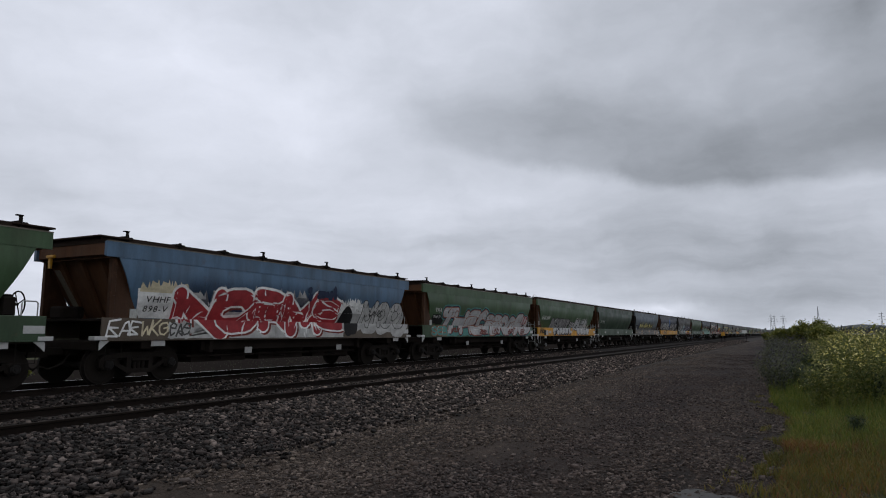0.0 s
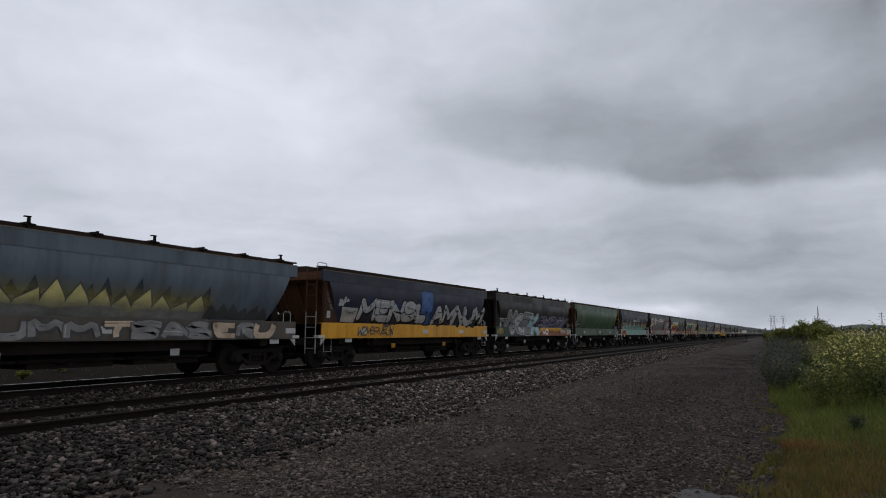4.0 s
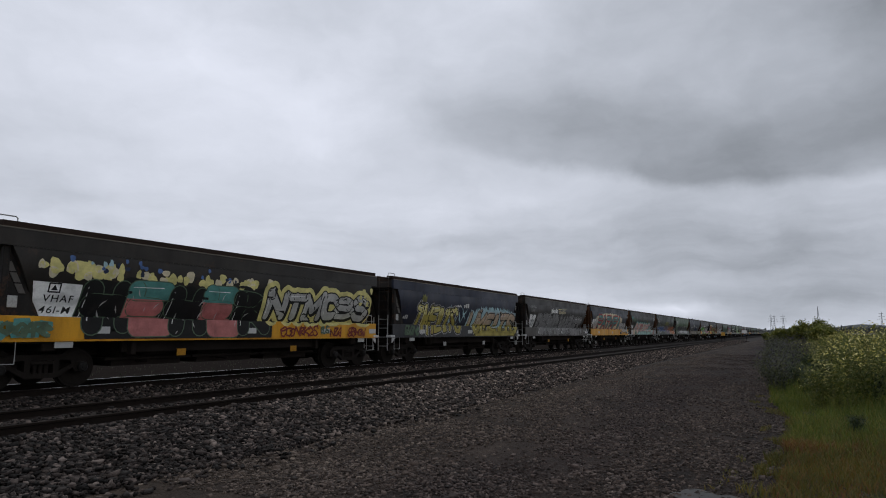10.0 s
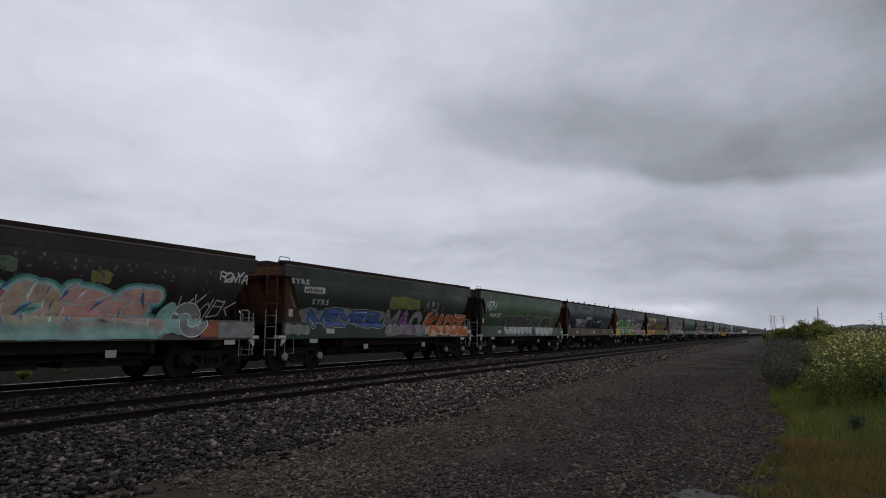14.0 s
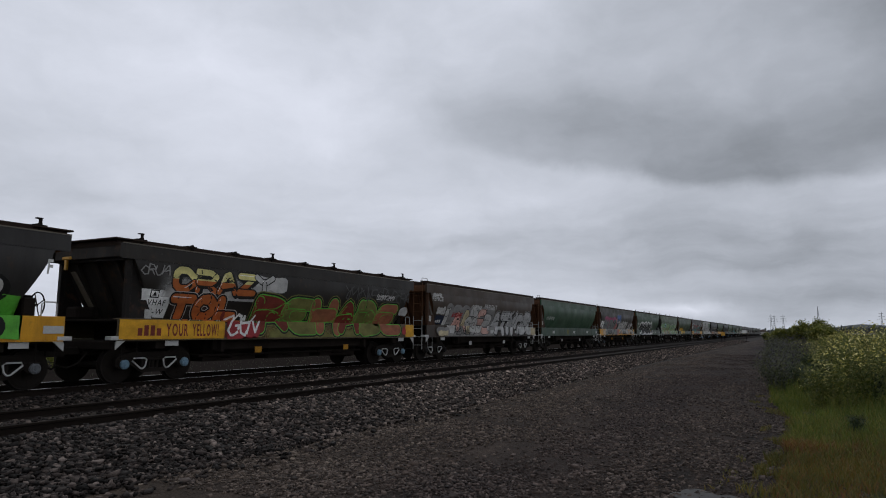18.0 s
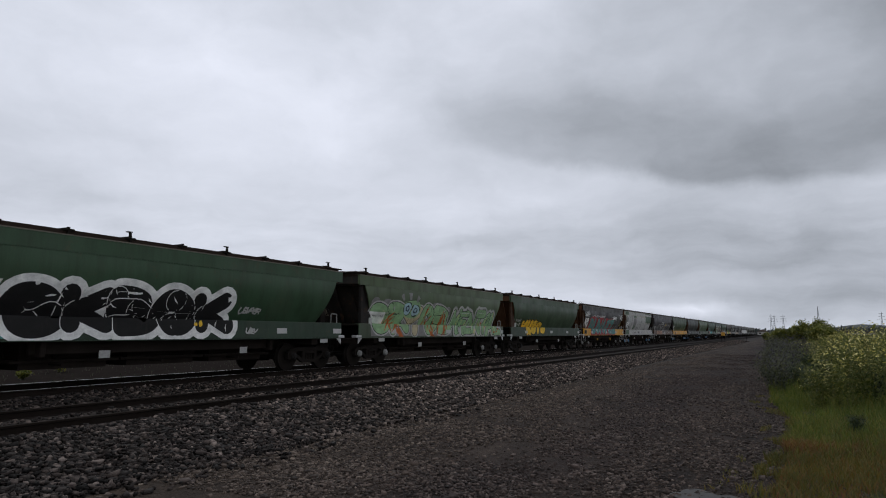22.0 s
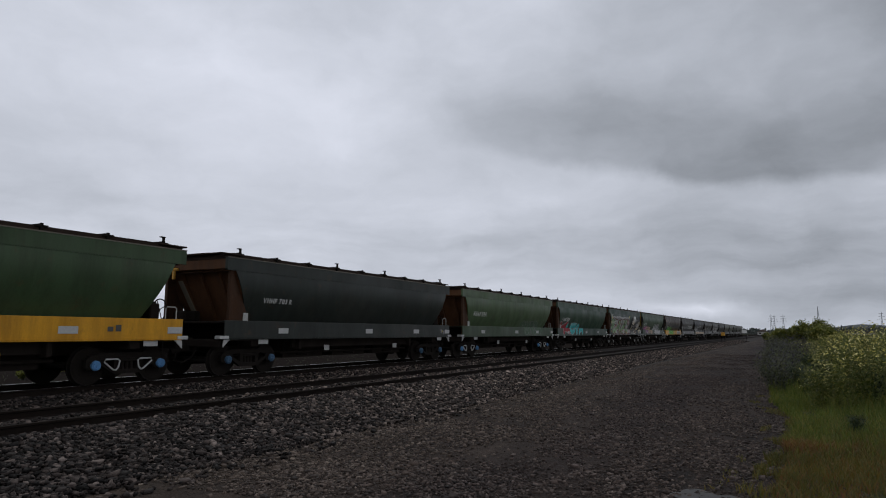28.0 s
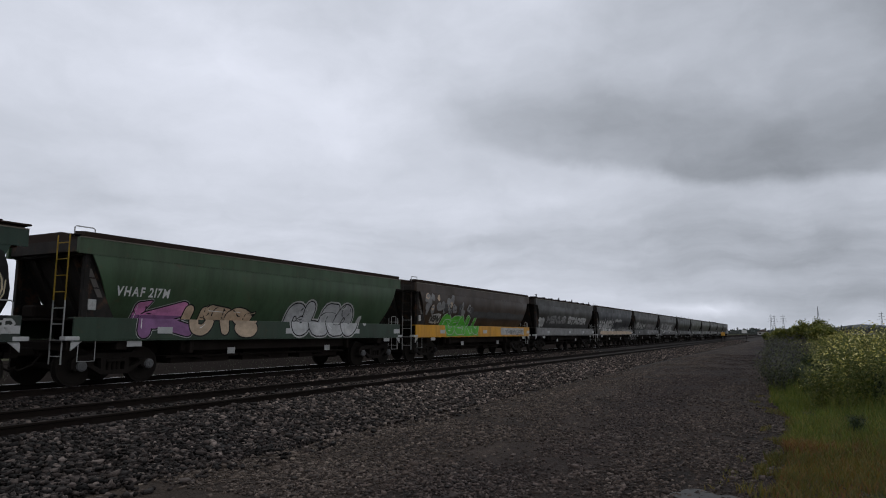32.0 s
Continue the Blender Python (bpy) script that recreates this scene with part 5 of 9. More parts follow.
def stick(a, b, r0, r1):
    """A three-sided twig from a to b."""
    a, b = np.array(a, float), np.array(b, float)
    d = b - a
    u = np.cross(d, (0.3, 0.2, 0.9)); u /= np.linalg.norm(u) + 1e-9
    w = np.cross(d, u); w /= np.linalg.norm(w) + 1e-9
    t = [0, 2.094, 4.189]
    v = np.array([a + r0 * (math.cos(q) * u + math.sin(q) * w) for q in t] + [b + r1 * (math.cos(q) * u + math.sin(q) * w) for q in t])
    f = np.array([(0, 1, 4), (0, 4, 3), (1, 2, 5), (1, 5, 4), (2, 0, 3), (2, 3, 5)])
    return v, f


def flakes(rng, centres, size, flat=0.5):
    """Small four-cornered leaves or petals lying every way about the centres."""
    n = len(centres)
    a, t = rng.uniform(0, 2 * np.pi, n), rng.normal(0, flat, n)
    s = size * rng.uniform(0.6, 1.4, n)
    u = np.stack([np.cos(a), np.sin(a), np.sin(t)], 1) * s[:, None]
    w = np.stack([-np.sin(a) * 0.6, np.cos(a) * 0.6, rng.normal(0, flat, n)], 1) * s[:, None]
    c = np.asarray(centres)
    v = np.stack([c - u, c - 0.5 * w, c + u, c + 0.5 * w], 1).reshape(-1, 3)
    q = np.array([(0, 1, 2), (0, 2, 3)])
    return v, (q[None] + (np.arange(n) * 4)[:, None, None]).reshape(-1, 3)


def weed(name, label, seed, height, spread, stems, flower_mat, flowers, leaf_mat, flower_size, leaf_n, category):
    """A branching flowering weed: stems, narrow leaves and loose heads of small flowers."""
    r = np.random.default_rng(seed)
    base = new(name)
    st, tips, along = [], [], []
    for i in range(stems):
        a, q = r.uniform(0, 2 * np.pi), spread * r.uniform(0.1, 1.0)
        p0 = np.array((0.25 * q * math.cos(a), 0.25 * q * math.sin(a), 0))
        p1 = np.array((0.6 * q * math.cos(a), 0.6 * q * math.sin(a), height * r.uniform(0.45, 0.6)))
        p2 = np.array((q * math.cos(a), q * math.sin(a), height * r.uniform(0.75, 1.05)))
        st += [stick(p0, p1, 0.011, 0.008), stick(p1, p2, 0.008, 0.004)]
        tips.append(p2)
        for k in range(6):
            t = r.uniform(0, 1)
            along.append(p0 + (p1 - p0) * t); along.append(p1 + (p2 - p1) * t)
        for k in range(r.integers(3, 6)):
            t = r.uniform(0.1, 0.9)
            c = p1 + (p2 - p1) * t
            d = c + np.array((r.normal(0, 0.22), r.normal(0, 0.22), r.uniform(0.12, 0.38)))
            st.append(stick(c, d, 0.005, 0.003))
            tips.append(d)
    tagged(soup_part("stalk", st, STEM, base), kind="stuff")
    along = np.array(along)
    lc = along[r.integers(0, len(along), leaf_n)] + r.normal(0, 0.09, (leaf_n, 3)) * (1, 1, 0.9)
    lc[:, 2] = np.abs(lc[:, 2]) + 0.02
    tagged(soup_part("foliage", [flakes(r, lc, 0.034, 0.8)], leaf_mat, base), kind="stuff")
    tips = np.array(tips)
    fc = tips[r.integers(0, len(tips), flowers)] + r.normal(0, 0.06, (flowers, 3))
    tagged(soup_part("bloom", [flakes(r, fc, flower_size, 0.5)], flower_mat, base), kind="stuff")
    return tagged(base, label, category)


mustard = [weed("wild_mustard", "tall wild mustard with loose yellow flower heads", 20 + i, 1.42 + 0.1 * i, 0.75, 12, PETAL, 110, FOLIAGE, 0.031, 950, "flowering weed") for i in range(3)]
rp = random.Random(5)
for i in range(80):
    y = 16.0 + 30 * (i / 80) ** 1.15 + rp.uniform(-0.7, 0.7)
    x = 0.5 + 0.02 * (y - 15) + rp.uniform(0, 1) ** 0.9 * (1.6 + 0.14 * (y - 10))
    src = mustard[i % 3]
    h = 1.1 * rp.uniform(0.75, 1.12) * (0.6 + 0.4 * min(1, max(0, (x - 0.5) / 1.3)))
    w = src if i < 3 else copy_thing(src, Matrix.Identity(4))
    w.matrix_basis = pose(x, y, ground_height(x, y), 0, 0, rp.uniform(0, 360)) @ Matrix.Diagonal((h, h, h * rp.uniform(0.85, 1.05), 1))
    tagged(w, group="wild mustard on the verge")
thistle = weed("dark_weed", "dense dark green leafy weed under the mustard", 31, 0.85, 0.55, 14, STEM, 20, DARKLEAF, 0.02, 2600, "weed")
for i, (x, y, h) in enumerate([(0.75, 19.0, 1.05), (1.2, 19.6, 1.1), (0.5, 21.0, 0.9), (1.7, 18.6, 0.8), (0.2, 24.0, 0.9), (0.9, 22.6, 1.0), (0.95, 13.4, 0.35), (-0.1, 27.5, 0.9), (0.5, 29.5, 1.0)]):
    w = thistle if i == 0 else copy_thing(thistle, Matrix.Identity(4))
    w.matrix_basis = pose(x, y, ground_height(x, y), 0, 0, 67 * i) @ Matrix.Diagonal((h, h, h, 1))
    tagged(w, group="dark weeds on the verge")
purple = [weed("purple_weed", "dark bushy weed with dull purple flowers", 40 + i, 1.05, 0.6, 12, PURPLE, 260, SHADY, 0.026, 900, "flowering weed") for i in range(2)]
for i in range(28):
    y = 22 + 28 * i / 28 + rp.uniform(-0.6, 0.6)
    x = verge_edge(y) + 0.1 + 0.03 * max(0, y - 28) + rp.uniform(0, 1.7)
    h = rp.uniform(0.5, 0.9) * (1.0 + 0.6 * min(1, max(0, (y - 24) / 14)))
    w = purple[i % 2] if i < 2 else copy_thing(purple[i % 2], Matrix.Identity(4))
    w.matrix_basis = pose(x, y, ground_height(x, y), 0, 0, rp.uniform(0, 360)) @ Matrix.Diagonal((h, h, h, 1))
    tagged(w, group="purple weeds on the verge")


def shrub(name, label, seed, height, radius, leaves, mat, size, category="shrub"):
    """A low branching shrub: a forked trunk and a ragged crown of leaf clumps."""
    r = np.random.default_rng(seed)
    base = new(name)
    wood, ends = [], []
    for i in range(6):
        a, q = r.uniform(0, 2 * np.pi), radius * r.uniform(0.3, 0.8)
        p1 = np.array((0.35 * q * math.cos(a), 0.35 * q * math.sin(a), height * 0.35))
        p2 = np.array((q * math.cos(a), q * math.sin(a), height * r.uniform(0.5, 0.85)))
        wood += [stick((0, 0, 0), p1, 0.05 * height / 2, 0.03 * height / 2), stick(p1, p2, 0.03 * height / 2, 0.012)]
        for k in range(5):
            e = p2 + r.normal(0, 0.2, 3) * (radius, radius, 0.4 * height) * 0.8
            wood.append(stick(p2, e, 0.012, 0.006))
            ends.append(e)
            ends.append(p1 + (p2 - p1) * r.uniform(0, 1) + r.normal(0, 0.15, 3) * radius)
    soup_part("trunk", wood, BARK, base)
    ends = np.array(ends)
    c = ends[r.integers(0, len(ends), leaves)] + r.normal(0, 0.17, (leaves, 3)) * (radius, radius, 0.4 * height)
    c[:, 2] = np.clip(c[:, 2], 0.05, None)
    soup_part("crown", [flakes(r, c, size, 0.7)], mat, base)
    return tagged(base, label, category)


DIST_LEAF = leaf_material("far_shrub_leaf", [(0.0, (0.065, 0.085, 0.014)), (0.7, (0.16, 0.175, 0.03)), (1.0, (0.28, 0.26, 0.06))])
for i, (x, y, hh, rr) in enumerate([(2.9, 95, 3.5, 1.7), (1.8, 96, 3.2, 1.5), (4.2, 94, 3.0, 1.3), (3.3, 90, 2.8, 1.4), (0.6, 99, 2.9, 1.2), (-0.4, 97, 2.9, 1.3), (-1.3, 101, 2.5, 1.2), (5.3, 97, 2.3, 1.2), (-2.2, 108, 2.1, 1.0)]):
    s = shrub("roadside_shrub", "dense green shrub standing beyond the flowering weeds", 60 + i, hh * 0.95, rr * 0.95, 5600, DIST_LEAF, 0.11)
    s.location = (x, y, ground_height(x, y))
    tagged(s, group="shrubs by the road")
# pale shrubs that show under the passing wagons
for i, (x, y, hh) in enumerate([(-27.2, 17.0, 1.0), (-24.6, 14.1, 0.5)]):
    s = shrub("trackside_bush", "small yellow-green bush on the dark ground behind the tracks", 80 + i, hh * 0.8, hh * 0.5, 1200, DIST_LEAF, 0.05)
    s.location = (x, y, 0)
p = (rng.uniform(-30, -18.8, 1500), rng.uniform(2, 60, 1500))
v, f = blades(rng, p[0], p[1], np.zeros(1500), 0.12, 0.02, 0.5)
tagged(new("far_side_grass", soup("far_side_grass", v, f, [SHADY])), "thin dark grass beyond the second track", "grass", kind="stuff")
# ---------------------------------------------------------------- the distance
def tree_line():
    """Scrub, trees and roofs along the horizon as clumps of far leaves."""
    r = np.random.default_rng(9)
    pieces = []
    for a0, a1, dist, h, n in ((2.6, 9, 1650, 14, 420), (9, 30, 1650, 14, 160), (-4.2, 2.0, 1300, 10, 110), (-6.5, -1.6, 900, 6.5, 60), (-75, -6, 2200, 10, 200)):
        for i in range(n):
            a = radians(r.uniform(a0, a1))
            d = dist * r.uniform(0.9, 1.1)
            hh = h * r.uniform(0.4, 1.1)
            c = np.stack([d * math.sin(a) + r.normal(0, hh * 0.7, 40), d * math.cos(a) + r.normal(0, 6, 40), np.abs(r.normal(hh * 0.4, hh * 0.22, 40))], 1)
            pieces.append(flakes(r, c, hh * 0.22, 0.8))
    ob = soup_part("far_tree_line", pieces, FARLEAF, None)
    return tagged(ob, "dull grey-green line of trees along the horizon", "trees", kind="stuff")


FARLEAF = leaf_material("far_tree_leaf", [(0.0, (0.035, 0.045, 0.045)), (1.0, (0.08, 0.09, 0.085))])
tree_line()


def low_hill():
    """A long low rise behind the plain."""
    v, f = [], []
    n = 60
    for i in range(n + 1):
        a = radians(1.5 + 40 * i / n)
        h = 30 * min(1, (i + 2) / 7) * (0.8 + 0.25 * noise.noise(Vector((i * 0.16, 0, 0))))
        for d, z in ((1700, -1), (2000, h), (2400, h * 0.9), (2500, -1)):
            v.append((d * math.sin(a), d * math.cos(a), z))
    for i in range(n):
        for j in range(3):
            f.append((i * 4 + j, i * 4 + j + 1, (i + 1) * 4 + j + 1, (i + 1) * 4 + j))
    me = bpy.data.meshes.new("low_hill")
    me.from_pydata(v, [], f)
    me.materials.append(plain("hazy_hill", (0.09, 0.10, 0.095), 0.95, 0.0, 0.3, 0.02, 0))
    return tagged(new("low_hill", me), "long low grey-green hill on the horizon", "hill", kind="structure")


low_hill()
FARPAINT = plain("pale_house_wall", (0.4, 0.39, 0.37), 0.8)
FARROOF = plain("dark_house_roof", (0.10, 0.075, 0.065), 0.8)


def far_house(a, d, w, z):
    base = new("far_house")
    b = Build().box(-w / 2, w / 2, -4, 4, 0, 3.0)
    part("wall", b, FARPAINT, base)
    part("roof", Build().along([(-w / 2 - 0.5, 3.0), (0, 5.4), (w / 2 + 0.5, 3.0)], -4.5, 4.5), FARROOF, base)
    for q in (-0.25, 0.25):
        part("window", Build().box(w * q - 0.8, w * q + 0.8, -4.06, -4.01, 1.0, 2.2), STEEL, base)
    base.location = (d * math.sin(radians(a)), d * math.cos(radians(a)), z)
    return tagged(base, "small pale far house with a dark roof", "house", "far houses")


for a, d, w in ((3.3, 1200, 14), (3.9, 1300, 18), (4.6, 1250, 12), (5.3, 1280, 16), (5.9, 1350, 20), (6.4, 1300, 14), (-1.75, 700, 9)):
    far_house(a, d, w, 0)

GALV = plain("dull_galvanised_steel", (0.16, 0.165, 0.17), 0.6, 0.3)


def pylon(a, d, h, name="power_pylon"):
    """A lattice tower with three cross arms."""
    base = new(name)
    r = h * 0.075
    for sx in (-1, 1):
        for sy in (-1, 1):
            part("leg", Build().tube([(sx * r, sy * r, 0), (sx * r * 0.25, sy * r * 0.25, h * 0.65), (0, 0, h)], h * 0.006, 4), GALV, base)
    lat = Build()
    for i in range(9):
        z0, z1 = h * i / 10, h * (i + 1) / 10
        q0, q1 = r * (1 - 0.95 * i / 10), r * (1 - 0.95 * (i + 1) / 10)
        s = 1 if i % 2 else -1
        lat.tube([(-s * q0, -q0, z0), (s * q1, -q1, z1)], h * 0.0035, 3)
        lat.tube([(s * q0, -q0, z0), (-s * q1, -q1, z1)], h * 0.0035, 3)
    part("lattice", lat, GALV, base)
    if name == "power_pylon":
        for z, w in ((0.66, 0.16), (0.78, 0.13), (0.9, 0.10)):
            part("cross_arm", Build().tube([(-h * w, 0, h * z), (0, 0, h * (z + 0.025)), (h * w, 0, h * z)], h * 0.006, 4), GALV, base)
    base.location = (d * math.sin(radians(a)), d * math.cos(radians(a)), 0)
    return base


tagged(pylon(-1.12, 1000, 27), "far lattice power pylon with three cross arms", "pylon", "far power pylons")
tagged(pylon(-0.9, 1150, 30), "far lattice power pylon with three cross arms", "pylon", "far power pylons")
tagged(pylon(-0.28, 1250, 33), "far lattice power pylon with three cross arms", "pylon", "far power pylons")
tagged(pylon(6.1, 1300, 38), "far lattice power pylon with three cross arms", "pylon", "far power pylons")
tagged(pylon(2.1, 900, 34, "radio_mast"), "tall slender far lattice mast", "mast")


def trackside_cabinet(x, y):
    base = new("trackside_cabinet")
    part("cabinet", Build().box(-0.27, 0.27, -0.25, 0.25, 1.35, 1.85, 0.04), YELLOWP, base)
    part("roof", Build().box(-0.3, 0.3, -0.28, 0.28, 1.85, 1.89, 0.02), YELLOWP, base)
    for sx in (-0.22, 0.22):
        for sy in (-0.2, 0.2):
            part("leg", Build().box(sx - 0.03, sx + 0.03, sy - 0.03, sy + 0.03, 0, 1.35, 0.01), CAST, base)
    base.location = (x, y, 0)
    return tagged(base, "yellow steel trackside cabinet on four dark legs", "cabinet")


trackside_cabinet(-9.15, 113)


def trackside_sign(x, y):
    base = new("trackside_sign")
    part("board", Build().box(-0.45, 0.45, -0.02, 0.02, 1.75, 2.35, 0.01), WHITE, base, "white board")
    for s in (-0.3, 0.3):
        part("post", Build().box(s - 0.03, s + 0.03, 0.021, 0.081, 0, 2.3, 0.005), CAST, base)
    base.location = (x, y, 0)
    return tagged(base, "white trackside sign board on two dark posts", "sign")


trackside_sign(-7.5, 140)

# ---------------------------------------------------------------- painting on the wagon sides
SPRAY = {
    "white": (0.78, 0.78, 0.76), "silver": (0.44, 0.44, 0.44), "black": (0.010, 0.0095, 0.0095), "red": (0.32, 0.034, 0.04), "darkred": (0.17, 0.03, 0.02),
    "yellow": (0.72, 0.46, 0.035), "paleyellow": (0.62, 0.56, 0.22), "teal": (0.085, 0.25, 0.225), "turquoise": (0.05, 0.42, 0.43), "pink": (0.56, 0.22, 0.40),
    "purple": (0.24, 0.115, 0.24), "orange": (0.70, 0.20, 0.03), "green": (0.11, 0.42, 0.05), "palegreen": (0.26, 0.42, 0.22), "blue": (0.075, 0.14, 0.32),
    "lightblue": (0.36, 0.52, 0.56), "brown": (0.28, 0.10, 0.055), "beige": (0.48, 0.41, 0.26), "grey": (0.22, 0.215, 0.21), "darkgrey": (0.07, 0.068, 0.066),
    "olive": (0.36, 0.30, 0.07), "tan": (0.50, 0.38, 0.27), "cream": (0.62, 0.55, 0.38), "moss": (0.16, 0.155, 0.045), "dullgreen": (0.085, 0.13, 0.082), "rose": (0.44, 0.16, 0.15),
    "palegrey": (0.43, 0.425, 0.41), "sheen": (0.48, 0.48, 0.475), "navy": (0.02, 0.03, 0.065), "rustred": (0.44, 0.12, 0.03), "stencil": (0.62, 0.62, 0.60), "sill_yellow": (0.62, 0.32, 0.02),
    "magenta": (0.33, 0.085, 0.16), "palepink": (0.55, 0.33, 0.28), "paleteal": (0.28, 0.45, 0.40),
}
spray_cache = {}


def spray(key):
    """Sprayed paint, faded and rubbed: the coat below shows a little in noise."""
    if key not in spray_cache:
        soft_edge = isinstance(key, tuple)
        m, n, l, b = tree("spray_" + (key[1] + "_fade" if soft_edge else key))
        rgb = SPRAY[key[1] if soft_edge else key]
        soft = noise_node(n, l, 2.2, 6, 0.62, None, (1, 1, 1.5))
        fine = noise_node(n, l, 30, 4, 0.65)
        cloudy = ramp(n, l, soft, [(0.34, (0, 0, 0)), (0.64, (1, 1, 1))])
        c = mix(n, l, cloudy, tuple(0.72 * q for q in rgb), tuple(min(1, 1.18 * q) for q in rgb))
        worn = noise_node(n, l, 1.0, 8, 0.75, None, (4, 2.4, 0.5))
        c = mix(n, l, ramp(n, l, worn, [(0.57, (0, 0, 0)), (0.76, (0.4, 0.4, 0.4))]), c, (0.06, 0.05, 0.043))
        c = mix(n, l, 0.3, c, ramp(n, l, fine, [(0.3, (0.55, 0.55, 0.55)), (0.6, (1, 1, 1))]), "MULTIPLY")
        l.new(c, b.inputs["Base Color"])
        b.inputs["Roughness"].default_value = 0.42 if key in ("silver", "sheen") else 0.6
        b.inputs["Specular IOR Level"].default_value = 0.25
        if soft_edge:
            # cover falls off with height and at both ends, broken up by drifting overspray
            tc = n.new("ShaderNodeTexCoord")
            sep = n.new("ShaderNodeSeparateXYZ"); l.new(tc.outputs["Object"], sep.inputs[0])
            drift = noise_node(n, l, 1.3, 5, 0.6)
            cover = None
            for axis, a0, a1 in (("Z", key[4], key[5]), ("Y", key[2] + 0.6, key[2]), ("Y", key[3] - 0.6, key[3])):
                mr = n.new("ShaderNodeMapRange"); mr.interpolation_type = "SMOOTHSTEP"
                mr.inputs["From Min"].default_value, mr.inputs["From Max"].default_value = a0, a1
                mr.inputs["To Min"].default_value, mr.inputs["To Max"].default_value = 1.0, 0.0
                l.new(sep.outputs[axis], mr.inputs["Value"])
                if cover is None:
                    cover = mr.outputs["Result"]
                else:
                    mu = n.new("ShaderNodeMath"); mu.operation = "MULTIPLY"
                    l.new(cover, mu.inputs[0]); l.new(mr.outputs["Result"], mu.inputs[1]); cover = mu.outputs["Value"]
            ad = n.new("ShaderNodeMath"); ad.operation = "MULTIPLY_ADD"; ad.inputs[1].default_value = 0.9; ad.use_clamp = True
            sh = n.new("ShaderNodeMath"); sh.operation = "MULTIPLY_ADD"; sh.inputs[1].default_value = 1.6; sh.inputs[2].default_value = -0.72
            l.new(drift, sh.inputs[0])
            l.new(cover, ad.inputs[0])
            gate = n.new("ShaderNodeMath"); gate.operation = "MULTIPLY"
            l.new(sh.outputs["Value"], gate.inputs[0]); l.new(cover, gate.inputs[1])
            l.new(gate.outputs["Value"], ad.inputs[2])
            l.new(ad.outputs["Value"], b.inputs["Alpha"])
        if key == "silver":
            b.inputs["Metallic"].default_value = 0.1
        spray_cache[key] = m
    return spray_cache[key]


glyphs = {}


def glyph(ch, fat):
    """Outline of one character of the built-in font as loops of triangles, thickened by fat."""
    if (ch, fat) not in glyphs:
        cu = bpy.data.curves.new("glyph", "FONT")
        cu.body, cu.offset, cu.resolution_u, cu.fill_mode = ch, fat, 3, "FRONT"
        ob = bpy.data.objects.new("glyph", cu)
        me = bpy.data.meshes.new_from_object(ob)
        glyphs[(ch, fat)] = ([tuple(v.co[:2]) for v in me.vertices], [tuple(p.vertices) for p in me.polygons])
        bpy.data.objects.remove(ob); bpy.data.curves.remove(cu); bpy.data.meshes.remove(me)
    return glyphs[(ch, fat)]


CUTS = [Z_SILL1, Z_SILL1 + 0.004, 1.76, 1.88, 2.02, 2.18, 2.4, 2.62, 2.84, Z_SHEET - 0.007]


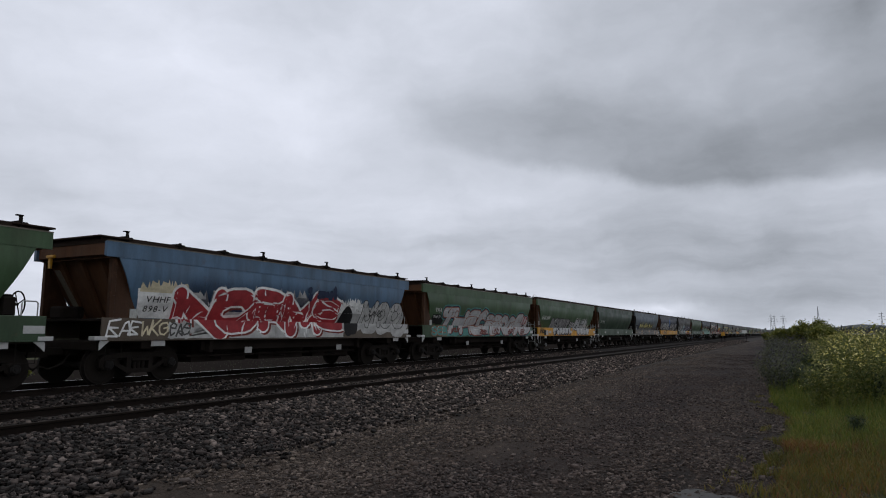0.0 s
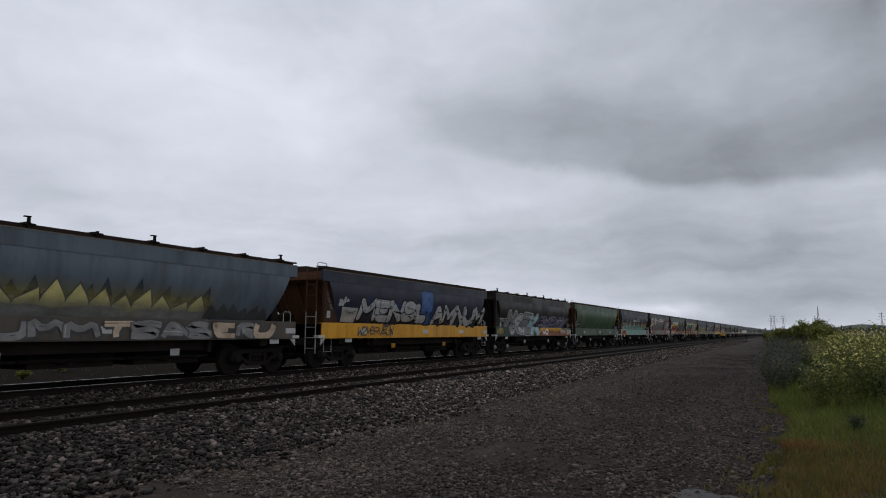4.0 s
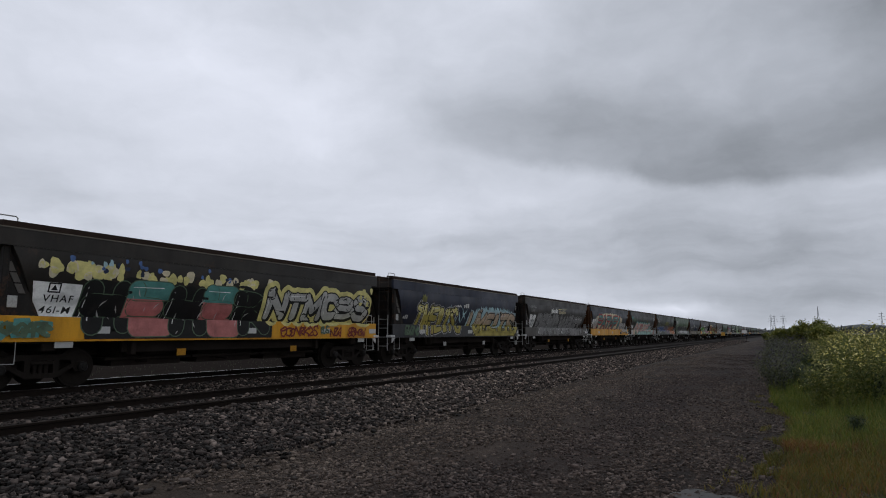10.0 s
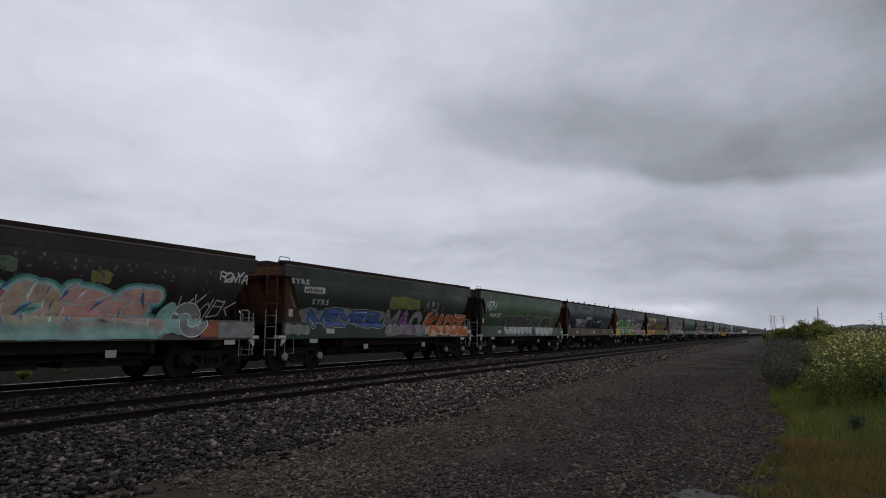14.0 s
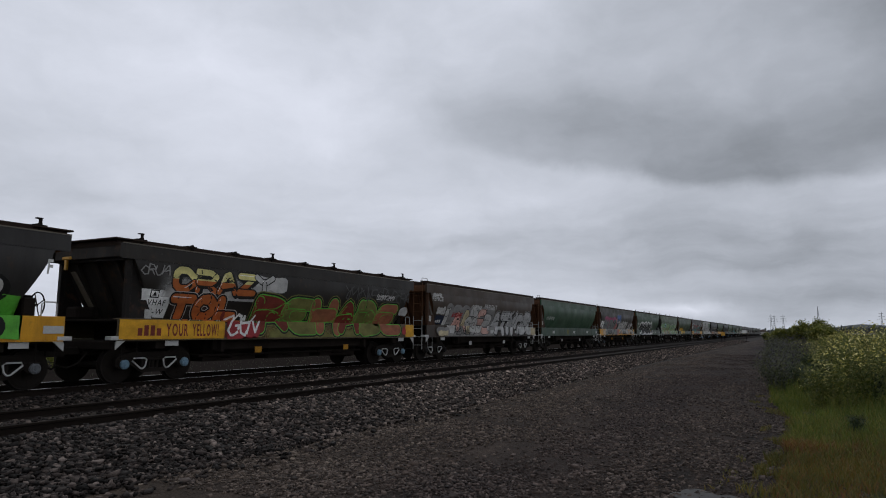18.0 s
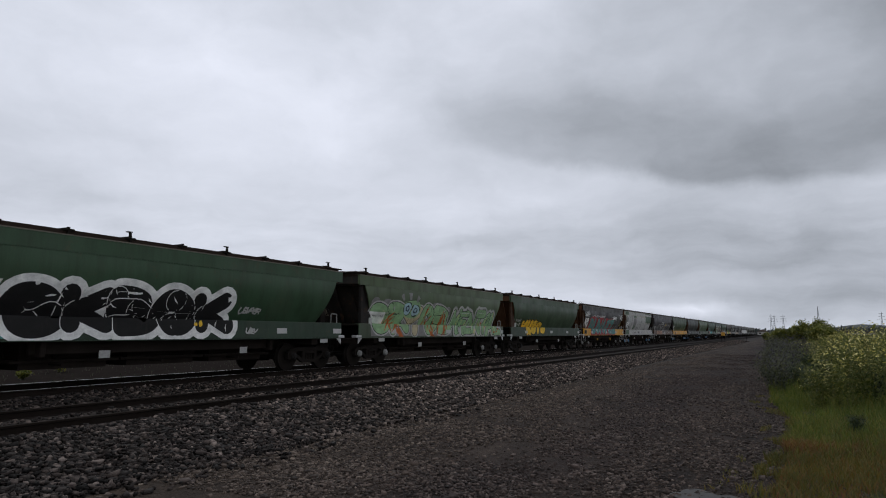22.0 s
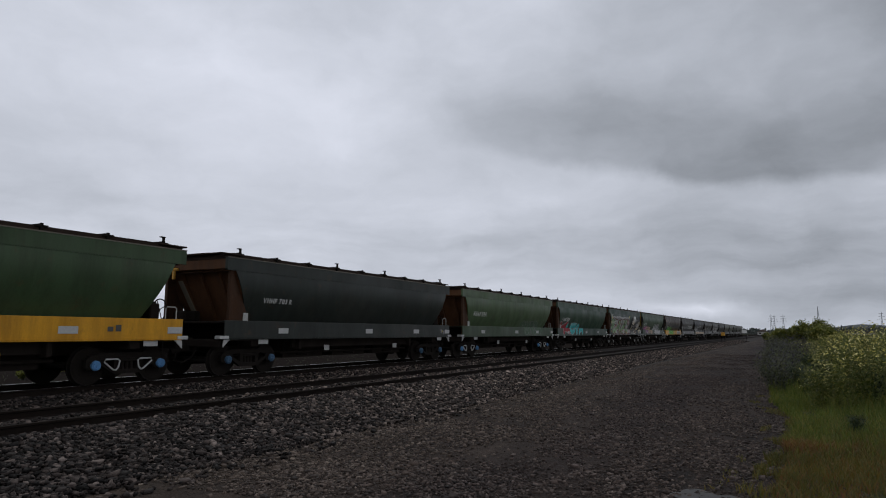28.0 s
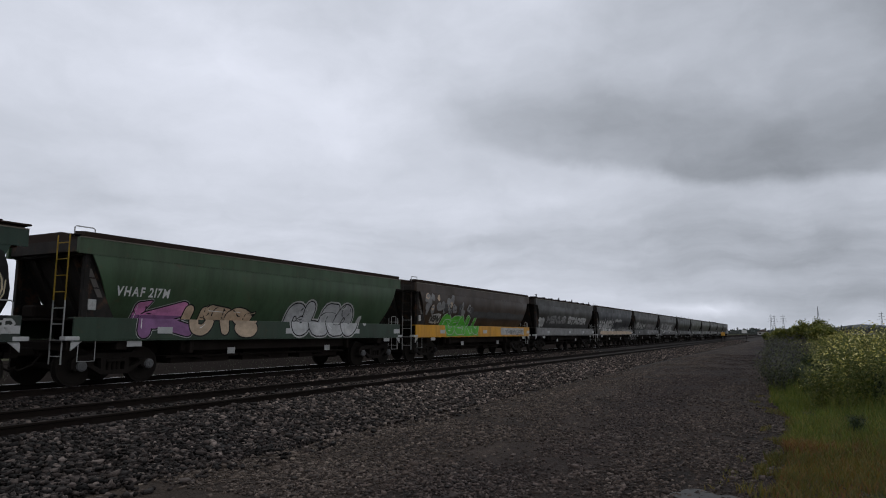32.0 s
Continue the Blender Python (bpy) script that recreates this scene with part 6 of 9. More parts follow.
class Mural:
    """Flat shapes in (u, z) that are laid on the curved wagon side, later ones over earlier ones."""
    def __init__(self, seed):
        self.r = random.Random(seed)
        self.faces, self.depth, self.splits = [], 0.004, []
        self.pieces = []

    def piece(self, name):
        """What follows is a piece of its own."""
        if not self.pieces or self.pieces[-1][1] < len(self.faces):
            self.pieces.append((name, len(self.faces)))
        else:
            self.pieces[-1] = (name, len(self.faces))

    def poly(self, pts, key):
        self.depth += 0.00012
        self.faces.append((pts, None, key, self.depth))

    def tris(self, pts, tri, key):
        self.depth += 0.00012
        self.faces.append((pts, tri, key, self.depth))

    def lift(self):
        self.depth += 0.0004

    def blob(self, u, z, ru, rz, key, wob=0.08, n=22, square=2.4, grow=0.0, ph=None):
        """A rounded, slightly wobbly spot."""
        ph = self.r.uniform(0, 6) if ph is None else ph
        pts = []
        for i in range(n):
            t = 2 * math.pi * i / n
            c, s = math.cos(t), math.sin(t)
            q = (abs(c) ** square + abs(s) ** square) ** (-1 / square) * (1 + wob * math.sin(3 * t + ph) + 0.5 * wob * math.sin(5 * t + 2 * ph))
            pts.append((u + (ru * q + grow) * c, z + (rz * q + grow) * s))
        self.poly(pts, key)

    def bar(self, p, q, w0, w1, key, grow=0.0):
        d = Vector((q[0] - p[0], q[1] - p[1]))
        if d.length < 1e-4:
            return
        d.normalize()
        s = Vector((-d.y, d.x))
        a, b = Vector(p) - d * grow, Vector(q) + d * grow
        self.poly([tuple(a + s * (w0 / 2 + grow)), tuple(a - s * (w0 / 2 + grow)), tuple(b - s * (w1 / 2 + grow)), tuple(b + s * (w1 / 2 + grow))], key)

    # --- kinds of painting
    def text(self, u0, u1, z0, z1, body, key="stencil", fat=0.03):
        chars, x = [], 0.0
        for ch in body:
            if ch == " ":
                x += 0.32
                continue
            pv, pf = glyph(ch, fat)
            lo, hi = min(p[0] for p in pv), max(p[0] for p in pv)
            chars.append((pv, pf, x - lo))
            x += hi - lo + 0.14
        top = 0.72
        for pv, pf, ox in chars:
            self.piece("character")
            self.tris([(u0 + (px + ox) / x * (u1 - u0), z0 + py / top * (z1 - z0)) for px, py in pv], pf, key)

    def panel(self, u0, u1, z0, z1, lines, key="white", ink="black", logo=True):
        lean = 0.10
        self.piece("panel")
        self.poly([(u0 + lean, z0), (u1, z0 - 0.01), (u1 + 0.02, z1), (u0 - lean * 0.6, z1 + 0.02)], key)
        h = z1 - z0
        zz = z0 + h * (0.62 if logo else 0.56)
        if logo:
            c, q = u0 + 0.42 * (u1 - u0), 0.15 * h
            self.bar((c - q * 1.3, z0 + 0.86 * h), (c + q * 1.3, z0 + 0.86 * h), q * 2, q * 2, ink)
            self.bar((c - q, z0 + 0.86 * h), (c + q, z0 + 0.86 * h), q * 1.4, q * 1.4, key)
            self.poly([(c - q * 0.7, z0 + 0.86 * h - q * 0.5), (c + q * 0.7, z0 + 0.86 * h - q * 0.5), (c, z0 + 0.86 * h + q * 0.6)], ink)
            zz = z0 + 0.44 * h
        for i, s in enumerate(lines):
            self.text(u0 + 0.16 * (u1 - u0) + 0.06, u1 - 0.08 * (u1 - u0), zz - 0.34 * h * i, zz - 0.34 * h * i + 0.22 * h, s, ink, 0.008)

    def stroke(self, pts, w0, w1, key, grow=0.0, shift=(0, 0)):
        """One broad stroke of a spray letter along a bent line."""
        k = len(pts)
        P = [Vector(p) + Vector(shift) for p in pts]
        P[0] = P[0] - (P[1] - P[0]).normalized() * grow
        P[-1] = P[-1] + (P[-1] - P[-2]).normalized() * grow
        left, right = [], []
        for i, p in enumerate(P):
            d0 = (p - P[i - 1]).normalized() if i else (P[1] - p).normalized()
            d1 = (P[i + 1] - p).normalized() if i < k - 1 else d0
            m = d0 + d1
            m = m.normalized() if m.length > 0.2 else d0
            h = ((w0 + (w1 - w0) * i / (k - 1)) / 2 + grow) / max(0.6, m.dot(d0))
            s = Vector((-m.y, m.x)) * h
            left.append(p + s); right.append(p - s)
        self.depth += 0.00012
        q = [tuple(v) for v in left + right]
        self.faces.append((q, [(i, i + 1, k + i + 1, k + i) for i in range(k - 1)], key, self.depth))

    FORMS = [[[(0.1, 1), (0.08, 0.3), (0.25, 0.04), (0.7, 0.03), (0.9, 0.3), (0.92, 1)]],
             [[(0.92, 0.85), (0.6, 1), (0.15, 0.9), (0.1, 0.65), (0.5, 0.5), (0.9, 0.38), (0.85, 0.08), (0.4, 0.0), (0.05, 0.12)]],
             [[(0.14, 0), (0.16, 1)], [(0.98, 1), (0.55, 0.62), (0.28, 0.5), (0.6, 0.36), (1.0, 0)]],
             [[(0.98, 0.95), (0.3, 0.97), (0.12, 0.8), (0.12, 0.2), (0.3, 0.03), (0.98, 0.05)], [(0.2, 0.5), (0.8, 0.53)]],
             [[(0.0, 0), (0.3, 0.75), (0.5, 1), (0.68, 0.75), (0.98, 0)], [(0.2, 0.32), (0.8, 0.36)]],
             [[(0.14, 0), (0.12, 0.97), (0.6, 1), (0.92, 0.8), (0.75, 0.55), (0.3, 0.48)], [(0.45, 0.5), (0.7, 0.2), (1.02, 0.0)]],
             [[(0.1, 0), (0.1, 1), (0.5, 0.5), (0.88, 0.0), (0.92, 1)]],
             [[(0.0, 0.92), (0.98, 0.98)], [(0.5, 0.95), (0.48, 0.4), (0.55, 0.0)]],
             [[(0.9, 0.8), (0.5, 1), (0.12, 0.75), (0.12, 0.25), (0.5, 0.0), (0.9, 0.22)]],
             [[(0.05, 0), (0.14, 1), (0.5, 0.42), (0.88, 1), (0.97, 0)]],
             [[(0.5, 1), (0.14, 0.8), (0.12, 0.22), (0.5, 0.0), (0.88, 0.22), (0.88, 0.78), (0.5, 1)]]]

    def letter_form(self, a, w, lo, h, fill, line, hi_key, edge, bold, round_end, slab=None):
        """One letter-like figure with its edge, its block shadow and a highlight."""
        r = self.r
        form = r.choice(self.FORMS)
        lean = r.uniform(-0.14, 0.14)
        strokes = []
        for st in form:
            pts = []
            for x, y in st:
                x, y = x + r.uniform(-0.09, 0.09), y + r.uniform(-0.06, 0.06)
                pts.append((a + w * (0.1 + 0.8 * x + lean * (y - 0.5)), lo + h * (0.1 + 0.8 * y)))
            # ease the corners
            fine = [pts[0]]
            for i in range(1, len(pts) - 1):
                p, q, s = Vector(pts[i - 1]), Vector(pts[i]), Vector(pts[i + 1])
                fine += [tuple(p * 0.25 + q * 0.75), tuple((p + 6 * q + s) / 8), tuple(q * 0.75 + s * 0.25)]
            fine.append(pts[-1])
            w0 = bold * min(w, 1.2 * h) * r.uniform(0.85, 1.1)
            strokes.append((fine, w0, w0 * r.uniform(0.75, 1.2)))
        if not round_end and r.random() < 0.55:
            p = strokes[0][0][r.choice((0, -1))]
            strokes.append(([p, (p[0] + r.uniform(-0.25, 0.3) * w, p[1] + (0.22 if p[1] > lo + h / 2 else -0.05) * h)], bold * w * 0.8, 0.02))
        for fine, w0, w1 in strokes:
            self.stroke(fine, w0, w1, slab or line, edge, (0.045, -0.035))
        for fine, w0, w1 in strokes:
            self.stroke(fine, w0, w1, line, edge)
        for fine, w0, w1 in strokes:
            self.stroke(fine, w0, w1, fill)
        for fine, w0, w1 in strokes[:2]:
            k = len(fine)
            i0 = r.randint(0, max(0, k - 3))
            seg = fine[i0:i0 + 3]
            if len(seg) > 1:
                self.stroke(seg, 0.02, 0.012, hi_key if r.random() < 0.6 else line, 0, (-0.22 * w0, 0.12 * w0))

    # strokes of the letters on a grid of ten by ten: column and row, digit by digit
    STROKES = {"A": "00 38 59 90|23 74", "B": "00 09|09 59 87 65 05|65 93 81 50 00", "C": "96 69 29 07 02 20 60 93", "D": "00 09|09 59 96 93 50 00", "E": "99 09 00 90|05 75",
               "F": "99 09 00|05 75", "G": "97 69 29 07 02 20 60 92|92 95 55", "H": "00 09|90 99|05 95", "I": "40 49", "J": "99 92 60 20 02", "K": "00 09|99 24 90", "L": "09 00 90",
               "M": "00 09 43 99 90", "N": "00 09 90 99", "O": "40 20 03 06 29 49|49 69 96 93 60 40", "P": "00 09|09 69 97 85 64 04", "Q": "40 20 03 06 29 49|49 69 96 93 60 40|63 90",
               "R": "00 09|09 69 97 85 64 04|54 90", "S": "97 69 29 07 25 64 92 70 20 02", "T": "09 99|49 40", "U": "09 03 20 60 93 99", "V": "09 40 99", "W": "09 20 46 70 99",
               "X": "00 99|09 90", "Y": "09 45 99|45 40", "Z": "09 99 00 90", "2": "07 29 69 96 00 90", "e": "05 85|85 78 39 06 03 30 60 82", "d": "79 70|70 30 02 05 37 75", "i": "40 46"}

    def rounded(self, pts, w0, w1, key, grow=0.0, shift=(0, 0)):
        """A stroke with round ends."""
        k = len(pts)
        P = [Vector(p) + Vector(shift) for p in pts]
        left, right, half = [], [], []
        for i, p in enumerate(P):
            d0 = (p - P[i - 1]).normalized() if i else (P[1] - p).normalized()
            d1 = (P[i + 1] - p).normalized() if i < k - 1 else d0
            m = d0 + d1
            m = m.normalized() if m.length > 0.2 else d0
            h = ((w0 + (w1 - w0) * i / (k - 1)) / 2 + grow)
            half.append((h, m))
            sd = Vector((-m.y, m.x)) * (h / max(0.75, m.dot(d0)))
            left.append(p + sd); right.append(p - sd)
        q = [tuple(v) for v in left + right]
        f = [(i, i + 1, k + i + 1, k + i) for i in range(k - 1)]
        for i, sg in ((0, -1), (k - 1, 1)):
            h, m = half[i]
            side = Vector((-m.y, m.x))
            o = len(q)
            q += [tuple(P[i] + h * (math.cos(t) * side + sg * math.sin(t) * m)) for t in (math.pi * j / 7 for j in range(8))]
            f.append(tuple(range(o, o + 8)))
        self.depth += 0.00005
        self.faces.append((q, f, key, self.depth))

    def letters(self, u0, u1, z0, z1, body, fill, line, halo=None, halo_w=0.13, slab=None, bold=0.36, edge=0.04, over=1.14, soft=True, jig=0.05, top=None, split=None,
                flare=0.0, rim=None, lean=0.0, inks=None, glint="white", swell=0.0):
        """A sprayed word: fat strokes with an edge, a block shadow, a halo and glints, letter over letter."""
        r = self.r
        if top:
            self.splits.append((split, fill, top))
        cell, H = (u1 - u0) / len(body), z1 - z0
        bold, over = 0.20 + 0.32 * bold, 1 + 0.4 * (over - 1)
        spots = []
        for i, ch in enumerate(body):
            w = cell * over * r.uniform(0.95, 1.05)
            a = u0 + cell * (i + 0.5) - w / 2
            lo, hi = z0 + jig * H * r.random() + swell * H * abs(i / max(1, len(body) - 1) - 0.5), z1 - jig * H * r.random() - swell * H * abs(i / max(1, len(body) - 1) - 0.5)
            b = bold * min(w, 0.8 * (hi - lo)) * {"I": 1.6, "M": 0.8, "W": 0.8, "N": 0.88, "E": 0.9, "B": 0.9, "S": 0.86, "G": 0.86, "R": 0.9, "L": 1.15, "e": 0.8, "K": 0.88, "A": 0.85, "U": 0.92, "X": 0.9}.get(ch, 1)
            tilt = lean + r.uniform(-jig, jig)
            st = []
            for run in self.STROKES[ch].split("|"):
                pts = [(int(p[0]) / 9 + r.uniform(-jig, jig) * 0.7, int(p[1]) / 9 + r.uniform(-jig, jig) * 0.5) for p in run.split()]
                pts = [(a + b / 2 + (w - b) * x + tilt * (y - 0.5) * (hi - lo), lo + b / 2 + (hi - lo - b) * y) for x, y in pts]
                # a sharp turn starts a new stroke
                runs, hold = [], [pts[0]]
                for j in range(1, len(pts) - 1):
                    hold.append(pts[j])
                    d0, d1 = Vector(pts[j]) - Vector(pts[j - 1]), Vector(pts[j + 1]) - Vector(pts[j])
                    if d0.length > 1e-4 and d1.length > 1e-4 and d0.angle(d1) > (1.75 if soft else 1.3):
                        runs.append(hold)
                        hold = [pts[j]]
                runs.append(hold + [pts[-1]])
                for pts in runs:
                    for _ in range(2 if soft else 1):
                        if len(pts) > 2:
                            cut = 0.25 if soft else 0.14
                            eased = [pts[0]]
                            for p, q in zip(pts, pts[1:]):
                                eased += [(p[0] + cut * (q[0] - p[0]), p[1] + cut * (q[1] - p[1])), (q[0] + cut * (p[0] - q[0]), q[1] + cut * (p[1] - q[1]))]
                            pts = eased + [pts[-1]]
                    b0, b1 = b * r.uniform(0.93, 1.07), b * r.uniform(0.93, 1.07)
                    if flare:
                        b1 *= 1 + 0.6 * flare * r.uniform(-0.5, 1)
                        b0 *= 1 + 0.6 * flare * r.uniform(-0.5, 1)
                    st.append((pts, b0, b1))
            if flare > 0.3:
                p = st[0][0][0 if r.random() < 0.5 else -1]
                up = 1 if p[1] > (lo + hi) / 2 else -0.4
                st.append(([p, (p[0] + r.uniform(-0.35, 0.35) * w, p[1] + up * 0.2 * (hi - lo))], b * 0.9, 0.03))
            spots.append((i, st, b))
        draw = self.rounded
        for key, grow, shift in ((halo, edge + halo_w, (0, 0)), (rim, edge + 0.05, (0, 0)), (slab, edge, (0.07, -0.05))):
            if key:
                self.piece("halo" if key == halo else "block_shadow")
                for i, st, b in spots:
                    for pts, b0, b1 in st:
                        self.rounded(pts, b0, b1, key, grow, shift)
                self.lift()
        for i, st, b in spots:
            self.piece("letter")
            ink = inks[i % len(inks)] if inks else fill
            for pts, b0, b1 in st:
                draw(pts, b0, b1, line, edge)
            for pts, b0, b1 in st:
                draw(pts, b0, b1, ink)
            if glint:
                pts, b0, b1 = st[0]
                j = r.randint(0, max(0, len(pts) - 4))
                if len(pts[j:j + 4]) > 1:
                    self.rounded(pts[j:j + 4], 0.022, 0.012, glint, 0, (-0.26 * b, 0.16 * b))

    def tongue(self, u, z0, w, h, key, sway=0.2):
        """One curling flame."""
        self.piece("flame")
        k = 9
        left = [(u - w * (1 - (i / k) ** 1.4) * (1 - 0.25 * math.sin(math.pi * i / k)) + sway * h * (i / k) ** 2, z0 + h * i / k) for i in range(k + 1)]
        right = [(u + w * (1 - (i / k) ** 0.8) + sway * h * (i / k) ** 2, z0 + h * i / k) for i in range(k)]
        self.poly(left + right[::-1], key)

    def shards(self, u0, u1, z0, z1, n, key, size=0.2):
        """Dark splinters in every direction."""
        self.piece("fleck_pattern")
        r = self.r
        for i in range(n):
            c, z, t, q = r.uniform(u0, u1), r.uniform(z0, z1), r.uniform(0.6, 2.5), size * r.uniform(0.5, 1.4)
            d = Vector((math.cos(t), math.sin(t)))
            nrm = Vector((-d.y, d.x)) * q * 0.16
            p = Vector((c, z))
            self.poly([tuple(p - d * q * 0.5), tuple(p + nrm), tuple(p + d * q * 0.5)], key)

    def ragged(self, u0, u1, z0, z1, key, step_w=0.28, rag=0.12):
        """A ground whose upper rim is torn into uneven teeth."""
        self.piece("sprayed_ground")
        r = self.r
        pts, u = [(u1, z0), (u0, z0)], u0
        while u < u1:
            bow = 1 - 0.28 * abs(2 * (u - u0) / (u1 - u0) - 1) ** 3
            pts.append((u, z0 + (z1 - z0) * bow - rag * r.random()))
            pts.append((u + 0.03, z0 + (z1 - z0) * bow + 0.3 * rag * r.random()))
            u += step_w * r.uniform(0.5, 1.4)
        pts.append((u1, z0 + 0.7 * (z1 - z0)))
        self.poly(pts, key)

    def wash(self, u0, u1, z0, z1, key, n=3):
        """Uneven rubbed paint in overlapping rounded strokes."""
        self.piece("patch")
        r = self.r
        for i in range(n):
            w = (u1 - u0) / n
            self.blob(u0 + w * (i + 0.5), (z0 + z1) / 2 + r.uniform(-0.05, 0.05) * (z1 - z0), w * 0.62, (z1 - z0) * r.uniform(0.42, 0.52), key, 0.1, 20, 3.2)

    def wordmark(self, u0, u1, z0, z1, n, key, hole="navy"):
        """A worn row of block shapes in a company's colours."""
        self.piece("emblem_mark")
        r = self.r
        cell, H = (u1 - u0) / n, z1 - z0
        for i in range(n):
            a, w = u0 + cell * i, cell * 0.84
            tall = 1.0 if (i * 5) % 4 == 1 else 0.72
            low = -0.2 if i == 0 else 0.0
            self.poly([(a, z0 + low * H), (a + w * 0.4 if low else a + w, z0 + low * H), (a + w, z0 + 0.05 * H), (a + w, z0 + 0.72 * H), (a + w * 0.55, z0 + tall * H), (a, z0 + tall * H)], key)
            if i % 3 != 2:
                self.poly([(a + 0.42 * w, z0 + 0.16 * H), (a + 0.6 * w, z0 + 0.16 * H), (a + 0.6 * w, z0 + 0.54 * H), (a + 0.42 * w, z0 + 0.54 * H)], hole)

    def wild(self, u0, u1, z0, z1, n, fill, line, accent=None, glint="white", spike=0.25, edge=0.035):
        """Interlocking letter-like forms that spell nothing."""
        r = self.r
        cell = (u1 - u0) / n
        H = z1 - z0
        for i in range(n):
            self.piece("letter")
            k = accent if accent and r.random() < 0.35 else fill
            lo, hi = z0 + r.uniform(0, 0.06) * H, z1 - r.uniform(0, 0.12) * H
            self.letter_form(u0 + cell * (i - 0.14), cell * 1.28, lo, hi - lo, k, line, glint, max(edge, 0.028), 0.33, spike < 0.15)

    def cloud(self, u0, u1, z0, z1, key, bump_w=0.55, rag=0.12):
        """A scalloped ground for lettering, its rim in uneven round puffs."""
        r = self.r
        self.piece("sprayed_ground")
        base = z1 - 0.3 * min(bump_w, z1 - z0)
        pts, u = [(u1, z0), (u0, z0)], u0
        pts.append((u0 - 0.04, (z0 + base) / 2))
        while u < u1 - 0.05:
            w = min(bump_w * r.uniform(0.5, 1.3), u1 - u)
            h = (z1 - base) * r.uniform(0.6, 1.25)
            lo = base + r.uniform(-0.2, 0.1) * (z1 - base)
            pts += [(u + w * 0.5 * (1 - math.cos(math.pi * i / 9)), lo + h * math.sin(math.pi * i / 9) ** 0.75) for i in range(0 if u == u0 else 1, 10)]
            u += w
        pts.append((u1 + 0.03, (z0 + base) / 2))
        self.poly(pts, key)

    def fade(self, u0, u1, z0, z1, key, down=False):
        """A band of sprayed colour that thins out towards its upper (or lower) rim."""
        self.piece("sprayed_fade")
        k = 12
        lo = [(u0 + (u1 - u0) * i / k, z0) for i in range(k + 1)]
        hi = [(u, z1) for u, z in lo]
        self.depth += 0.0002
        self.faces.append((lo + hi, [(i, i + 1, k + 2 + i, k + 1 + i) for i in range(k)], ("fade", key, u0 - HALF, u1 - HALF, z1 if down else z0, z0 if down else z1), self.depth))

    def mist(self, u0, u1, z0, z1, n, keys, size=0.06):
        """Overspray: flecks that thin out towards the upper and lower rim."""
        self.piece("overspray")
        deep = self.depth
        for i in range(n):
            self.depth = deep + 0.00002 * i
            t = self.r.triangular(0, 1, 0.3)
            s = size * self.r.uniform(0.5, 1.6)
            self.blob(self.r.uniform(u0, u1), z0 + (z1 - z0) * t, s * 1.8, s * 0.8, self.r.choice(keys), 0.15, 9, 2.0)

    def patch(self, u0, u1, z0, z1, key, rag=0.03):
        """A rolled-on or scraped patch with uneven edges."""
        self.piece("patch")
        r = self.r
        n = 7
        j = lambda: r.uniform(-rag, rag)
        pts = [(u0 + (u1 - u0) * i / n, z0 + j()) for i in range(n)] + [(u1 + j(), z0 + (z1 - z0) * i / 4) for i in range(4)]
        pts += [(u1 - (u1 - u0) * i / n, z1 + j()) for i in range(n)] + [(u0 + j(), z1 - (z1 - z0) * i / 4) for i in range(4)]
        self.poly(pts, key)

    def flames(self, u0, u1, z0, z1, n, key, line=None):
        self.piece("flame_pattern")
        r = self.r
        cell = (u1 - u0) / n
        for lay, grow, k in ((0, 0.03, line), (1, 0.0, key)):
            r2 = random.Random(n * 7 + int(u0 * 10))
            if k is None:
                continue
            for i in range(n):
                c, w, h = u0 + cell * (i + 0.5), cell * 0.62, z0 + (z1 - z0) * r2.uniform(0.55, 1.0)
                tip = c + r2.uniform(-0.2, 0.35) * cell
                self.poly([(c - w - grow, z0), (c + w + grow, z0), (c + w * 0.7 + grow, z0 + 0.5 * (h - z0)), (tip, h + grow * 2), (c - w * 0.75 - grow, z0 + 0.55 * (h - z0))], k)
            self.lift()

    def scrawl(self, u0, u1, z0, z1, n, key, w=0.028):
        """A quick spray-can tag: thin slanting letters that run into each other and spell nothing."""
        self.piece("tag")
        r = self.r
        k = max(2, min(n, round((u1 - u0) / (0.62 * (z1 - z0)))))
        cell, H = (u1 - u0) / k, z1 - z0
        last = None
        for i in range(k):
            ch = r.choice("AEGKMNRSUVWYZ2ed")
            lo, hi = z0 + H * r.uniform(0, 0.22), z1 - H * r.uniform(0, 0.22)
            tilt, wide = r.uniform(0.1, 0.4), cell * r.uniform(0.9, 1.35)
            for run in self.STROKES[ch].split("|"):
                pts = [(u0 + cell * i + wide * (int(p[0]) / 9 + r.uniform(-0.12, 0.12)) + tilt * (int(p[1]) / 9 - 0.5) * (hi - lo), lo + (hi - lo) * (int(p[1]) / 9 + r.uniform(-0.1, 0.1))) for p in run.split()]
                if last and r.random() < 0.35:
                    pts.insert(0, last)
                for p, q in zip(pts, pts[1:]):
                    self.bar(p, q, w * r.uniform(0.8, 1.2), w * r.uniform(0.7, 1.1), key, w * 0.3)
                last = pts[-1]

    def ridges(self, u, z, ru, rz, n, key, w=0.03, turn=0.0):
        """Nested arcs, like wrinkles."""
        self.piece("fleck_pattern")
        for i in range(n):
            q = 1 - 0.85 * i / n
            t0 = turn + self.r.uniform(-0.3, 0.3)
            self.rounded([(u + ru * q * math.cos(t0 + 0.28 * j), z + rz * q * math.sin(t0 + 0.28 * j) + 0.02 * math.sin(3 * j)) for j in range(8)], w, w * 0.5, key)

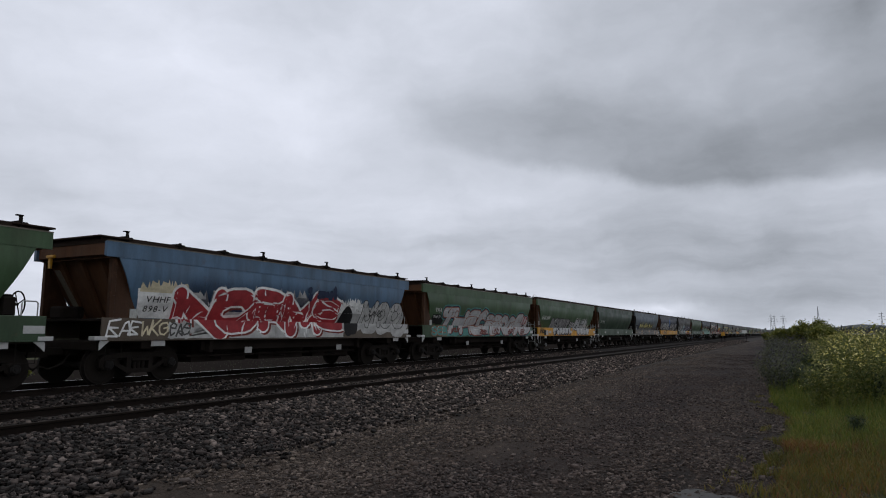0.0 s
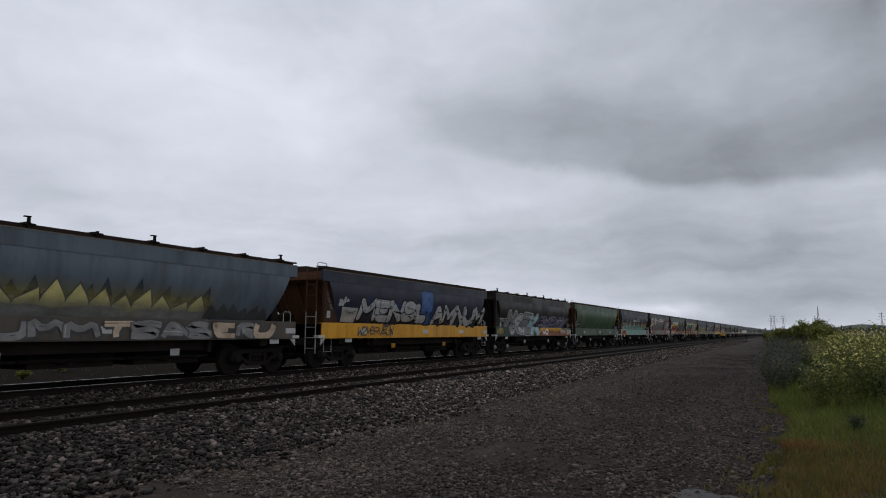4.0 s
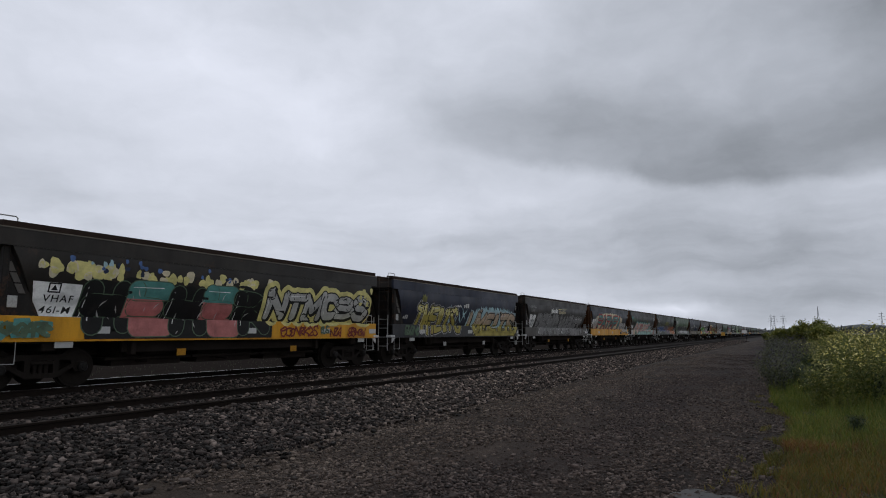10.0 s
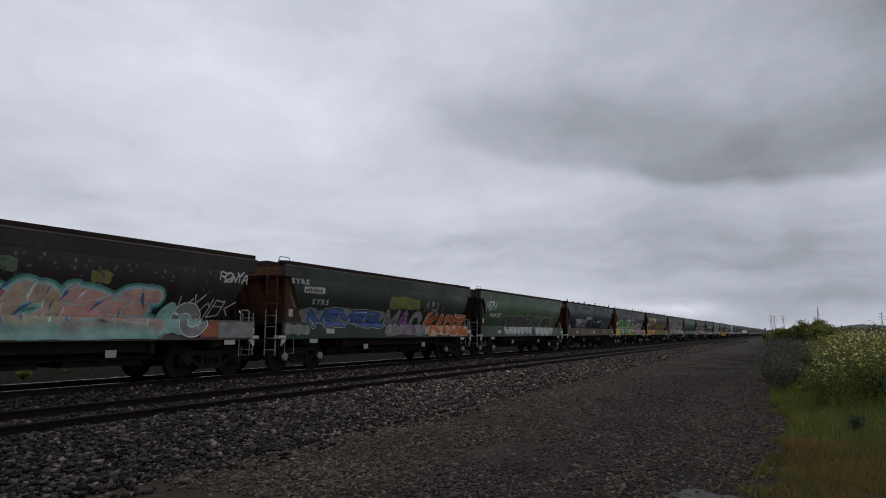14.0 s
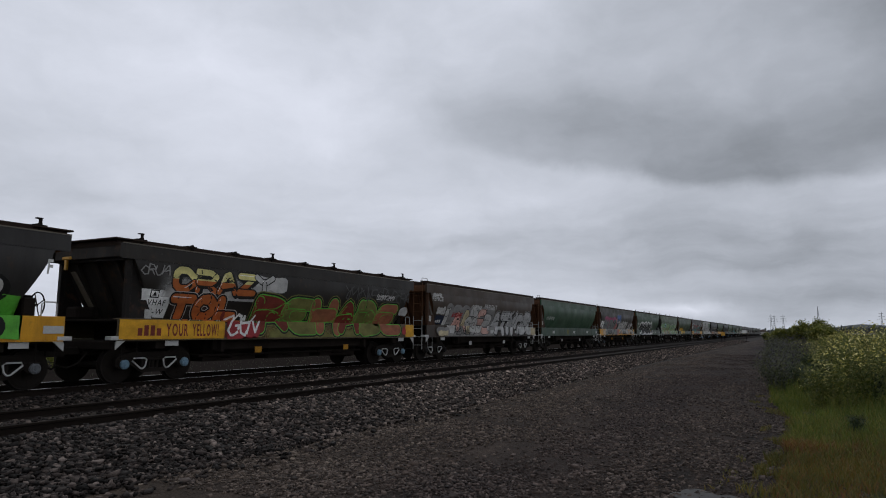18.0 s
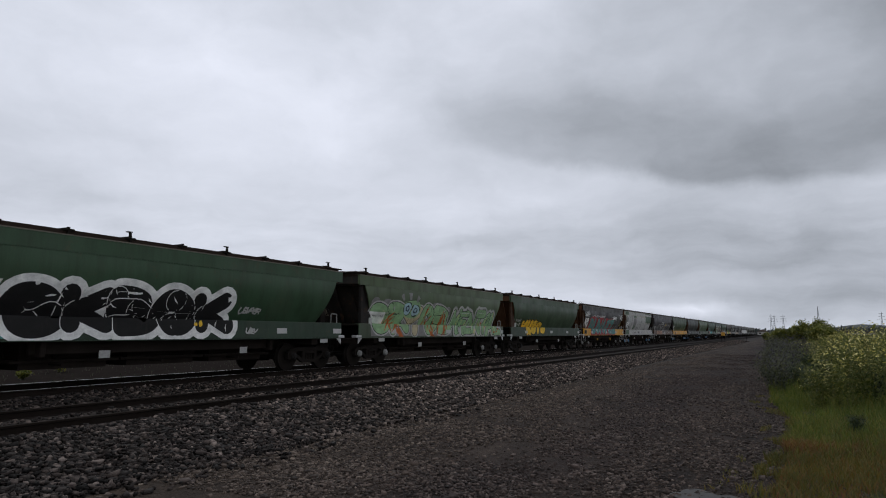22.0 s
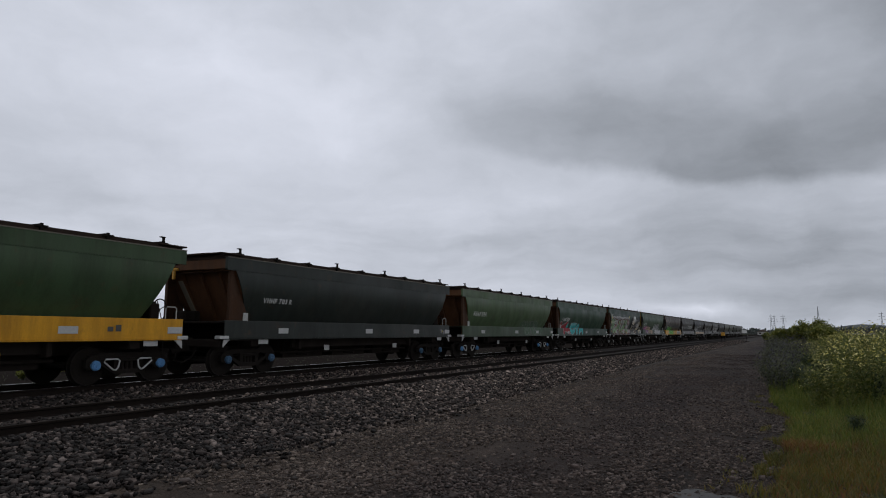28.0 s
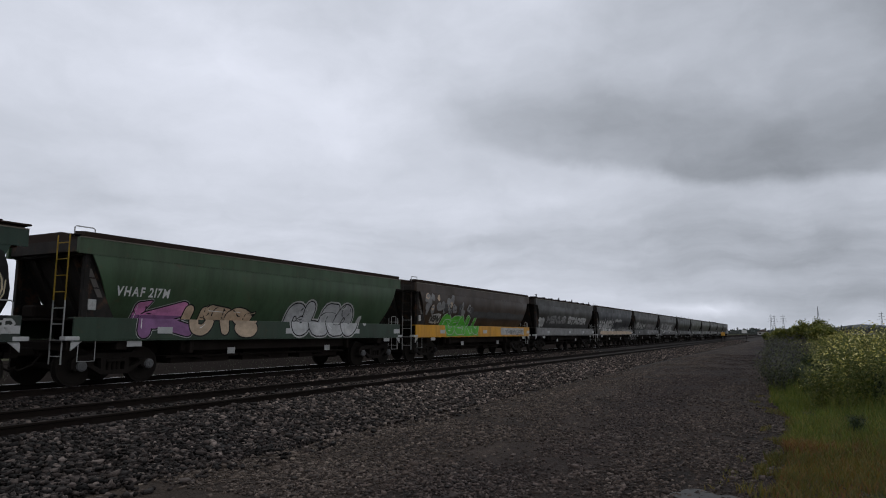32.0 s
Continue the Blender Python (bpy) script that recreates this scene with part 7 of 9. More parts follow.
    def bars(self, u0, u1, z0, z1, n, key):
        self.piece("emblem_mark")
        cell = (u1 - u0) / n
        for i in range(n):
            h = 1.0 if (i * 7) % 3 else 0.72
            self.poly([(u0 + cell * i, z0), (u0 + cell * (i + 0.72), z0), (u0 + cell * (i + 0.72), z0 + (z1 - z0) * h), (u0 + cell * i, z0 + (z1 - z0) * h)], key)

    def star(self, u, z, r, key):
        self.piece("star")
        self.poly([(u + (r if i % 2 == 0 else 0.45 * r) * math.sin(math.pi * i / 5), z + (r if i % 2 == 0 else 0.45 * r) * math.cos(math.pi * i / 5)) for i in range(10)], key)

    def drips(self, u0, u1, z0, z1, n, key):
        self.piece("drip_pattern")
        for i in range(n):
            u = self.r.uniform(u0, u1)
            z = self.r.uniform(z0, z1)
            self.blob(u, z, 0.035, self.r.uniform(0.08, 0.16), key, 0.1, 10, 1.8)

    def dabs(self, u0, u1, z0, z1, n, keys, size=0.07):
        self.piece("fleck_pattern")
        deep = self.depth
        for i in range(n):
            self.depth = deep + 0.00003 * i
            self.blob(self.r.uniform(u0, u1), self.r.uniform(z0, z1), size * self.r.uniform(0.6, 1.3), size * self.r.uniform(0.6, 1.3), self.r.choice(keys), 0.12, 12)

    def lay(self, name, parent, label):
        cuts = [q[1] for q in self.pieces] + [len(self.faces)]
        first = None
        if not self.pieces or cuts[0] > 0:
            self.pieces.insert(0, ("mark", 0)); cuts.insert(0, 0)
        for (pn, i0), i1 in zip(self.pieces, cuts[1:]):
            if i1 <= i0:
                continue
            ob = new(name if first is None else pn, self.sheet(self.faces[i0:i1], pn))
            ob.parent = parent if first is None else first
            if first is None:
                first = ob
                ob["label"] = label
            if pn in ("fleck_pattern", "tag", "drip_pattern", "overspray", "flame_pattern", "emblem_mark"):
                tagged(ob, kind="stuff")

    def sheet(self, faces, name):
        keys = []
        bm = bmesh.new()
        for pts, tri, key, d in faces:
            if key not in keys:
                keys.append(key)
            vs = [bm.verts.new((d, u - HALF, z)) for u, z in pts]
            for q in (tri if tri else [range(len(vs))]):
                try:
                    bm.faces.new([vs[i] for i in q]).material_index = keys.index(key)
                except ValueError:
                    pass
        bmesh.ops.triangulate(bm, faces=[q for q in bm.faces if len(q.verts) > 4])
        for z in CUTS + [s[0] for s in self.splits]:
            bmesh.ops.bisect_plane(bm, geom=bm.verts[:] + bm.edges[:] + bm.faces[:], plane_co=(0, 0, z), plane_no=(0, 0, 1), dist=1e-5)
        for z, low, high in self.splits:
            if low in keys:
                if high not in keys:
                    keys.append(high)
                for q in bm.faces:
                    if q.material_index == keys.index(low) and q.calc_center_median().z > z:
                        q.material_index = keys.index(high)
        for v in bm.verts:
            v.co.z = min(max(v.co.z, Z_SILL0 + 0.004), Z_TOP - 0.01)
            z = v.co.z
            v.co.x += X_SIDE if z <= Z_SILL1 + 1e-4 else (X_SIDE + 0.007 if z > Z_SHEET - 0.007 else bulge(z))
        bm.normal_update()
        for q in bm.faces:
            if q.normal.x < 0:
                q.normal_flip()
        me = bpy.data.meshes.new(name)
        bm.to_mesh(me)
        bm.free()
        for k in keys:
            me.materials.append(spray(k))
        return me


NUM = (1.15, 2.75, 2.17, 2.38)
# what is painted on each wagon: (part name, label, [(kind, arguments...)])
MURALS = {
    0: [],
    1: [("number_panel", "white number panel", [("panel", 0.95, 2.0, 1.68, 2.36, ["VHHF", "898-V"], "white", "black", False), ("ragged", 0.95, 2.35, 2.3, 2.58, "cream", 0.14, 0.2)]),
        ("graffiti", "red angular graffiti with white outlines", [("ragged", 2.0, 9.0, 1.18, 2.58, "palegrey", 0.3, 0.4), ("fade", 2.0, 9.4, 1.9, 2.95, "navy"), ("letters", 2.1, 9.0, 1.2, 2.62, "NCRMS", "red", "white", dict(bold=0.85, edge=0.055, over=1.5, soft=False, flare=0.7, jig=0.12, slab="darkred", halo="white", halo_w=0.02, swell=0.08)), ("shards", 2.4, 8.8, 1.25, 2.2, 16, "white", 0.34)]),
        ("graffiti", "pale washed ground with thin black bubble letters", [("wash", 9.0, 13.1, 1.19, 2.3, "palegrey", 4), ("ragged", 8.9, 10.3, 2.0, 2.5, "white", 0.14, 0.25), ("blob", 9.4, 1.7, 0.4, 0.5, "black"), ("letters", 10.3, 13.0, 1.5, 2.5, "MOO", "palegrey", "black", dict(bold=0.5, edge=0.03, over=1.2)), ("scrawl", 10.8, 11.6, 1.9, 2.15, 6, "black", 0.025)]),
        ("graffiti", "scratched tags on the sill", [("scrawl", 0.15, 0.95, 1.2, 1.6, 12, "white", 0.03), ("scrawl", 1.0, 1.75, 1.22, 1.62, 14, "cream", 0.03), ("patch", 1.75, 2.4, 1.2, 1.6, "palegrey", 0.05), ("scrawl", 1.8, 2.4, 1.22, 1.6, 8, "darkgrey", 0.03), ("dabs", 7.0, 8.6, 2.45, 2.75, 10, ["navy"], 0.14)])],
    2: [("lettering", "white number lettering", [("text", 1.2, 1.85, 2.24, 2.42, "VHA"), ("patch", 1.1, 2.15, 1.72, 2.14, "black"), ("text", 1.15, 2.05, 1.98, 2.09, "VHAF 137 V")]),
        ("graffiti", "long silver graffiti with brown lines and a teal outline", [("wash", 2.0, 12.9, 1.19, 1.64, "teal", 9), ("letters", 2.05, 7.2, 1.2, 2.46, "THEO", "silver", "brown", dict(bold=0.7, edge=0.045, over=1.3, halo="teal", halo_w=0.1, rim="navy", jig=0.1, flare=0.3)), ("letters", 7.0, 12.9, 1.2, 2.34, "BRDGED", "silver", "brown", dict(bold=0.8, edge=0.04, over=1.3, halo="teal", halo_w=0.1, rim="navy", jig=0.1, flare=0.3))]),
        ("graffiti", "teal bubbles and red tags", [("letters", 0.72, 2.2, 1.2, 1.63, "SEB", "teal", "brown", dict(bold=0.5, edge=0.03)), ("scrawl", 2.6, 3.4, 1.35, 1.58, 8, "darkred", 0.035), ("scrawl", 5.7, 6.5, 1.25, 1.52, 8, "darkred", 0.035), ("scrawl", 7.3, 8.1, 1.25, 1.55, 8, "darkred", 0.03), ("scrawl", 9.4, 10.2, 1.25, 1.55, 8, "darkred", 0.03), ("scrawl", 11.3, 11.9, 1.25, 1.55, 6, "darkred", 0.03), ("letters", 12.0, 12.7, 1.8, 2.3, "II", "red", "white", dict(edge=0.02))])],
    3: [("lettering", "white number lettering", [("text", 1.0, 2.6, 2.18, 2.40, "VHAF 304H")]),
        ("graffiti", "chrome throw-up letters with heavy black edges", [("letters", 3.0, 6.95, 1.21, 2.3, "DEKNUT", "sheen", "black", dict(bold=0.9, edge=0.05, over=1.2, slab="black", top="grey", split=1.67, jig=0.04)), ("scrawl", 3.25, 3.8, 1.25, 1.5, 6, "black", 0.025)]),
        ("graffiti", "small black-edged tag", [("letters", 7.15, 8.2, 1.45, 2.1, "TGE", "silver", "black", dict(bold=0.3, edge=0.04, jig=0.1))]),
        ("graffiti", "chrome bubble throw-up", [("letters", 8.35, 11.5, 1.21, 2.3, "CLEO", "sheen", "black", dict(bold=0.85, edge=0.05, over=1.3, top="silver", split=1.67, rim="palegrey")), ("blob", 11.95, 1.75, 0.16, 0.2, "palegrey")]),
        ("graffiti", "dark tag and plates on the yellow sill", [("scrawl", 0.35, 1.1, 1.3, 1.6, 12, "black", 0.03), ("patch", 1.1, 1.45, 1.2, 1.5, "black", 0.01), ("patch", 1.46, 1.9, 1.2, 1.48, "palegrey", 0.03), ("scrawl", 5.4, 6.0, 1.22, 1.3, 5, "darkgrey", 0.02)])],
    4: [("lettering", "white number lettering", [("text", 1.15, 2.7, 2.15, 2.36, "VHAF 900S")])],
    5: [("number_panel", "black number panel", [("panel", 0.75, 1.9, 1.68, 2.14, ["VHAF", "005-M"], "black", "stencil", False)]),
        ("graffiti", "pale yellow flame lettering on dark spray", [("flames", 1.9, 10.0, 1.7, 2.7, 20, "navy"), ("fade", 2.4, 10.4, 1.67, 2.6, "olive"), ("flames", 2.8, 9.9, 1.67, 2.45, 13, "paleyellow", "darkgrey"), ("fade", 2.4, 10.4, 1.67, 2.2, "grey"), ("flames", 9.95, 12.3, 1.7, 2.2, 6, "darkgrey")]),
        ("graffiti", "rubbed grey paint along the sill", [("wild", 1.2, 12.4, 1.18, 1.62, 14, "grey", "darkgrey", "tan", "palegrey", 0.1, 0.015), ("bars", 0.1, 0.75, 1.35, 1.45, 3, "cream")])],
    6: [("number_panel", "white number panel", [("panel", 1.25, 2.15, 1.70, 2.2, ["VHAF"], "palegrey", "black", False), ("dabs", 0.9, 1.5, 2.3, 2.5, 5, ["palegrey"], 0.1)]),
        ("graffiti", "blue sprayed patch", [("fade", 6.2, 8.0, 1.68, 3.3, "blue"), ("patch", 6.7, 7.6, 2.2, 3.04, "blue", 0.08), ("fade", 2.2, 6.5, 2.0, 2.7, "blue")]),
        ("graffiti", "silver bubble letters with black edges", [("letters", 2.3, 7.3, 1.68, 2.62, "MENSL", "silver", "black", dict(bold=0.8, edge=0.05, over=1.2, jig=0.12, slab="black")), ("letters", 7.8, 13.0, 1.68, 2.6, "AMNUM", "silver", "black", dict(bold=0.6, edge=0.04, over=1.2, soft=False, flare=0.5, jig=0.12, slab="black"))]),
        ("graffiti", "dark tag on the yellow sill", [("scrawl", 2.0, 4.4, 1.2, 1.6, 9, "darkgrey", 0.03)])],
    7: [("number_panel", "white number label", [("patch", 0.85, 1.75, 1.93, 2.13, "palegrey", 0.01), ("text", 0.92, 1.7, 1.96, 2.09, "VHAF 399J", "black")]),
        ("graffiti", "grey jagged graffiti", [("ragged", 1.6, 3.4, 1.7, 2.2, "grey", 0.3, 0.3), ("letters", 2.0, 6.6, 1.2, 2.5, "MSEK", "grey", "black", dict(bold=0.7, edge=0.03, over=1.28, soft=False, flare=0.5, jig=0.13, halo="palegrey", halo_w=0.07, inks=["grey", "palegrey", "grey", "lightblue"])), ("shards", 2.4, 6.4, 1.3, 2.2, 14, "black", 0.4)]),
        ("graffiti", "faded violet outline letters", [("fade", 6.8, 12.6, 1.68, 2.5, "blue"), ("letters", 7.0, 12.9, 1.5, 2.35, "EMBAY", "navy", "purple", dict(bold=0.34, edge=0.022, over=1.15, rim="grey", jig=0.1)), ("scrawl", 7.6, 12.4, 1.35, 2.3, 18, "palegrey", 0.022)]),
        ("graffiti", "orange sill with white tags", [("patch", 6.9, 11.2, 1.17, 1.65, "sill_yellow", 0.02), ("fade", 6.6, 13.4, 1.17, 1.66, "brown"), ("letters", 7.3, 8.4, 1.22, 1.58, "WO", "white", "brown", dict(bold=0.3, edge=0.01)), ("scrawl", 10.9, 12.0, 1.3, 1.55, 9, "palegrey", 0.025), ("scrawl", 12.1, 13.2, 1.22, 1.58, 12, "cream", 0.03), ("scrawl", 0.1, 0.9, 1.25, 1.6, 10, "olive")])],
    8: [("emblem", "small dark blue emblem panel", [("patch", 1.05, 1.75, 1.82, 2.12, "navy", 0.01), ("bars", 1.15, 1.65, 1.93, 2.02, 4, "stencil")])],
    9: [("graffiti", "orange and cream sunset band", [("fade", 0.9, 13.2, 1.69, 2.72, "brown"), ("fade", 0.9, 13.2, 1.69, 2.55, "rustred"), ("fade", 1.2, 13.1, 1.69, 2.42, "cream"), ("patch", 0.1, 13.3, 1.17, 1.64, "tan", 0.02), ("fade", 2.0, 12.3, 1.17, 2.2, "paleteal"), ("patch", 2.4, 12.0, 1.2, 1.63, "paleteal", 0.06), ("fade", 0.1, 2.6, 1.17, 1.75, "rustred"), ("fade", 11.4, 13.3, 1.17, 1.85, "rose")]),
        ("emblem", "faded white emblem blocks", [("wordmark", 5.6, 7.0, 2.46, 2.66, 7, "white"), ("wordmark", 7.15, 8.7, 2.46, 2.64, 8, "palegrey"), ("bar", (7.1, 2.7), (8.75, 2.7), 0.03, 0.03, "palegrey"), ("scrawl", 1.0, 1.9, 2.0, 2.35, 14, "palegrey", 0.035), ("patch", 2.05, 2.3, 2.12, 2.34, "palegrey", 0.01), ("text", 12.9, 13.05, 2.6, 2.85, "F")]),
        ("graffiti", "pale teal flames over splintered letters", [("tongue", 2.75, 1.66, 0.62, 1.0, "teal", 0.08), ("tongue", 4.15, 1.66, 0.5, 1.1, "teal", 0.16), ("tongue", 6.0, 1.66, 0.7, 1.05, "teal", 0.42), ("tongue", 7.3, 1.66, 0.45, 0.9, "teal", -0.1), ("tongue", 8.5, 1.66, 0.42, 0.85, "teal", 0.0), ("tongue", 10.0, 1.66, 0.6, 0.95, "teal", 0.3), ("tongue", 2.9, 1.66, 0.3, 0.7, "paleteal", 0.1), ("tongue", 4.3, 1.66, 0.22, 0.8, "paleteal", 0.16), ("tongue", 6.25, 1.66, 0.3, 0.7, "paleteal", 0.42), ("tongue", 10.2, 1.66, 0.25, 0.65, "paleteal", 0.3),
             ("letters", 2.0, 11.6, 1.19, 1.95, "NOMAISM", "paleteal", "teal", dict(bold=0.5, edge=0.02, over=1.3, soft=False, flare=0.6, jig=0.16, glint="cream")), ("shards", 2.0, 11.4, 1.22, 1.95, 40, "black", 0.26), ("shards", 2.2, 11.6, 1.22, 1.7, 16, "rustred", 0.3), ("scrawl", 0.9, 1.7, 1.35, 1.6, 7, "black", 0.03), ("scrawl", 11.6, 12.4, 1.6, 1.85, 8, "black", 0.03), ("dabs", 2.6, 11.0, 2.0, 2.5, 14, ["darkred", "black"], 0.03)])],
    10: [("number_panel", "white number panel", [("panel", 1.0, 1.9, 1.66, 2.35, ["VHAF", "264-C"])]),
         ("graffiti", "white puffs near the roof", [("dabs", 0.8, 1.4, 2.45, 2.8, 9, ["white", "palegrey"], 0.11), ("bar", (1.1, 2.8), (1.75, 3.0), 0.13, 0.07, "white"), ("dabs", 1.0, 1.7, 2.38, 2.5, 6, ["white"], 0.09), ("dabs", 3.0, 3.9, 2.7, 2.98, 10, ["white", "palegrey"], 0.15), ("blob", 6.6, 2.85, 0.5, 0.2, "white", 0.1), ("dabs", 7.6, 8.3, 2.6, 2.85, 8, ["white"], 0.16), ("scrawl", 1.6, 2.75, 2.7, 2.95, 16, "palegrey", 0.025), ("scrawl", 6.2, 7.0, 2.75, 2.92, 5, "darkgrey", 0.02)]),
         ("graffiti", "grey block graffiti with red and white edges", [("ragged", 2.7, 8.7, 1.7, 2.72, "white", 0.5, 0.3), ("letters", 2.9, 8.7, 1.2, 2.62, "VERGE", "grey", "black", dict(bold=0.55, edge=0.04, over=1.3, soft=False, flare=0.5, jig=0.1, halo="white", halo_w=0.12, rim="rustred", slab="moss", glint="paleyellow"))]),
         ("graffiti", "brown rounded shapes with a yellow star", [("blob", 2.25, 1.5, 0.95, 0.34, "brown", 0.08), ("blob", 2.05, 1.98, 0.42, 0.42, "brown", 0.1), ("star", 2.1, 2.42, 0.34, "yellow"), ("blob", 2.05, 2.05, 0.1, 0.08, "darkred"), ("blob", 9.45, 1.45, 0.75, 0.28, "brown", 0.08), ("blob", 9.5, 1.9, 0.36, 0.36, "brown", 0.1), ("blob", 9.5, 2.35, 0.75, 0.42, "black", 0.1), ("blob", 9.6, 2.25, 0.25, 0.2, "grey"), ("scrawl", 9.2, 10.1, 2.45, 2.65, 8, "palegrey", 0.02)]),
         ("graffiti", "white throw-up over a red cloud", [("cloud", 10.4, 13.3, 1.2, 2.85, "red", 0.9), ("letters", 10.5, 12.9, 1.85, 2.62, "JNIE", "palegrey", "black", dict(bold=0.85, edge=0.035, over=1.25, halo="white", halo_w=0.03)), ("letters", 10.5, 12.6, 1.2, 1.82, "AMS", "palegrey", "black", dict(bold=0.85, edge=0.035, over=1.2, halo="white", halo_w=0.03))]),
         ("graffiti", "white sprayed sill end", [("dabs", 0.1, 1.7, 1.25, 1.6, 18, ["white", "palegrey", "darkgrey"], 0.14), ("blob", 13.1, 1.42, 0.2, 0.18, "palegrey")])],
    11: [("number_panel", "white number panel", [("panel", 0.8, 1.75, 1.70, 2.36, ["VHAF", "305-Q"])]),
         ("graffiti", "red dripping letters with yellow tops and a white halo", [("letters", 1.95, 6.3, 1.21, 2.58, "NEGSY", "red", "black", dict(bold=0.46, edge=0.06, over=1.16, soft=False, halo="white", halo_w=0.15, top="yellow", split=2.25, jig=0.04, slab="black", glint=None)), ("drips", 2.0, 6.0, 1.28, 1.75, 20, "yellow"), ("drips", 2.0, 6.0, 2.08, 2.25, 22, "yellow"), ("shards", 2.2, 6.0, 1.4, 2.2, 16, "orange", 0.2)]),
         ("graffiti", "dark and brown skull-like letters on a grey wash", [("wash", 6.6, 10.7, 1.2, 2.25, "grey", 4), ("letters", 6.9, 10.3, 1.21, 2.45, "RO", "black", "palegrey", dict(bold=0.4, edge=0.03, over=1.05, top="darkgrey", split=2.1)), ("fade", 6.7, 10.4, 1.45, 2.2, "brown"), ("shards", 6.9, 10.6, 2.2, 2.8, 9, "grey", 0.6), ("shards", 7.2, 10.2, 1.4, 2.2, 14, "palegrey", 0.22), ("scrawl", 6.35, 6.9, 2.15, 2.4, 5, "palegrey", 0.03)]),
         ("graffiti", "black bubble letters with white edges", [("letters", 10.95, 12.75, 1.5, 2.5, "dee", "black", "white", dict(bold=0.56, edge=0.03, over=1.2, lean=0.1, jig=0.1)), ("star", 12.0, 2.0, 0.08, "white"), ("star", 12.45, 2.05, 0.08, "white")]),
         ("graffiti", "brown sill with pale plates", [("patch", 0.0, 1.3, 1.17, 1.63, "rustred", 0.02), ("fade", 0.0, 1.4, 1.17, 1.63, "brown"), ("patch", 0.05, 0.7, 1.4, 1.56, "palegrey", 0.02), ("patch", 0.75, 1.25, 1.25, 1.42, "palegrey", 0.02), ("patch", 10.9, 13.2, 1.17, 1.62, "brown", 0.02), ("fade", 9.6, 11.2, 1.17, 1.8, "palegrey")])],
    12: [("number_panel", "white number panel", [("panel", 0.85, 1.85, 1.66, 2.36, ["VHAF", "461-M"])]),
         ("graffiti", "yellow petal fringe over dark spray", [("dabs", 0.9, 7.8, 2.55, 2.78, 60, ["paleyellow", "paleyellow", "cream"], 0.12), ("dabs", 1.0, 7.0, 2.7, 2.98, 20, ["lightblue", "navy", "blue"], 0.06), ("cloud", 1.95, 7.8, 1.18, 2.6, "black", 0.8)]),
         ("graffiti", "rose and teal letters among black letters with thin teal edges", [("letters", 1.95, 7.6, 1.19, 2.56, "HEHER", "rose", "dullgreen", dict(bold=0.9, edge=0.025, over=1.3, soft=False, jig=0.08, inks=["black", "rose", "black", "rose", "black"], top="teal", split=2.12)), ("shards", 2.2, 7.4, 1.3, 2.3, 18, "palegrey", 0.2)]),
         ("graffiti", "chrome angular letters in a yellow halo", [("letters", 7.7, 12.9, 1.67, 2.62, "NTMCBS", "palegrey", "black", dict(bold=0.46, edge=0.045, over=1.24, soft=False, flare=0.45, jig=0.12, halo="paleyellow", halo_w=0.15, slab="black")), ("dabs", 12.3, 13.1, 2.3, 2.85, 7, ["paleyellow"], 0.09)]),
         ("graffiti", "dark tags on the yellow sill", [("scrawl", 8.2, 9.9, 1.2, 1.55, 14, "darkred", 0.035), ("scrawl", 10.1, 10.5, 1.3, 1.55, 5, "dullgreen", 0.03), ("scrawl", 10.6, 11.2, 1.2, 1.5, 6, "darkred", 0.035), ("scrawl", 11.6, 12.6, 1.2, 1.5, 11, "darkred", 0.035), ("scrawl", 0.15, 1.2, 1.2, 1.6, 14, "teal", 0.06), ("scrawl", 0.15, 1.2, 1.25, 1.55, 9, "dullgreen", 0.05)])],
    13: [("graffiti", "olive angular letters with black and pale edges", [("shards", 5.0, 6.6, 1.5, 2.5, 14, "lightblue", 0.7), ("letters", 1.95, 5.9, 1.2, 2.52, "TMEITS", "olive", "black", dict(bold=0.4, edge=0.05, over=1.28, soft=False, flare=0.5, jig=0.13, halo="palegrey", halo_w=0.03, top="paleyellow", split=2.1)), ("shards", 2.2, 5.8, 1.3, 2.2, 14, "darkred", 0.2)]),
         ("graffiti", "tan and olive letters on a dripping pale blue cloud", [("ragged", 7.0, 13.1, 1.6, 2.62, "lightblue", 0.22, 0.3), ("letters", 7.2, 13.0, 1.2, 2.4, "UMEITS", "olive", "black", dict(bold=0.46, edge=0.045, over=1.26, flare=0.35, jig=0.1, halo="palegrey", halo_w=0.03, slab="black", top="tan", split=1.75)), ("fade", 7.2, 13.0, 1.18, 1.7, "olive")]),
         ("emblem", "worn white emblem blocks", [("bars", 5.5, 6.1, 2.52, 2.62, 4, "stencil"), ("bars", 6.3, 6.9, 2.5, 2.7, 3, "stencil"), ("text", 12.92, 13.05, 2.6, 2.85, "F"), ("bars", 1.0, 1.4, 1.9, 2.05, 3, "stencil"), ("patch", 2.3, 2.7, 2.65, 2.9, "moss", 0.06), ("scrawl", 0.9, 2.0, 1.22, 1.6, 12, "dullgreen", 0.05)])],
    14: [("emblem", "worn white emblem blocks", [("wordmark", 4.8, 6.15, 2.62, 2.92, 7, "white", "black"), ("bar", (6.3, 2.9), (7.95, 2.9), 0.03, 0.03, "paleyellow"), ("wordmark", 6.35, 7.85, 2.62, 2.84, 8, "beige", "black"), ("text", 12.92, 13.05, 2.55, 2.85, "F")]),
         ("number_panel", "white number panel", [("panel", 0.95, 1.9, 1.68, 2.42, ["VHAF", "173-R"])]),
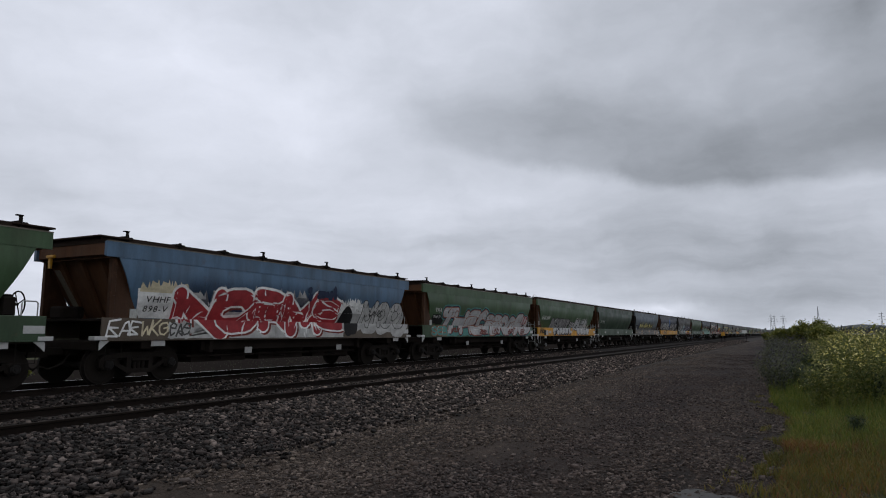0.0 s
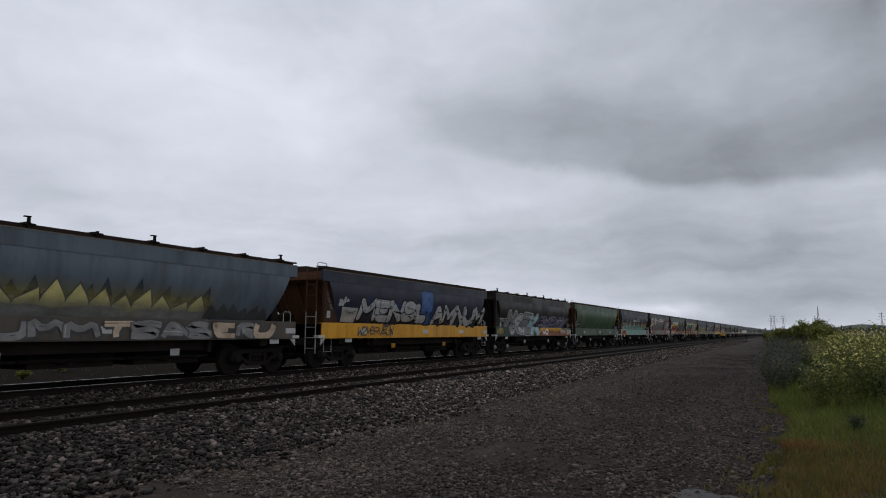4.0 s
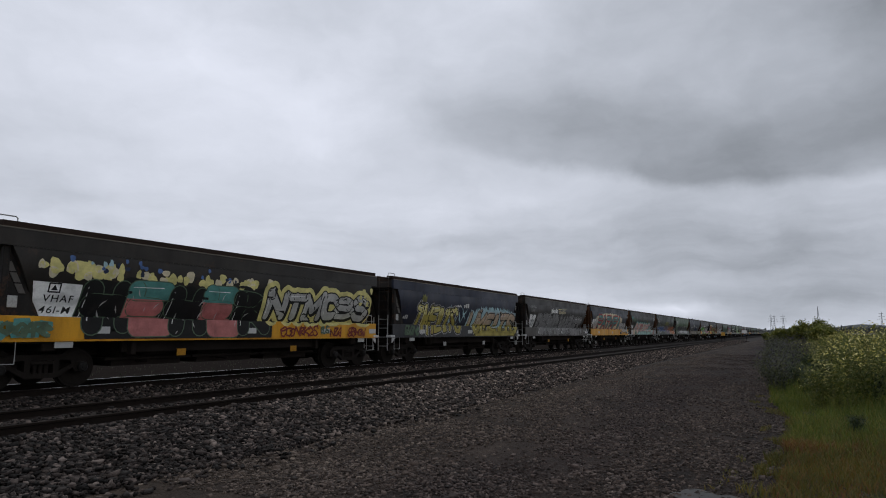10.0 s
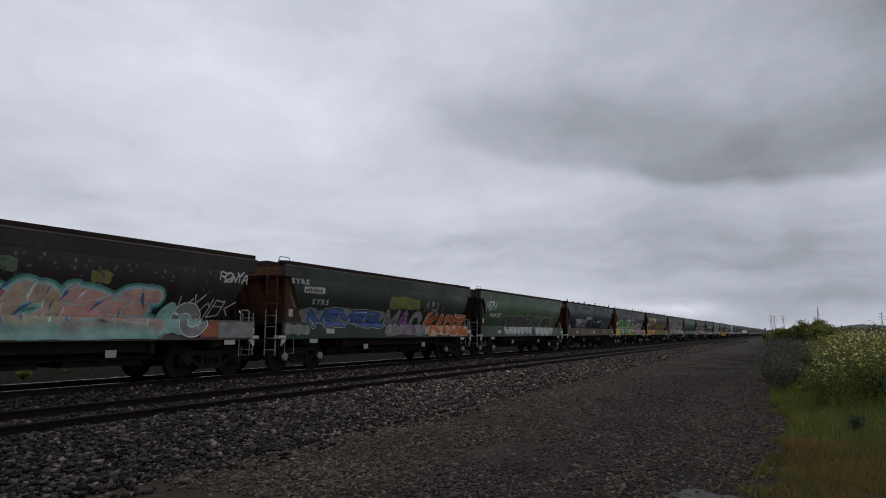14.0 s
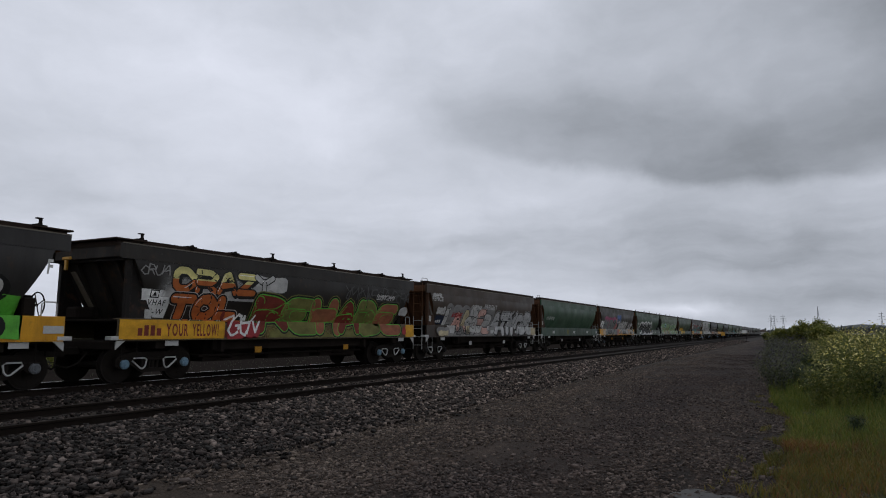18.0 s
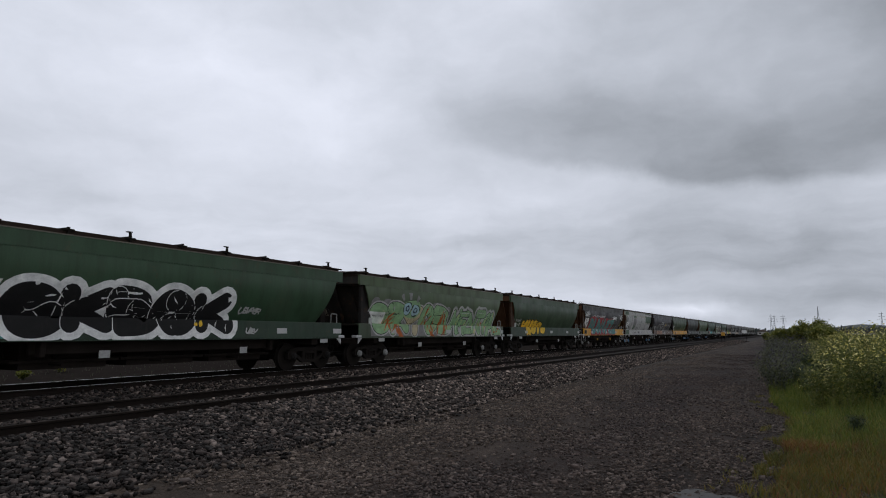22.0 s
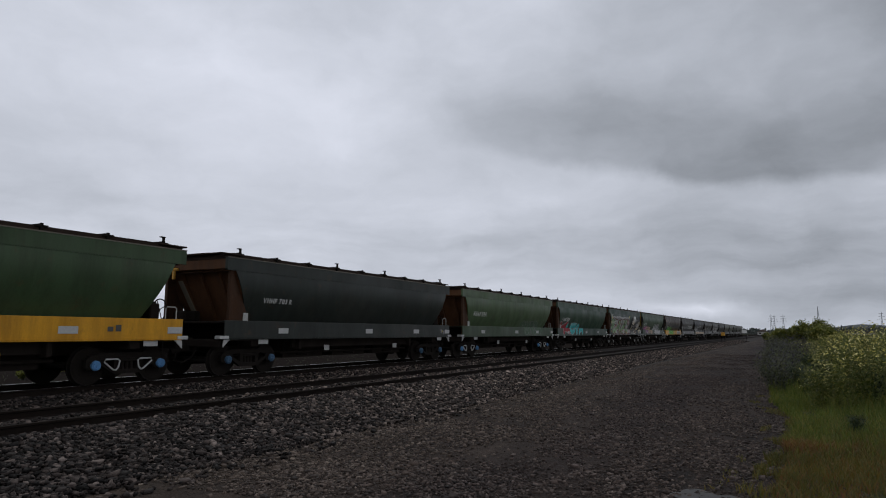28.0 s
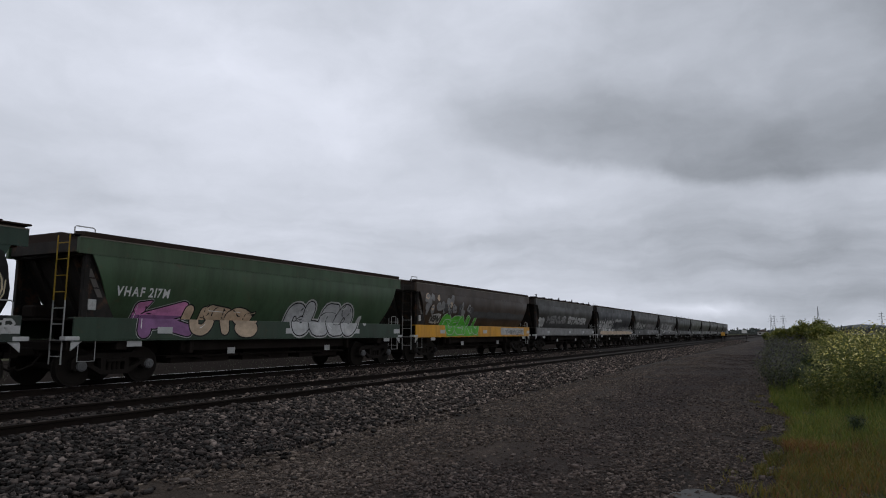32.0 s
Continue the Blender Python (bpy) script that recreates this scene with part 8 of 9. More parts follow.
         ("graffiti", "dull grey block letters", [("letters", 2.3, 6.6, 1.2, 2.56, "DRMC", "grey", "black", dict(bold=0.7, edge=0.03, over=1.16, halo="palegrey", halo_w=0.018, jig=0.07))]),
         ("graffiti", "dull grey lettering with pale edges", [("letters", 6.9, 11.95, 1.2, 2.52, "WAEET", "grey", "black", dict(bold=0.7, edge=0.03, over=1.2, soft=False, flare=0.35, jig=0.1, halo="palegrey", halo_w=0.02))]),
         ("graffiti", "white marks and tags", [("dabs", 11.9, 13.2, 1.25, 1.6, 10, ["palegrey", "white", "darkgrey"], 0.1), ("text", 0.65, 1.9, 2.84, 3.0, "KEBABS", "grey"), ("text", 0.95, 1.6, 2.6, 2.78, "FORM", "grey"), ("dabs", 8.0, 12.6, 2.5, 2.95, 12, ["darkgrey"], 0.05)])],
    15: [("number_panel", "white number panel", [("panel", 0.75, 1.7, 1.69, 2.42, ["VHAF", "591-U"])]),
         ("graffiti", "teal block letters with red edges on a torn white ground", [("ragged", 1.7, 10.9, 1.69, 3.0, "cream", 0.3, 0.16), ("ragged", 0.9, 2.3, 1.69, 2.5, "palegrey", 0.4, 0.3), ("letters", 2.4, 10.4, 1.7, 2.78, "FATMFI", "teal", "red", dict(bold=0.75, edge=0.07, over=1.06, soft=False, slab="red", rim="red", jig=0.02)), ("dabs", 4.6, 4.9, 2.2, 2.5, 4, ["black"], 0.09), ("dabs", 6.6, 6.9, 2.0, 2.3, 4, ["black"], 0.09), ("dabs", 8.2, 8.5, 1.8, 2.1, 4, ["black"], 0.09), ("dabs", 2.5, 2.9, 1.75, 1.85, 3, ["black"], 0.09)]),
         ("graffiti", "white bubble throw-up with black edges", [("letters", 10.3, 12.7, 1.35, 2.3, "TOS", "palegrey", "black", dict(bold=0.9, edge=0.04, over=1.25, jig=0.1))]),
         ("emblem", "black tags on the yellow sill", [("scrawl", 9.7, 10.6, 1.22, 1.48, 9, "black", 0.03), ("scrawl", 12.1, 12.8, 1.25, 1.45, 8, "darkgrey", 0.025), ("text", 12.9, 13.05, 2.65, 2.9, "F")])],
    16: [("number_panel", "white number label", [("panel", 0.8, 1.8, 1.66, 2.06, ["VHAF", "383-G"], "white", "black", False)]),
         ("graffiti", "worn pale patches", [("patch", 0.75, 1.25, 2.7, 2.95, "teal", 0.06), ("patch", 1.3, 2.4, 2.45, 2.85, "dullgreen", 0.1), ("dabs", 2.5, 5.5, 2.5, 2.95, 40, ["dullgreen", "darkgrey", "grey", "darkgrey"], 0.06), ("patch", 6.2, 6.7, 2.55, 2.8, "dullgreen", 0.04), ("patch", 8.3, 8.8, 2.45, 2.7, "moss", 0.04), ("dabs", 6, 12, 2.4, 2.95, 50, ["dullgreen", "darkgrey", "darkgrey"], 0.04), ("scrawl", 12.0, 13.0, 2.7, 3.0, 12, "palegrey", 0.03)]),
         ("graffiti", "pastel rounded graffiti in a teal halo", [("letters", 2.9, 10.2, 1.19, 2.45, "CEGOBE", "palepink", "lightblue", dict(bold=0.8, edge=0.03, over=1.34, flare=0.3, halo="teal", halo_w=0.11, rim="paleteal", jig=0.12, inks=["palepink", "palepink", "rose", "tan"], glint="white")), ("shards", 3.4, 10.0, 1.6, 2.35, 16, "blue", 0.45), ("shards", 3.2, 10.0, 1.3, 2.2, 14, "white", 0.4), ("fade", 2.9, 10.4, 1.18, 1.8, "paleteal"), ("wash", 10.3, 11.3, 1.2, 2.1, "paleteal", 2)]),
         ("graffiti", "pale sill patches and white tags", [("patch", 0.05, 0.75, 1.2, 1.6, "palegrey", 0.02), ("patch", 0.75, 2.8, 1.2, 1.62, "tan", 0.06), ("patch", 1.6, 2.5, 1.2, 1.5, "dullgreen", 0.01), ("patch", 11.4, 12.0, 1.2, 1.62, "brown", 0.03), ("patch", 12.0, 13.3, 1.18, 1.62, "grey", 0.03), ("scrawl", 10.8, 12.6, 1.7, 2.3, 16, "palegrey", 0.025), ("letters", 10.7, 11.6, 1.22, 2.1, "C", "grey", "white", dict(bold=0.5, edge=0.02))])],
    17: [("number_panel", "white number label", [("patch", 0.95, 2.0, 2.6, 2.8, "palegrey", 0.01), ("bars", 1.02, 1.9, 2.64, 2.75, 8, "darkgrey")]),
         ("graffiti", "blue lettering with pale edges", [("wash", 0.9, 5.8, 1.6, 2.15, "grey", 5), ("letters", 1.4, 5.6, 1.5, 2.15, "NEMES", "blue", "black", dict(bold=0.5, edge=0.025, over=1.2, jig=0.1, halo="palegrey", halo_w=0.025, flare=0.3))]),
         ("graffiti", "dim blue-grey letters", [("wash", 5.8, 9.0, 1.2, 1.65, "grey", 3), ("letters", 6.0, 8.9, 1.22, 2.25, "MAC", "blue", "darkgrey", dict(bold=0.5, edge=0.03, over=1.1, inks=["grey", "purple", "grey"]))]),
         ("graffiti", "orange letters", [("wash", 9.0, 12.8, 1.19, 1.7, "tan", 4), ("letters", 9.2, 12.9, 1.2, 2.15, "KIDZ", "rustred", "tan", dict(bold=0.4, edge=0.03, over=1.2, flare=0.4, jig=0.1, soft=False))]),
         ("graffiti", "mossy green patch and white tags", [("patch", 6.1, 8.4, 2.25, 2.72, "moss", 0.06), ("dabs", 8.4, 11.0, 2.2, 2.6, 10, ["grey", "darkgrey"], 0.12), ("text", 0.3, 1.2, 2.86, 3.02, "SYRE", "palegrey"), ("text", 1.4, 2.3, 2.25, 2.42, "SYRS", "palegrey"), ("wash", 0.1, 1.2, 1.25, 1.6, "grey", 3)])],
    18: [("lettering", "white number lettering", [("text", 1.2, 2.75, 2.15, 2.36, "VHAF 131T"), ("scrawl", 0.75, 1.9, 2.45, 3.02, 9, "palegrey", 0.05)]),
         ("graffiti", "dark throw-up with a chrome foot", [("letters", 3.0, 7.4, 1.21, 2.25, "ENCODUT", "sheen", "black", dict(bold=0.9, edge=0.035, over=1.2, top="darkgrey", split=1.67, jig=0.04, rim="grey"))]),
         ("graffiti", "dark bubble throw-up with a chrome foot", [("letters", 7.9, 11.2, 1.21, 2.3, "CLEO", "sheen", "black", dict(bold=0.85, edge=0.03, over=1.3, top="darkgrey", split=1.67, rim="palegrey"))])],
    19: [("graffiti", "faded white lettering", [("wild", 2.4, 5.3, 1.72, 2.4, 4, "grey", "darkgrey", "palegrey")]),
         ("emblem", "faded white emblem bars", [("bars", 5.0, 6.6, 2.35, 2.58, 8, "palegrey")]),
         ("graffiti", "dim dark piece", [("cloud", 6.7, 9.9, 1.7, 2.3, "palegrey", 0.9), ("cloud", 6.75, 9.85, 1.69, 2.26, "navy", 0.9), ("patch", 10.4, 12.2, 1.7, 2.2, "darkgrey", 0.05), ("scrawl", 10.4, 12.2, 1.72, 2.15, 8, "grey", 0.02)]),
         ("graffiti", "tangled outline of pale letters on the sill", [("scrawl", 9.0, 12.5, 1.2, 1.6, 16, "moss", 0.03)])],
    20: [("number_panel", "white number panel", [("panel", 0.7, 1.55, 1.69, 2.34, ["VHAF", "537-D"])]),
         ("graffiti", "green cloud with white spiky letters", [("cloud", 1.4, 6.5, 1.18, 2.56, "palegrey", 1.1), ("cloud", 1.45, 6.45, 1.18, 2.5, "darkgrey", 1.1), ("cloud", 1.5, 6.4, 1.18, 2.42, "green", 1.1), ("fade", 1.6, 5.0, 1.17, 1.9, "dullgreen"), ("letters", 1.5, 5.1, 1.19, 2.2, "MVVY", "sheen", "black", dict(bold=0.36, edge=0.05, over=1.3, soft=False, flare=0.6, jig=0.12, top="green", split=1.9))]),
         ("graffiti", "tan tag patch", [("patch", 5.35, 5.95, 1.18, 2.3, "tan", 0.05), ("fade", 5.3, 6.05, 1.18, 1.7, "orange"), ("scrawl", 5.35, 5.95, 1.4, 2.2, 14, "white", 0.03)]),
         ("emblem", "worn white emblem blocks", [("wordmark", 5.2, 6.6, 2.46, 2.68, 7, "white", "darkgrey"), ("bar", (6.75, 2.76), (8.35, 2.76), 0.025, 0.025, "palegrey"), ("wordmark", 6.8, 8.3, 2.48, 2.68, 8, "palegrey", "darkgrey"), ("text", 12.9, 13.05, 2.55, 2.85, "F")]),
         ("graffiti", "grey and pink letters with heavy black edges on green", [("patch", 6.4, 12.5, 1.18, 2.05, "green", 0.1), ("letters", 6.75, 12.0, 1.2, 2.4, "BYGK", "pink", "black", dict(bold=0.8, edge=0.075, over=1.18, top="palegrey", split=1.68, slab="black", flare=0.3, jig=0.1))])],
    21: [("number_panel", "white number panel", [("panel", 0.65, 1.45, 1.70, 2.36, ["VHAF", "171-W"])]),
         ("graffiti", "white to orange block letters", [("fade", 0.9, 5.6, 2.2, 3.04, "palegrey"), ("wash", 4.2, 5.6, 2.5, 3.0, "palegrey", 2), ("letters", 1.45, 4.35, 2.34, 3.0, "CRAZ", "rustred", "black", dict(bold=0.46, edge=0.035, over=1.1, soft=False, top="paleyellow", split=2.68, slab="black", jig=0.03)), ("letters", 4.3, 5.1, 2.4, 3.0, "Y", "palegrey", "black", dict(bold=0.4, edge=0.03))]),
         ("graffiti", "dark orange block letters", [("letters", 1.5, 3.8, 1.6, 2.32, "TOL", "rustred", "black", dict(bold=0.75, edge=0.045, over=1.1, soft=False, halo="palegrey", halo_w=0.02, jig=0.03)), ("dabs", 3.2, 3.6, 1.3, 1.85, 4, ["darkred"], 0.1)]),
         ("graffiti", "brown letters with a green glow", [("fade", 4.5, 12.2, 1.18, 1.66, "brown"), ("fade", 4.5, 12.2, 1.18, 1.8, "moss"), ("letters", 4.5, 12.2, 1.2, 2.5, "REHABE", "brown", "green", dict(bold=0.8, edge=0.03, over=1.28, halo="moss", halo_w=0.08, flare=0.3, jig=0.1, inks=["darkred", "moss", "brown"], glint="green", rim="black"))]),
         ("graffiti", "dark red words on the yellow sill", [("patch", 0.02, 3.2, 1.17, 1.63, "sill_yellow", 0.01), ("text", 1.3, 2.0, 1.25, 1.55, "YOUR", "darkred"), ("text", 2.1, 3.0, 1.25, 1.55, "YELLOW!", "darkred"), ("bars", 0.5, 1.2, 1.25, 1.5, 4, "darkred"), ("patch", 3.3, 4.5, 1.18, 1.63, "red", 0.06), ("scrawl", 3.4, 4.4, 1.22, 1.85, 16, "white", 0.045), ("patch", 12.7, 13.35, 1.17, 1.63, "sill_yellow", 0.01), ("blob", 12.6, 1.4, 0.14, 0.16, "red")]),
         ("graffiti", "white scratches near the roof", [("scrawl", 0.5, 1.3, 2.7, 3.0, 9, "grey", 0.02), ("scrawl", 8.6, 13.0, 2.45, 2.98, 26, "darkgrey", 0.025), ("scrawl", 10.6, 11.8, 2.55, 2.75, 9, "palegrey", 0.02), ("wash", 12.4, 12.9, 2.0, 2.35, "palegrey", 1)])],
    22: [("graffiti", "pale wild lettering with pink and grey fills", [("cloud", 1.9, 7.4, 1.18, 2.66, "grey", 0.9), ("letters", 1.9, 7.2, 1.2, 2.45, "LAIDEP", "palegrey", "black", dict(bold=0.46, edge=0.03, over=1.3, jig=0.14, flare=0.4, inks=["palegrey", "palepink", "beige", "palegrey", "palepink"])), ("letters", 4.2, 5.6, 1.3, 2.1, "SO", "palegrey", "black", dict(bold=0.5, edge=0.022)), ("scrawl", 2.6, 3.6, 2.05, 2.25, 7, "red", 0.03), ("scrawl", 2.6, 4.2, 1.22, 1.6, 9, "black", 0.025)]),
         ("graffiti", "chrome pointed letters", [("letters", 7.3, 12.9, 1.2, 2.5, "ATMCS", "silver", "black", dict(bold=0.7, edge=0.05, over=1.2, soft=False, flare=0.5, jig=0.1, halo="palegrey", halo_w=0.025, slab="black"))]),
         ("lettering", "white tag words", [("text", 0.45, 1.5, 2.72, 2.92, "FENCE", "palegrey"), ("scrawl", 0.5, 1.3, 2.92, 3.04, 9, "palegrey", 0.025), ("text", 6.0, 7.6, 2.52, 2.76, "FREIGHT", "palegrey"), ("scrawl", 4.5, 5.6, 2.45, 2.68, 12, "palegrey", 0.03), ("patch", 1.0, 1.75, 1.72, 2.1, "navy", 0.02), ("bars", 1.1, 1.6, 1.78, 1.9, 3, "stencil"), ("scrawl", 1.0, 1.7, 2.15, 2.45, 6, "palegrey", 0.06)]),
         ("graffiti", "pale sill patches", [("wash", 0.9, 2.0, 1.2, 1.6, "grey", 2), ("patch", 1.0, 1.9, 1.2, 1.42, "beige", 0.03), ("patch", 12.6, 13.35, 1.2, 1.6, "beige", 0.03)])],
    23: [("lettering", "white number lettering", [("text", *NUM, "VHAF 429G")]), ("graffiti", "rubbed yellow spots", [("patch", 5.25, 5.75, 1.25, 1.55, "moss", 0.04), ("dabs", 6.0, 6.9, 1.75, 1.95, 5, ["dullgreen"], 0.1)])],
    24: [("number_panel", "white number panel", [("panel", 0.85, 1.8, 1.66, 2.32, ["VHAF", "513U"])]),
         ("graffiti", "grey block letters under magenta puffs", [("patch", 0.9, 5.9, 1.17, 1.63, "tan", 0.04), ("blob", 2.45, 2.25, 0.75, 0.5, "magenta", 0.06), ("blob", 3.4, 2.2, 0.6, 0.46, "magenta", 0.06), ("blob", 4.35, 2.2, 0.6, 0.5, "magenta", 0.06), ("blob", 5.3, 2.2, 0.6, 0.54, "magenta", 0.06), ("blob", 6.05, 1.9, 0.6, 0.75, "rose", 0.06), ("letters", 1.85, 5.95, 1.2, 2.42, "BUDZ", "grey", "black", dict(bold=0.8, edge=0.035, over=1.12, halo="teal", halo_w=0.035, jig=0.03)), ("text", 2.5, 4.0, 1.22, 1.55, "HOUSE", "black"), ("scrawl", 4.9, 5.7, 2.1, 2.3, 8, "black", 0.025), ("text", 4.1, 4.5, 1.25, 1.42, "2018", "darkgrey")]),
         ("graffiti", "pale blue patch", [("patch", 6.2, 7.7, 2.15, 2.9, "blue", 0.05), ("fade", 6.2, 7.7, 2.1, 2.8, "grey"), ("scrawl", 6.1, 7.4, 2.2, 2.45, 10, "palegrey", 0.03)]),
         ("graffiti", "silver letters with black edges", [("letters", 7.2, 10.6, 1.2, 2.5, "MIHEK", "palegrey", "black", dict(bold=0.85, edge=0.035, over=1.2, jig=0.1, flare=0.2)), ("letters", 10.95, 12.75, 1.2, 2.3, "AE", "palegrey", "black", dict(bold=0.7, edge=0.035, over=1.1, jig=0.1)), ("text", 8.2, 9.6, 1.22, 1.52, "HOUSE", "black"), ("bars", 6.6, 7.1, 1.25, 1.4, 3, "black"), ("scrawl", 11.1, 12.0, 1.22, 1.42, 8, "black", 0.03)])],
    25: [("lettering", "white number lettering", [("text", *NUM, "VHAF 476T"), ("text", 1.75, 2.35, 1.88, 2.06, "ATM", "palegrey"), ("scrawl", 1.4, 2.0, 1.22, 1.4, 8, "white", 0.03), ("scrawl", 8.8, 9.6, 1.85, 2.05, 8, "palegrey", 0.03), ("scrawl", 8.9, 9.3, 1.3, 1.45, 4, "palegrey", 0.03)]),
         ("graffiti", "black rounded letters with a broad white halo", [("fade", 1.9, 2.9, 1.2, 1.9, "teal"), ("letters", 2.45, 8.3, 1.22, 2.42, "CKBOK", "black", "white", dict(bold=1.2, edge=0.02, over=1.3, halo="white", halo_w=0.15, flare=0.15, jig=0.07, glint=None)), ("shards", 3.2, 8.2, 1.4, 2.2, 12, "white", 0.22), ("dabs", 7.0, 7.4, 1.5, 1.58, 4, ["yellow"], 0.06), ("dabs", 3.0, 3.3, 2.3, 2.45, 4, ["white"], 0.04), ("star", 8.35, 2.25, 0.12, "white")])],
    26: [("graffiti", "pale green rounded figure with a broad grey edge", [("cloud", 0.75, 7.3, 1.2, 2.62, "grey", 1.3), ("letters", 0.85, 7.2, 1.2, 2.52, "CRYOB", "palegreen", "black", dict(bold=0.9, edge=0.028, over=1.3, halo="palegrey", halo_w=0.06, jig=0.12, inks=["palegreen", "palegreen", "beige", "palegreen"], glint="cream")), ("blob", 3.8, 2.28, 0.75, 0.36, "palegreen", 0.05), ("blob", 3.45, 2.3, 0.3, 0.27, "black"), ("blob", 3.45, 2.3, 0.27, 0.24, "lightblue"), ("blob", 4.1, 2.24, 0.33, 0.25, "black"), ("blob", 4.1, 2.24, 0.3, 0.22, "lightblue"), ("blob", 3.45, 2.3, 0.14, 0.12, "navy"), ("blob", 4.1, 2.24, 0.15, 0.11, "navy"), ("blob", 3.45, 2.3, 0.08, 0.07, "lightblue"), ("blob", 4.1, 2.24, 0.09, 0.065, "lightblue"), ("bar", (3.1, 2.62), (2.95, 2.85), 0.14, 0.22, "grey"), ("bar", (3.6, 2.66), (3.6, 2.95), 0.16, 0.3, "grey"), ("bar", (4.1, 2.6), (4.3, 2.82), 0.12, 0.2, "grey")]),
         ("graffiti", "red-orange sprayed bursts", [("shards", 1.7, 3.0, 1.25, 2.1, 9, "rustred", 0.8), ("shards", 4.8, 5.6, 1.3, 2.2, 7, "rustred", 0.8), ("shards", 5.9, 7.1, 1.3, 2.0, 9, "rustred", 0.8)]),
         ("graffiti", "spiky pale green and yellow letters with grey edges", [("letters", 7.6, 12.9, 1.2, 2.42, "MENTAL", "palegreen", "black", dict(bold=0.42, edge=0.03, over=1.26, soft=False, flare=0.6, jig=0.1, halo="palegrey", halo_w=0.12)), ("shards", 7.8, 12.8, 1.3, 2.3, 22, "paleyellow", 0.34), ("dabs", 9.8, 12.8, 1.3, 2.3, 8, ["rustred"], 0.07)]),
         ("number_panel", "white number panel", [("panel", 0.8, 1.85, 1.68, 2.1, ["VHAF 570-S"], "white", "black", False)])],
    27: [("lettering", "white number lettering", [("text", 1.1, 1.95, 1.97, 2.13, "VHAF"), ("text", 1.1, 1.95, 1.74, 1.9, "584-Q")]),
         ("graffiti", "yellow throw-up with black edges", [("letters", 2.3, 5.65, 1.2, 2.1, "KUTS", "yellow", "black", dict(bold=1.1, edge=0.04, over=1.2, flare=0.4, jig=0.12, glint=None))])],
    28: [("number_panel", "white number panel", [("panel", 0.75, 1.7, 1.70, 2.46, ["VHAF", "244-J"])]),
         ("graffiti", "teal letters on a red ground", [("cloud", 1.95, 10.0, 1.18, 2.66, "red", 2.2), ("letters", 2.25, 10.0, 1.2, 2.52, "BUNIEZ", "teal", "red", dict(bold=0.7, edge=0.06, over=1.1, flare=0.2, jig=0.05, slab="darkred", glint="lightblue")), ("dabs", 2.4, 9.6, 1.38, 1.6, 30, ["white", "lightblue", "blue", "black"], 0.055), ("scrawl", 2.6, 6.5, 2.6, 2.75, 9, "palegrey", 0.03)]),
         ("graffiti", "white tags", [("scrawl", 0.6, 1.7, 2.55, 3.0, 24, "white", 0.03), ("scrawl", 1.2, 1.9, 2.75, 3.0, 10, "palegrey", 0.025), ("scrawl", 9.4, 10.8, 2.45, 2.75, 14, "white", 0.035), ("scrawl", 12.0, 12.9, 2.5, 2.95, 12, "white", 0.045)]),
         ("graffiti", "dark letters beside the red piece", [("letters", 10.1, 12.0, 1.68, 2.4, "DA", "darkgrey", "grey", dict(bold=0.44, edge=0.02, over=1.05)), ("dabs", 11.9, 12.7, 1.75, 2.2, 8, ["olive", "darkgrey"], 0.1), ("patch", 0.15, 0.75, 1.28, 1.55, "black", 0.01)])],
    29: [("graffiti", "rolled pale grey paint in broad patches", [("patch", 0.95, 3.0, 1.67, 3.05, "palegrey", 0.02), ("patch", 3.05, 4.3, 1.67, 3.03, "palegrey", 0.03), ("patch", 5.2, 7.5, 1.67, 3.0, "palegrey", 0.03), ("patch", 7.55, 10.0, 1.67, 2.95, "palegrey", 0.04), ("patch", 10.1, 12.6, 1.67, 2.3, "palegrey", 0.04), ("patch", 1.5, 12.9, 1.17, 1.64, "palegrey", 0.02), ("patch", 1.6, 13.3, 3.09, 3.36, "palegrey", 0.02)]),
         ("graffiti", "old green and dark paint between the patches", [("patch", 0.03, 1.5, 3.08, 3.38, "dullgreen", 0.01), ("patch", 3.9, 5.1, 2.85, 3.36, "dullgreen", 0.05), ("wash", 4.1, 5.1, 1.9, 2.8, "grey", 1), ("wash", 4.15, 4.9, 1.7, 2.1, "dullgreen", 1), ("wash", 0.75, 1.25, 2.4, 2.95, "grey", 1), ("patch", 9.9, 12.9, 2.4, 3.36, "dullgreen", 0.05), ("patch", 0.05, 1.4, 1.2, 1.62, "dullgreen", 0.03), ("bar", (3.05, 1.2), (3.15, 3.03), 0.05, 0.06, "darkgrey"), ("bar", (7.5, 1.2), (7.55, 3.2), 0.06, 0.05, "darkgrey"), ("bar", (5.15, 1.2), (5.1, 2.4), 0.04, 0.03, "darkgrey"), ("patch", 1.85, 2.15, 1.78, 2.02, "black", 0.02), ("wash", 2.1, 2.6, 1.75, 2.0, "grey", 1), ("bar", (5.4, 1.86), (7.0, 1.84), 0.03, 0.05, "darkgrey"), ("bar", (5.5, 1.72), (6.9, 1.72), 0.05, 0.03, "darkgrey"), ("patch", 8.5, 10.6, 1.7, 1.76, "darkgrey", 0.03), ("bar", (10.2, 2.3), (11.9, 2.28), 0.03, 0.04, "darkgrey"), ("bar", (5.9, 2.2), (7.4, 2.2), 0.02, 0.02, "grey"), ("scrawl", 5.6, 6.2, 1.32, 1.48, 4, "black", 0.03), ("scrawl", 3.6, 4.4, 1.3, 1.4, 4, "darkgrey", 0.02)]),
         ("number_panel", "white number panel", [("panel", 0.7, 1.75, 1.70, 2.36, ["VHAF", "149-B"])])],
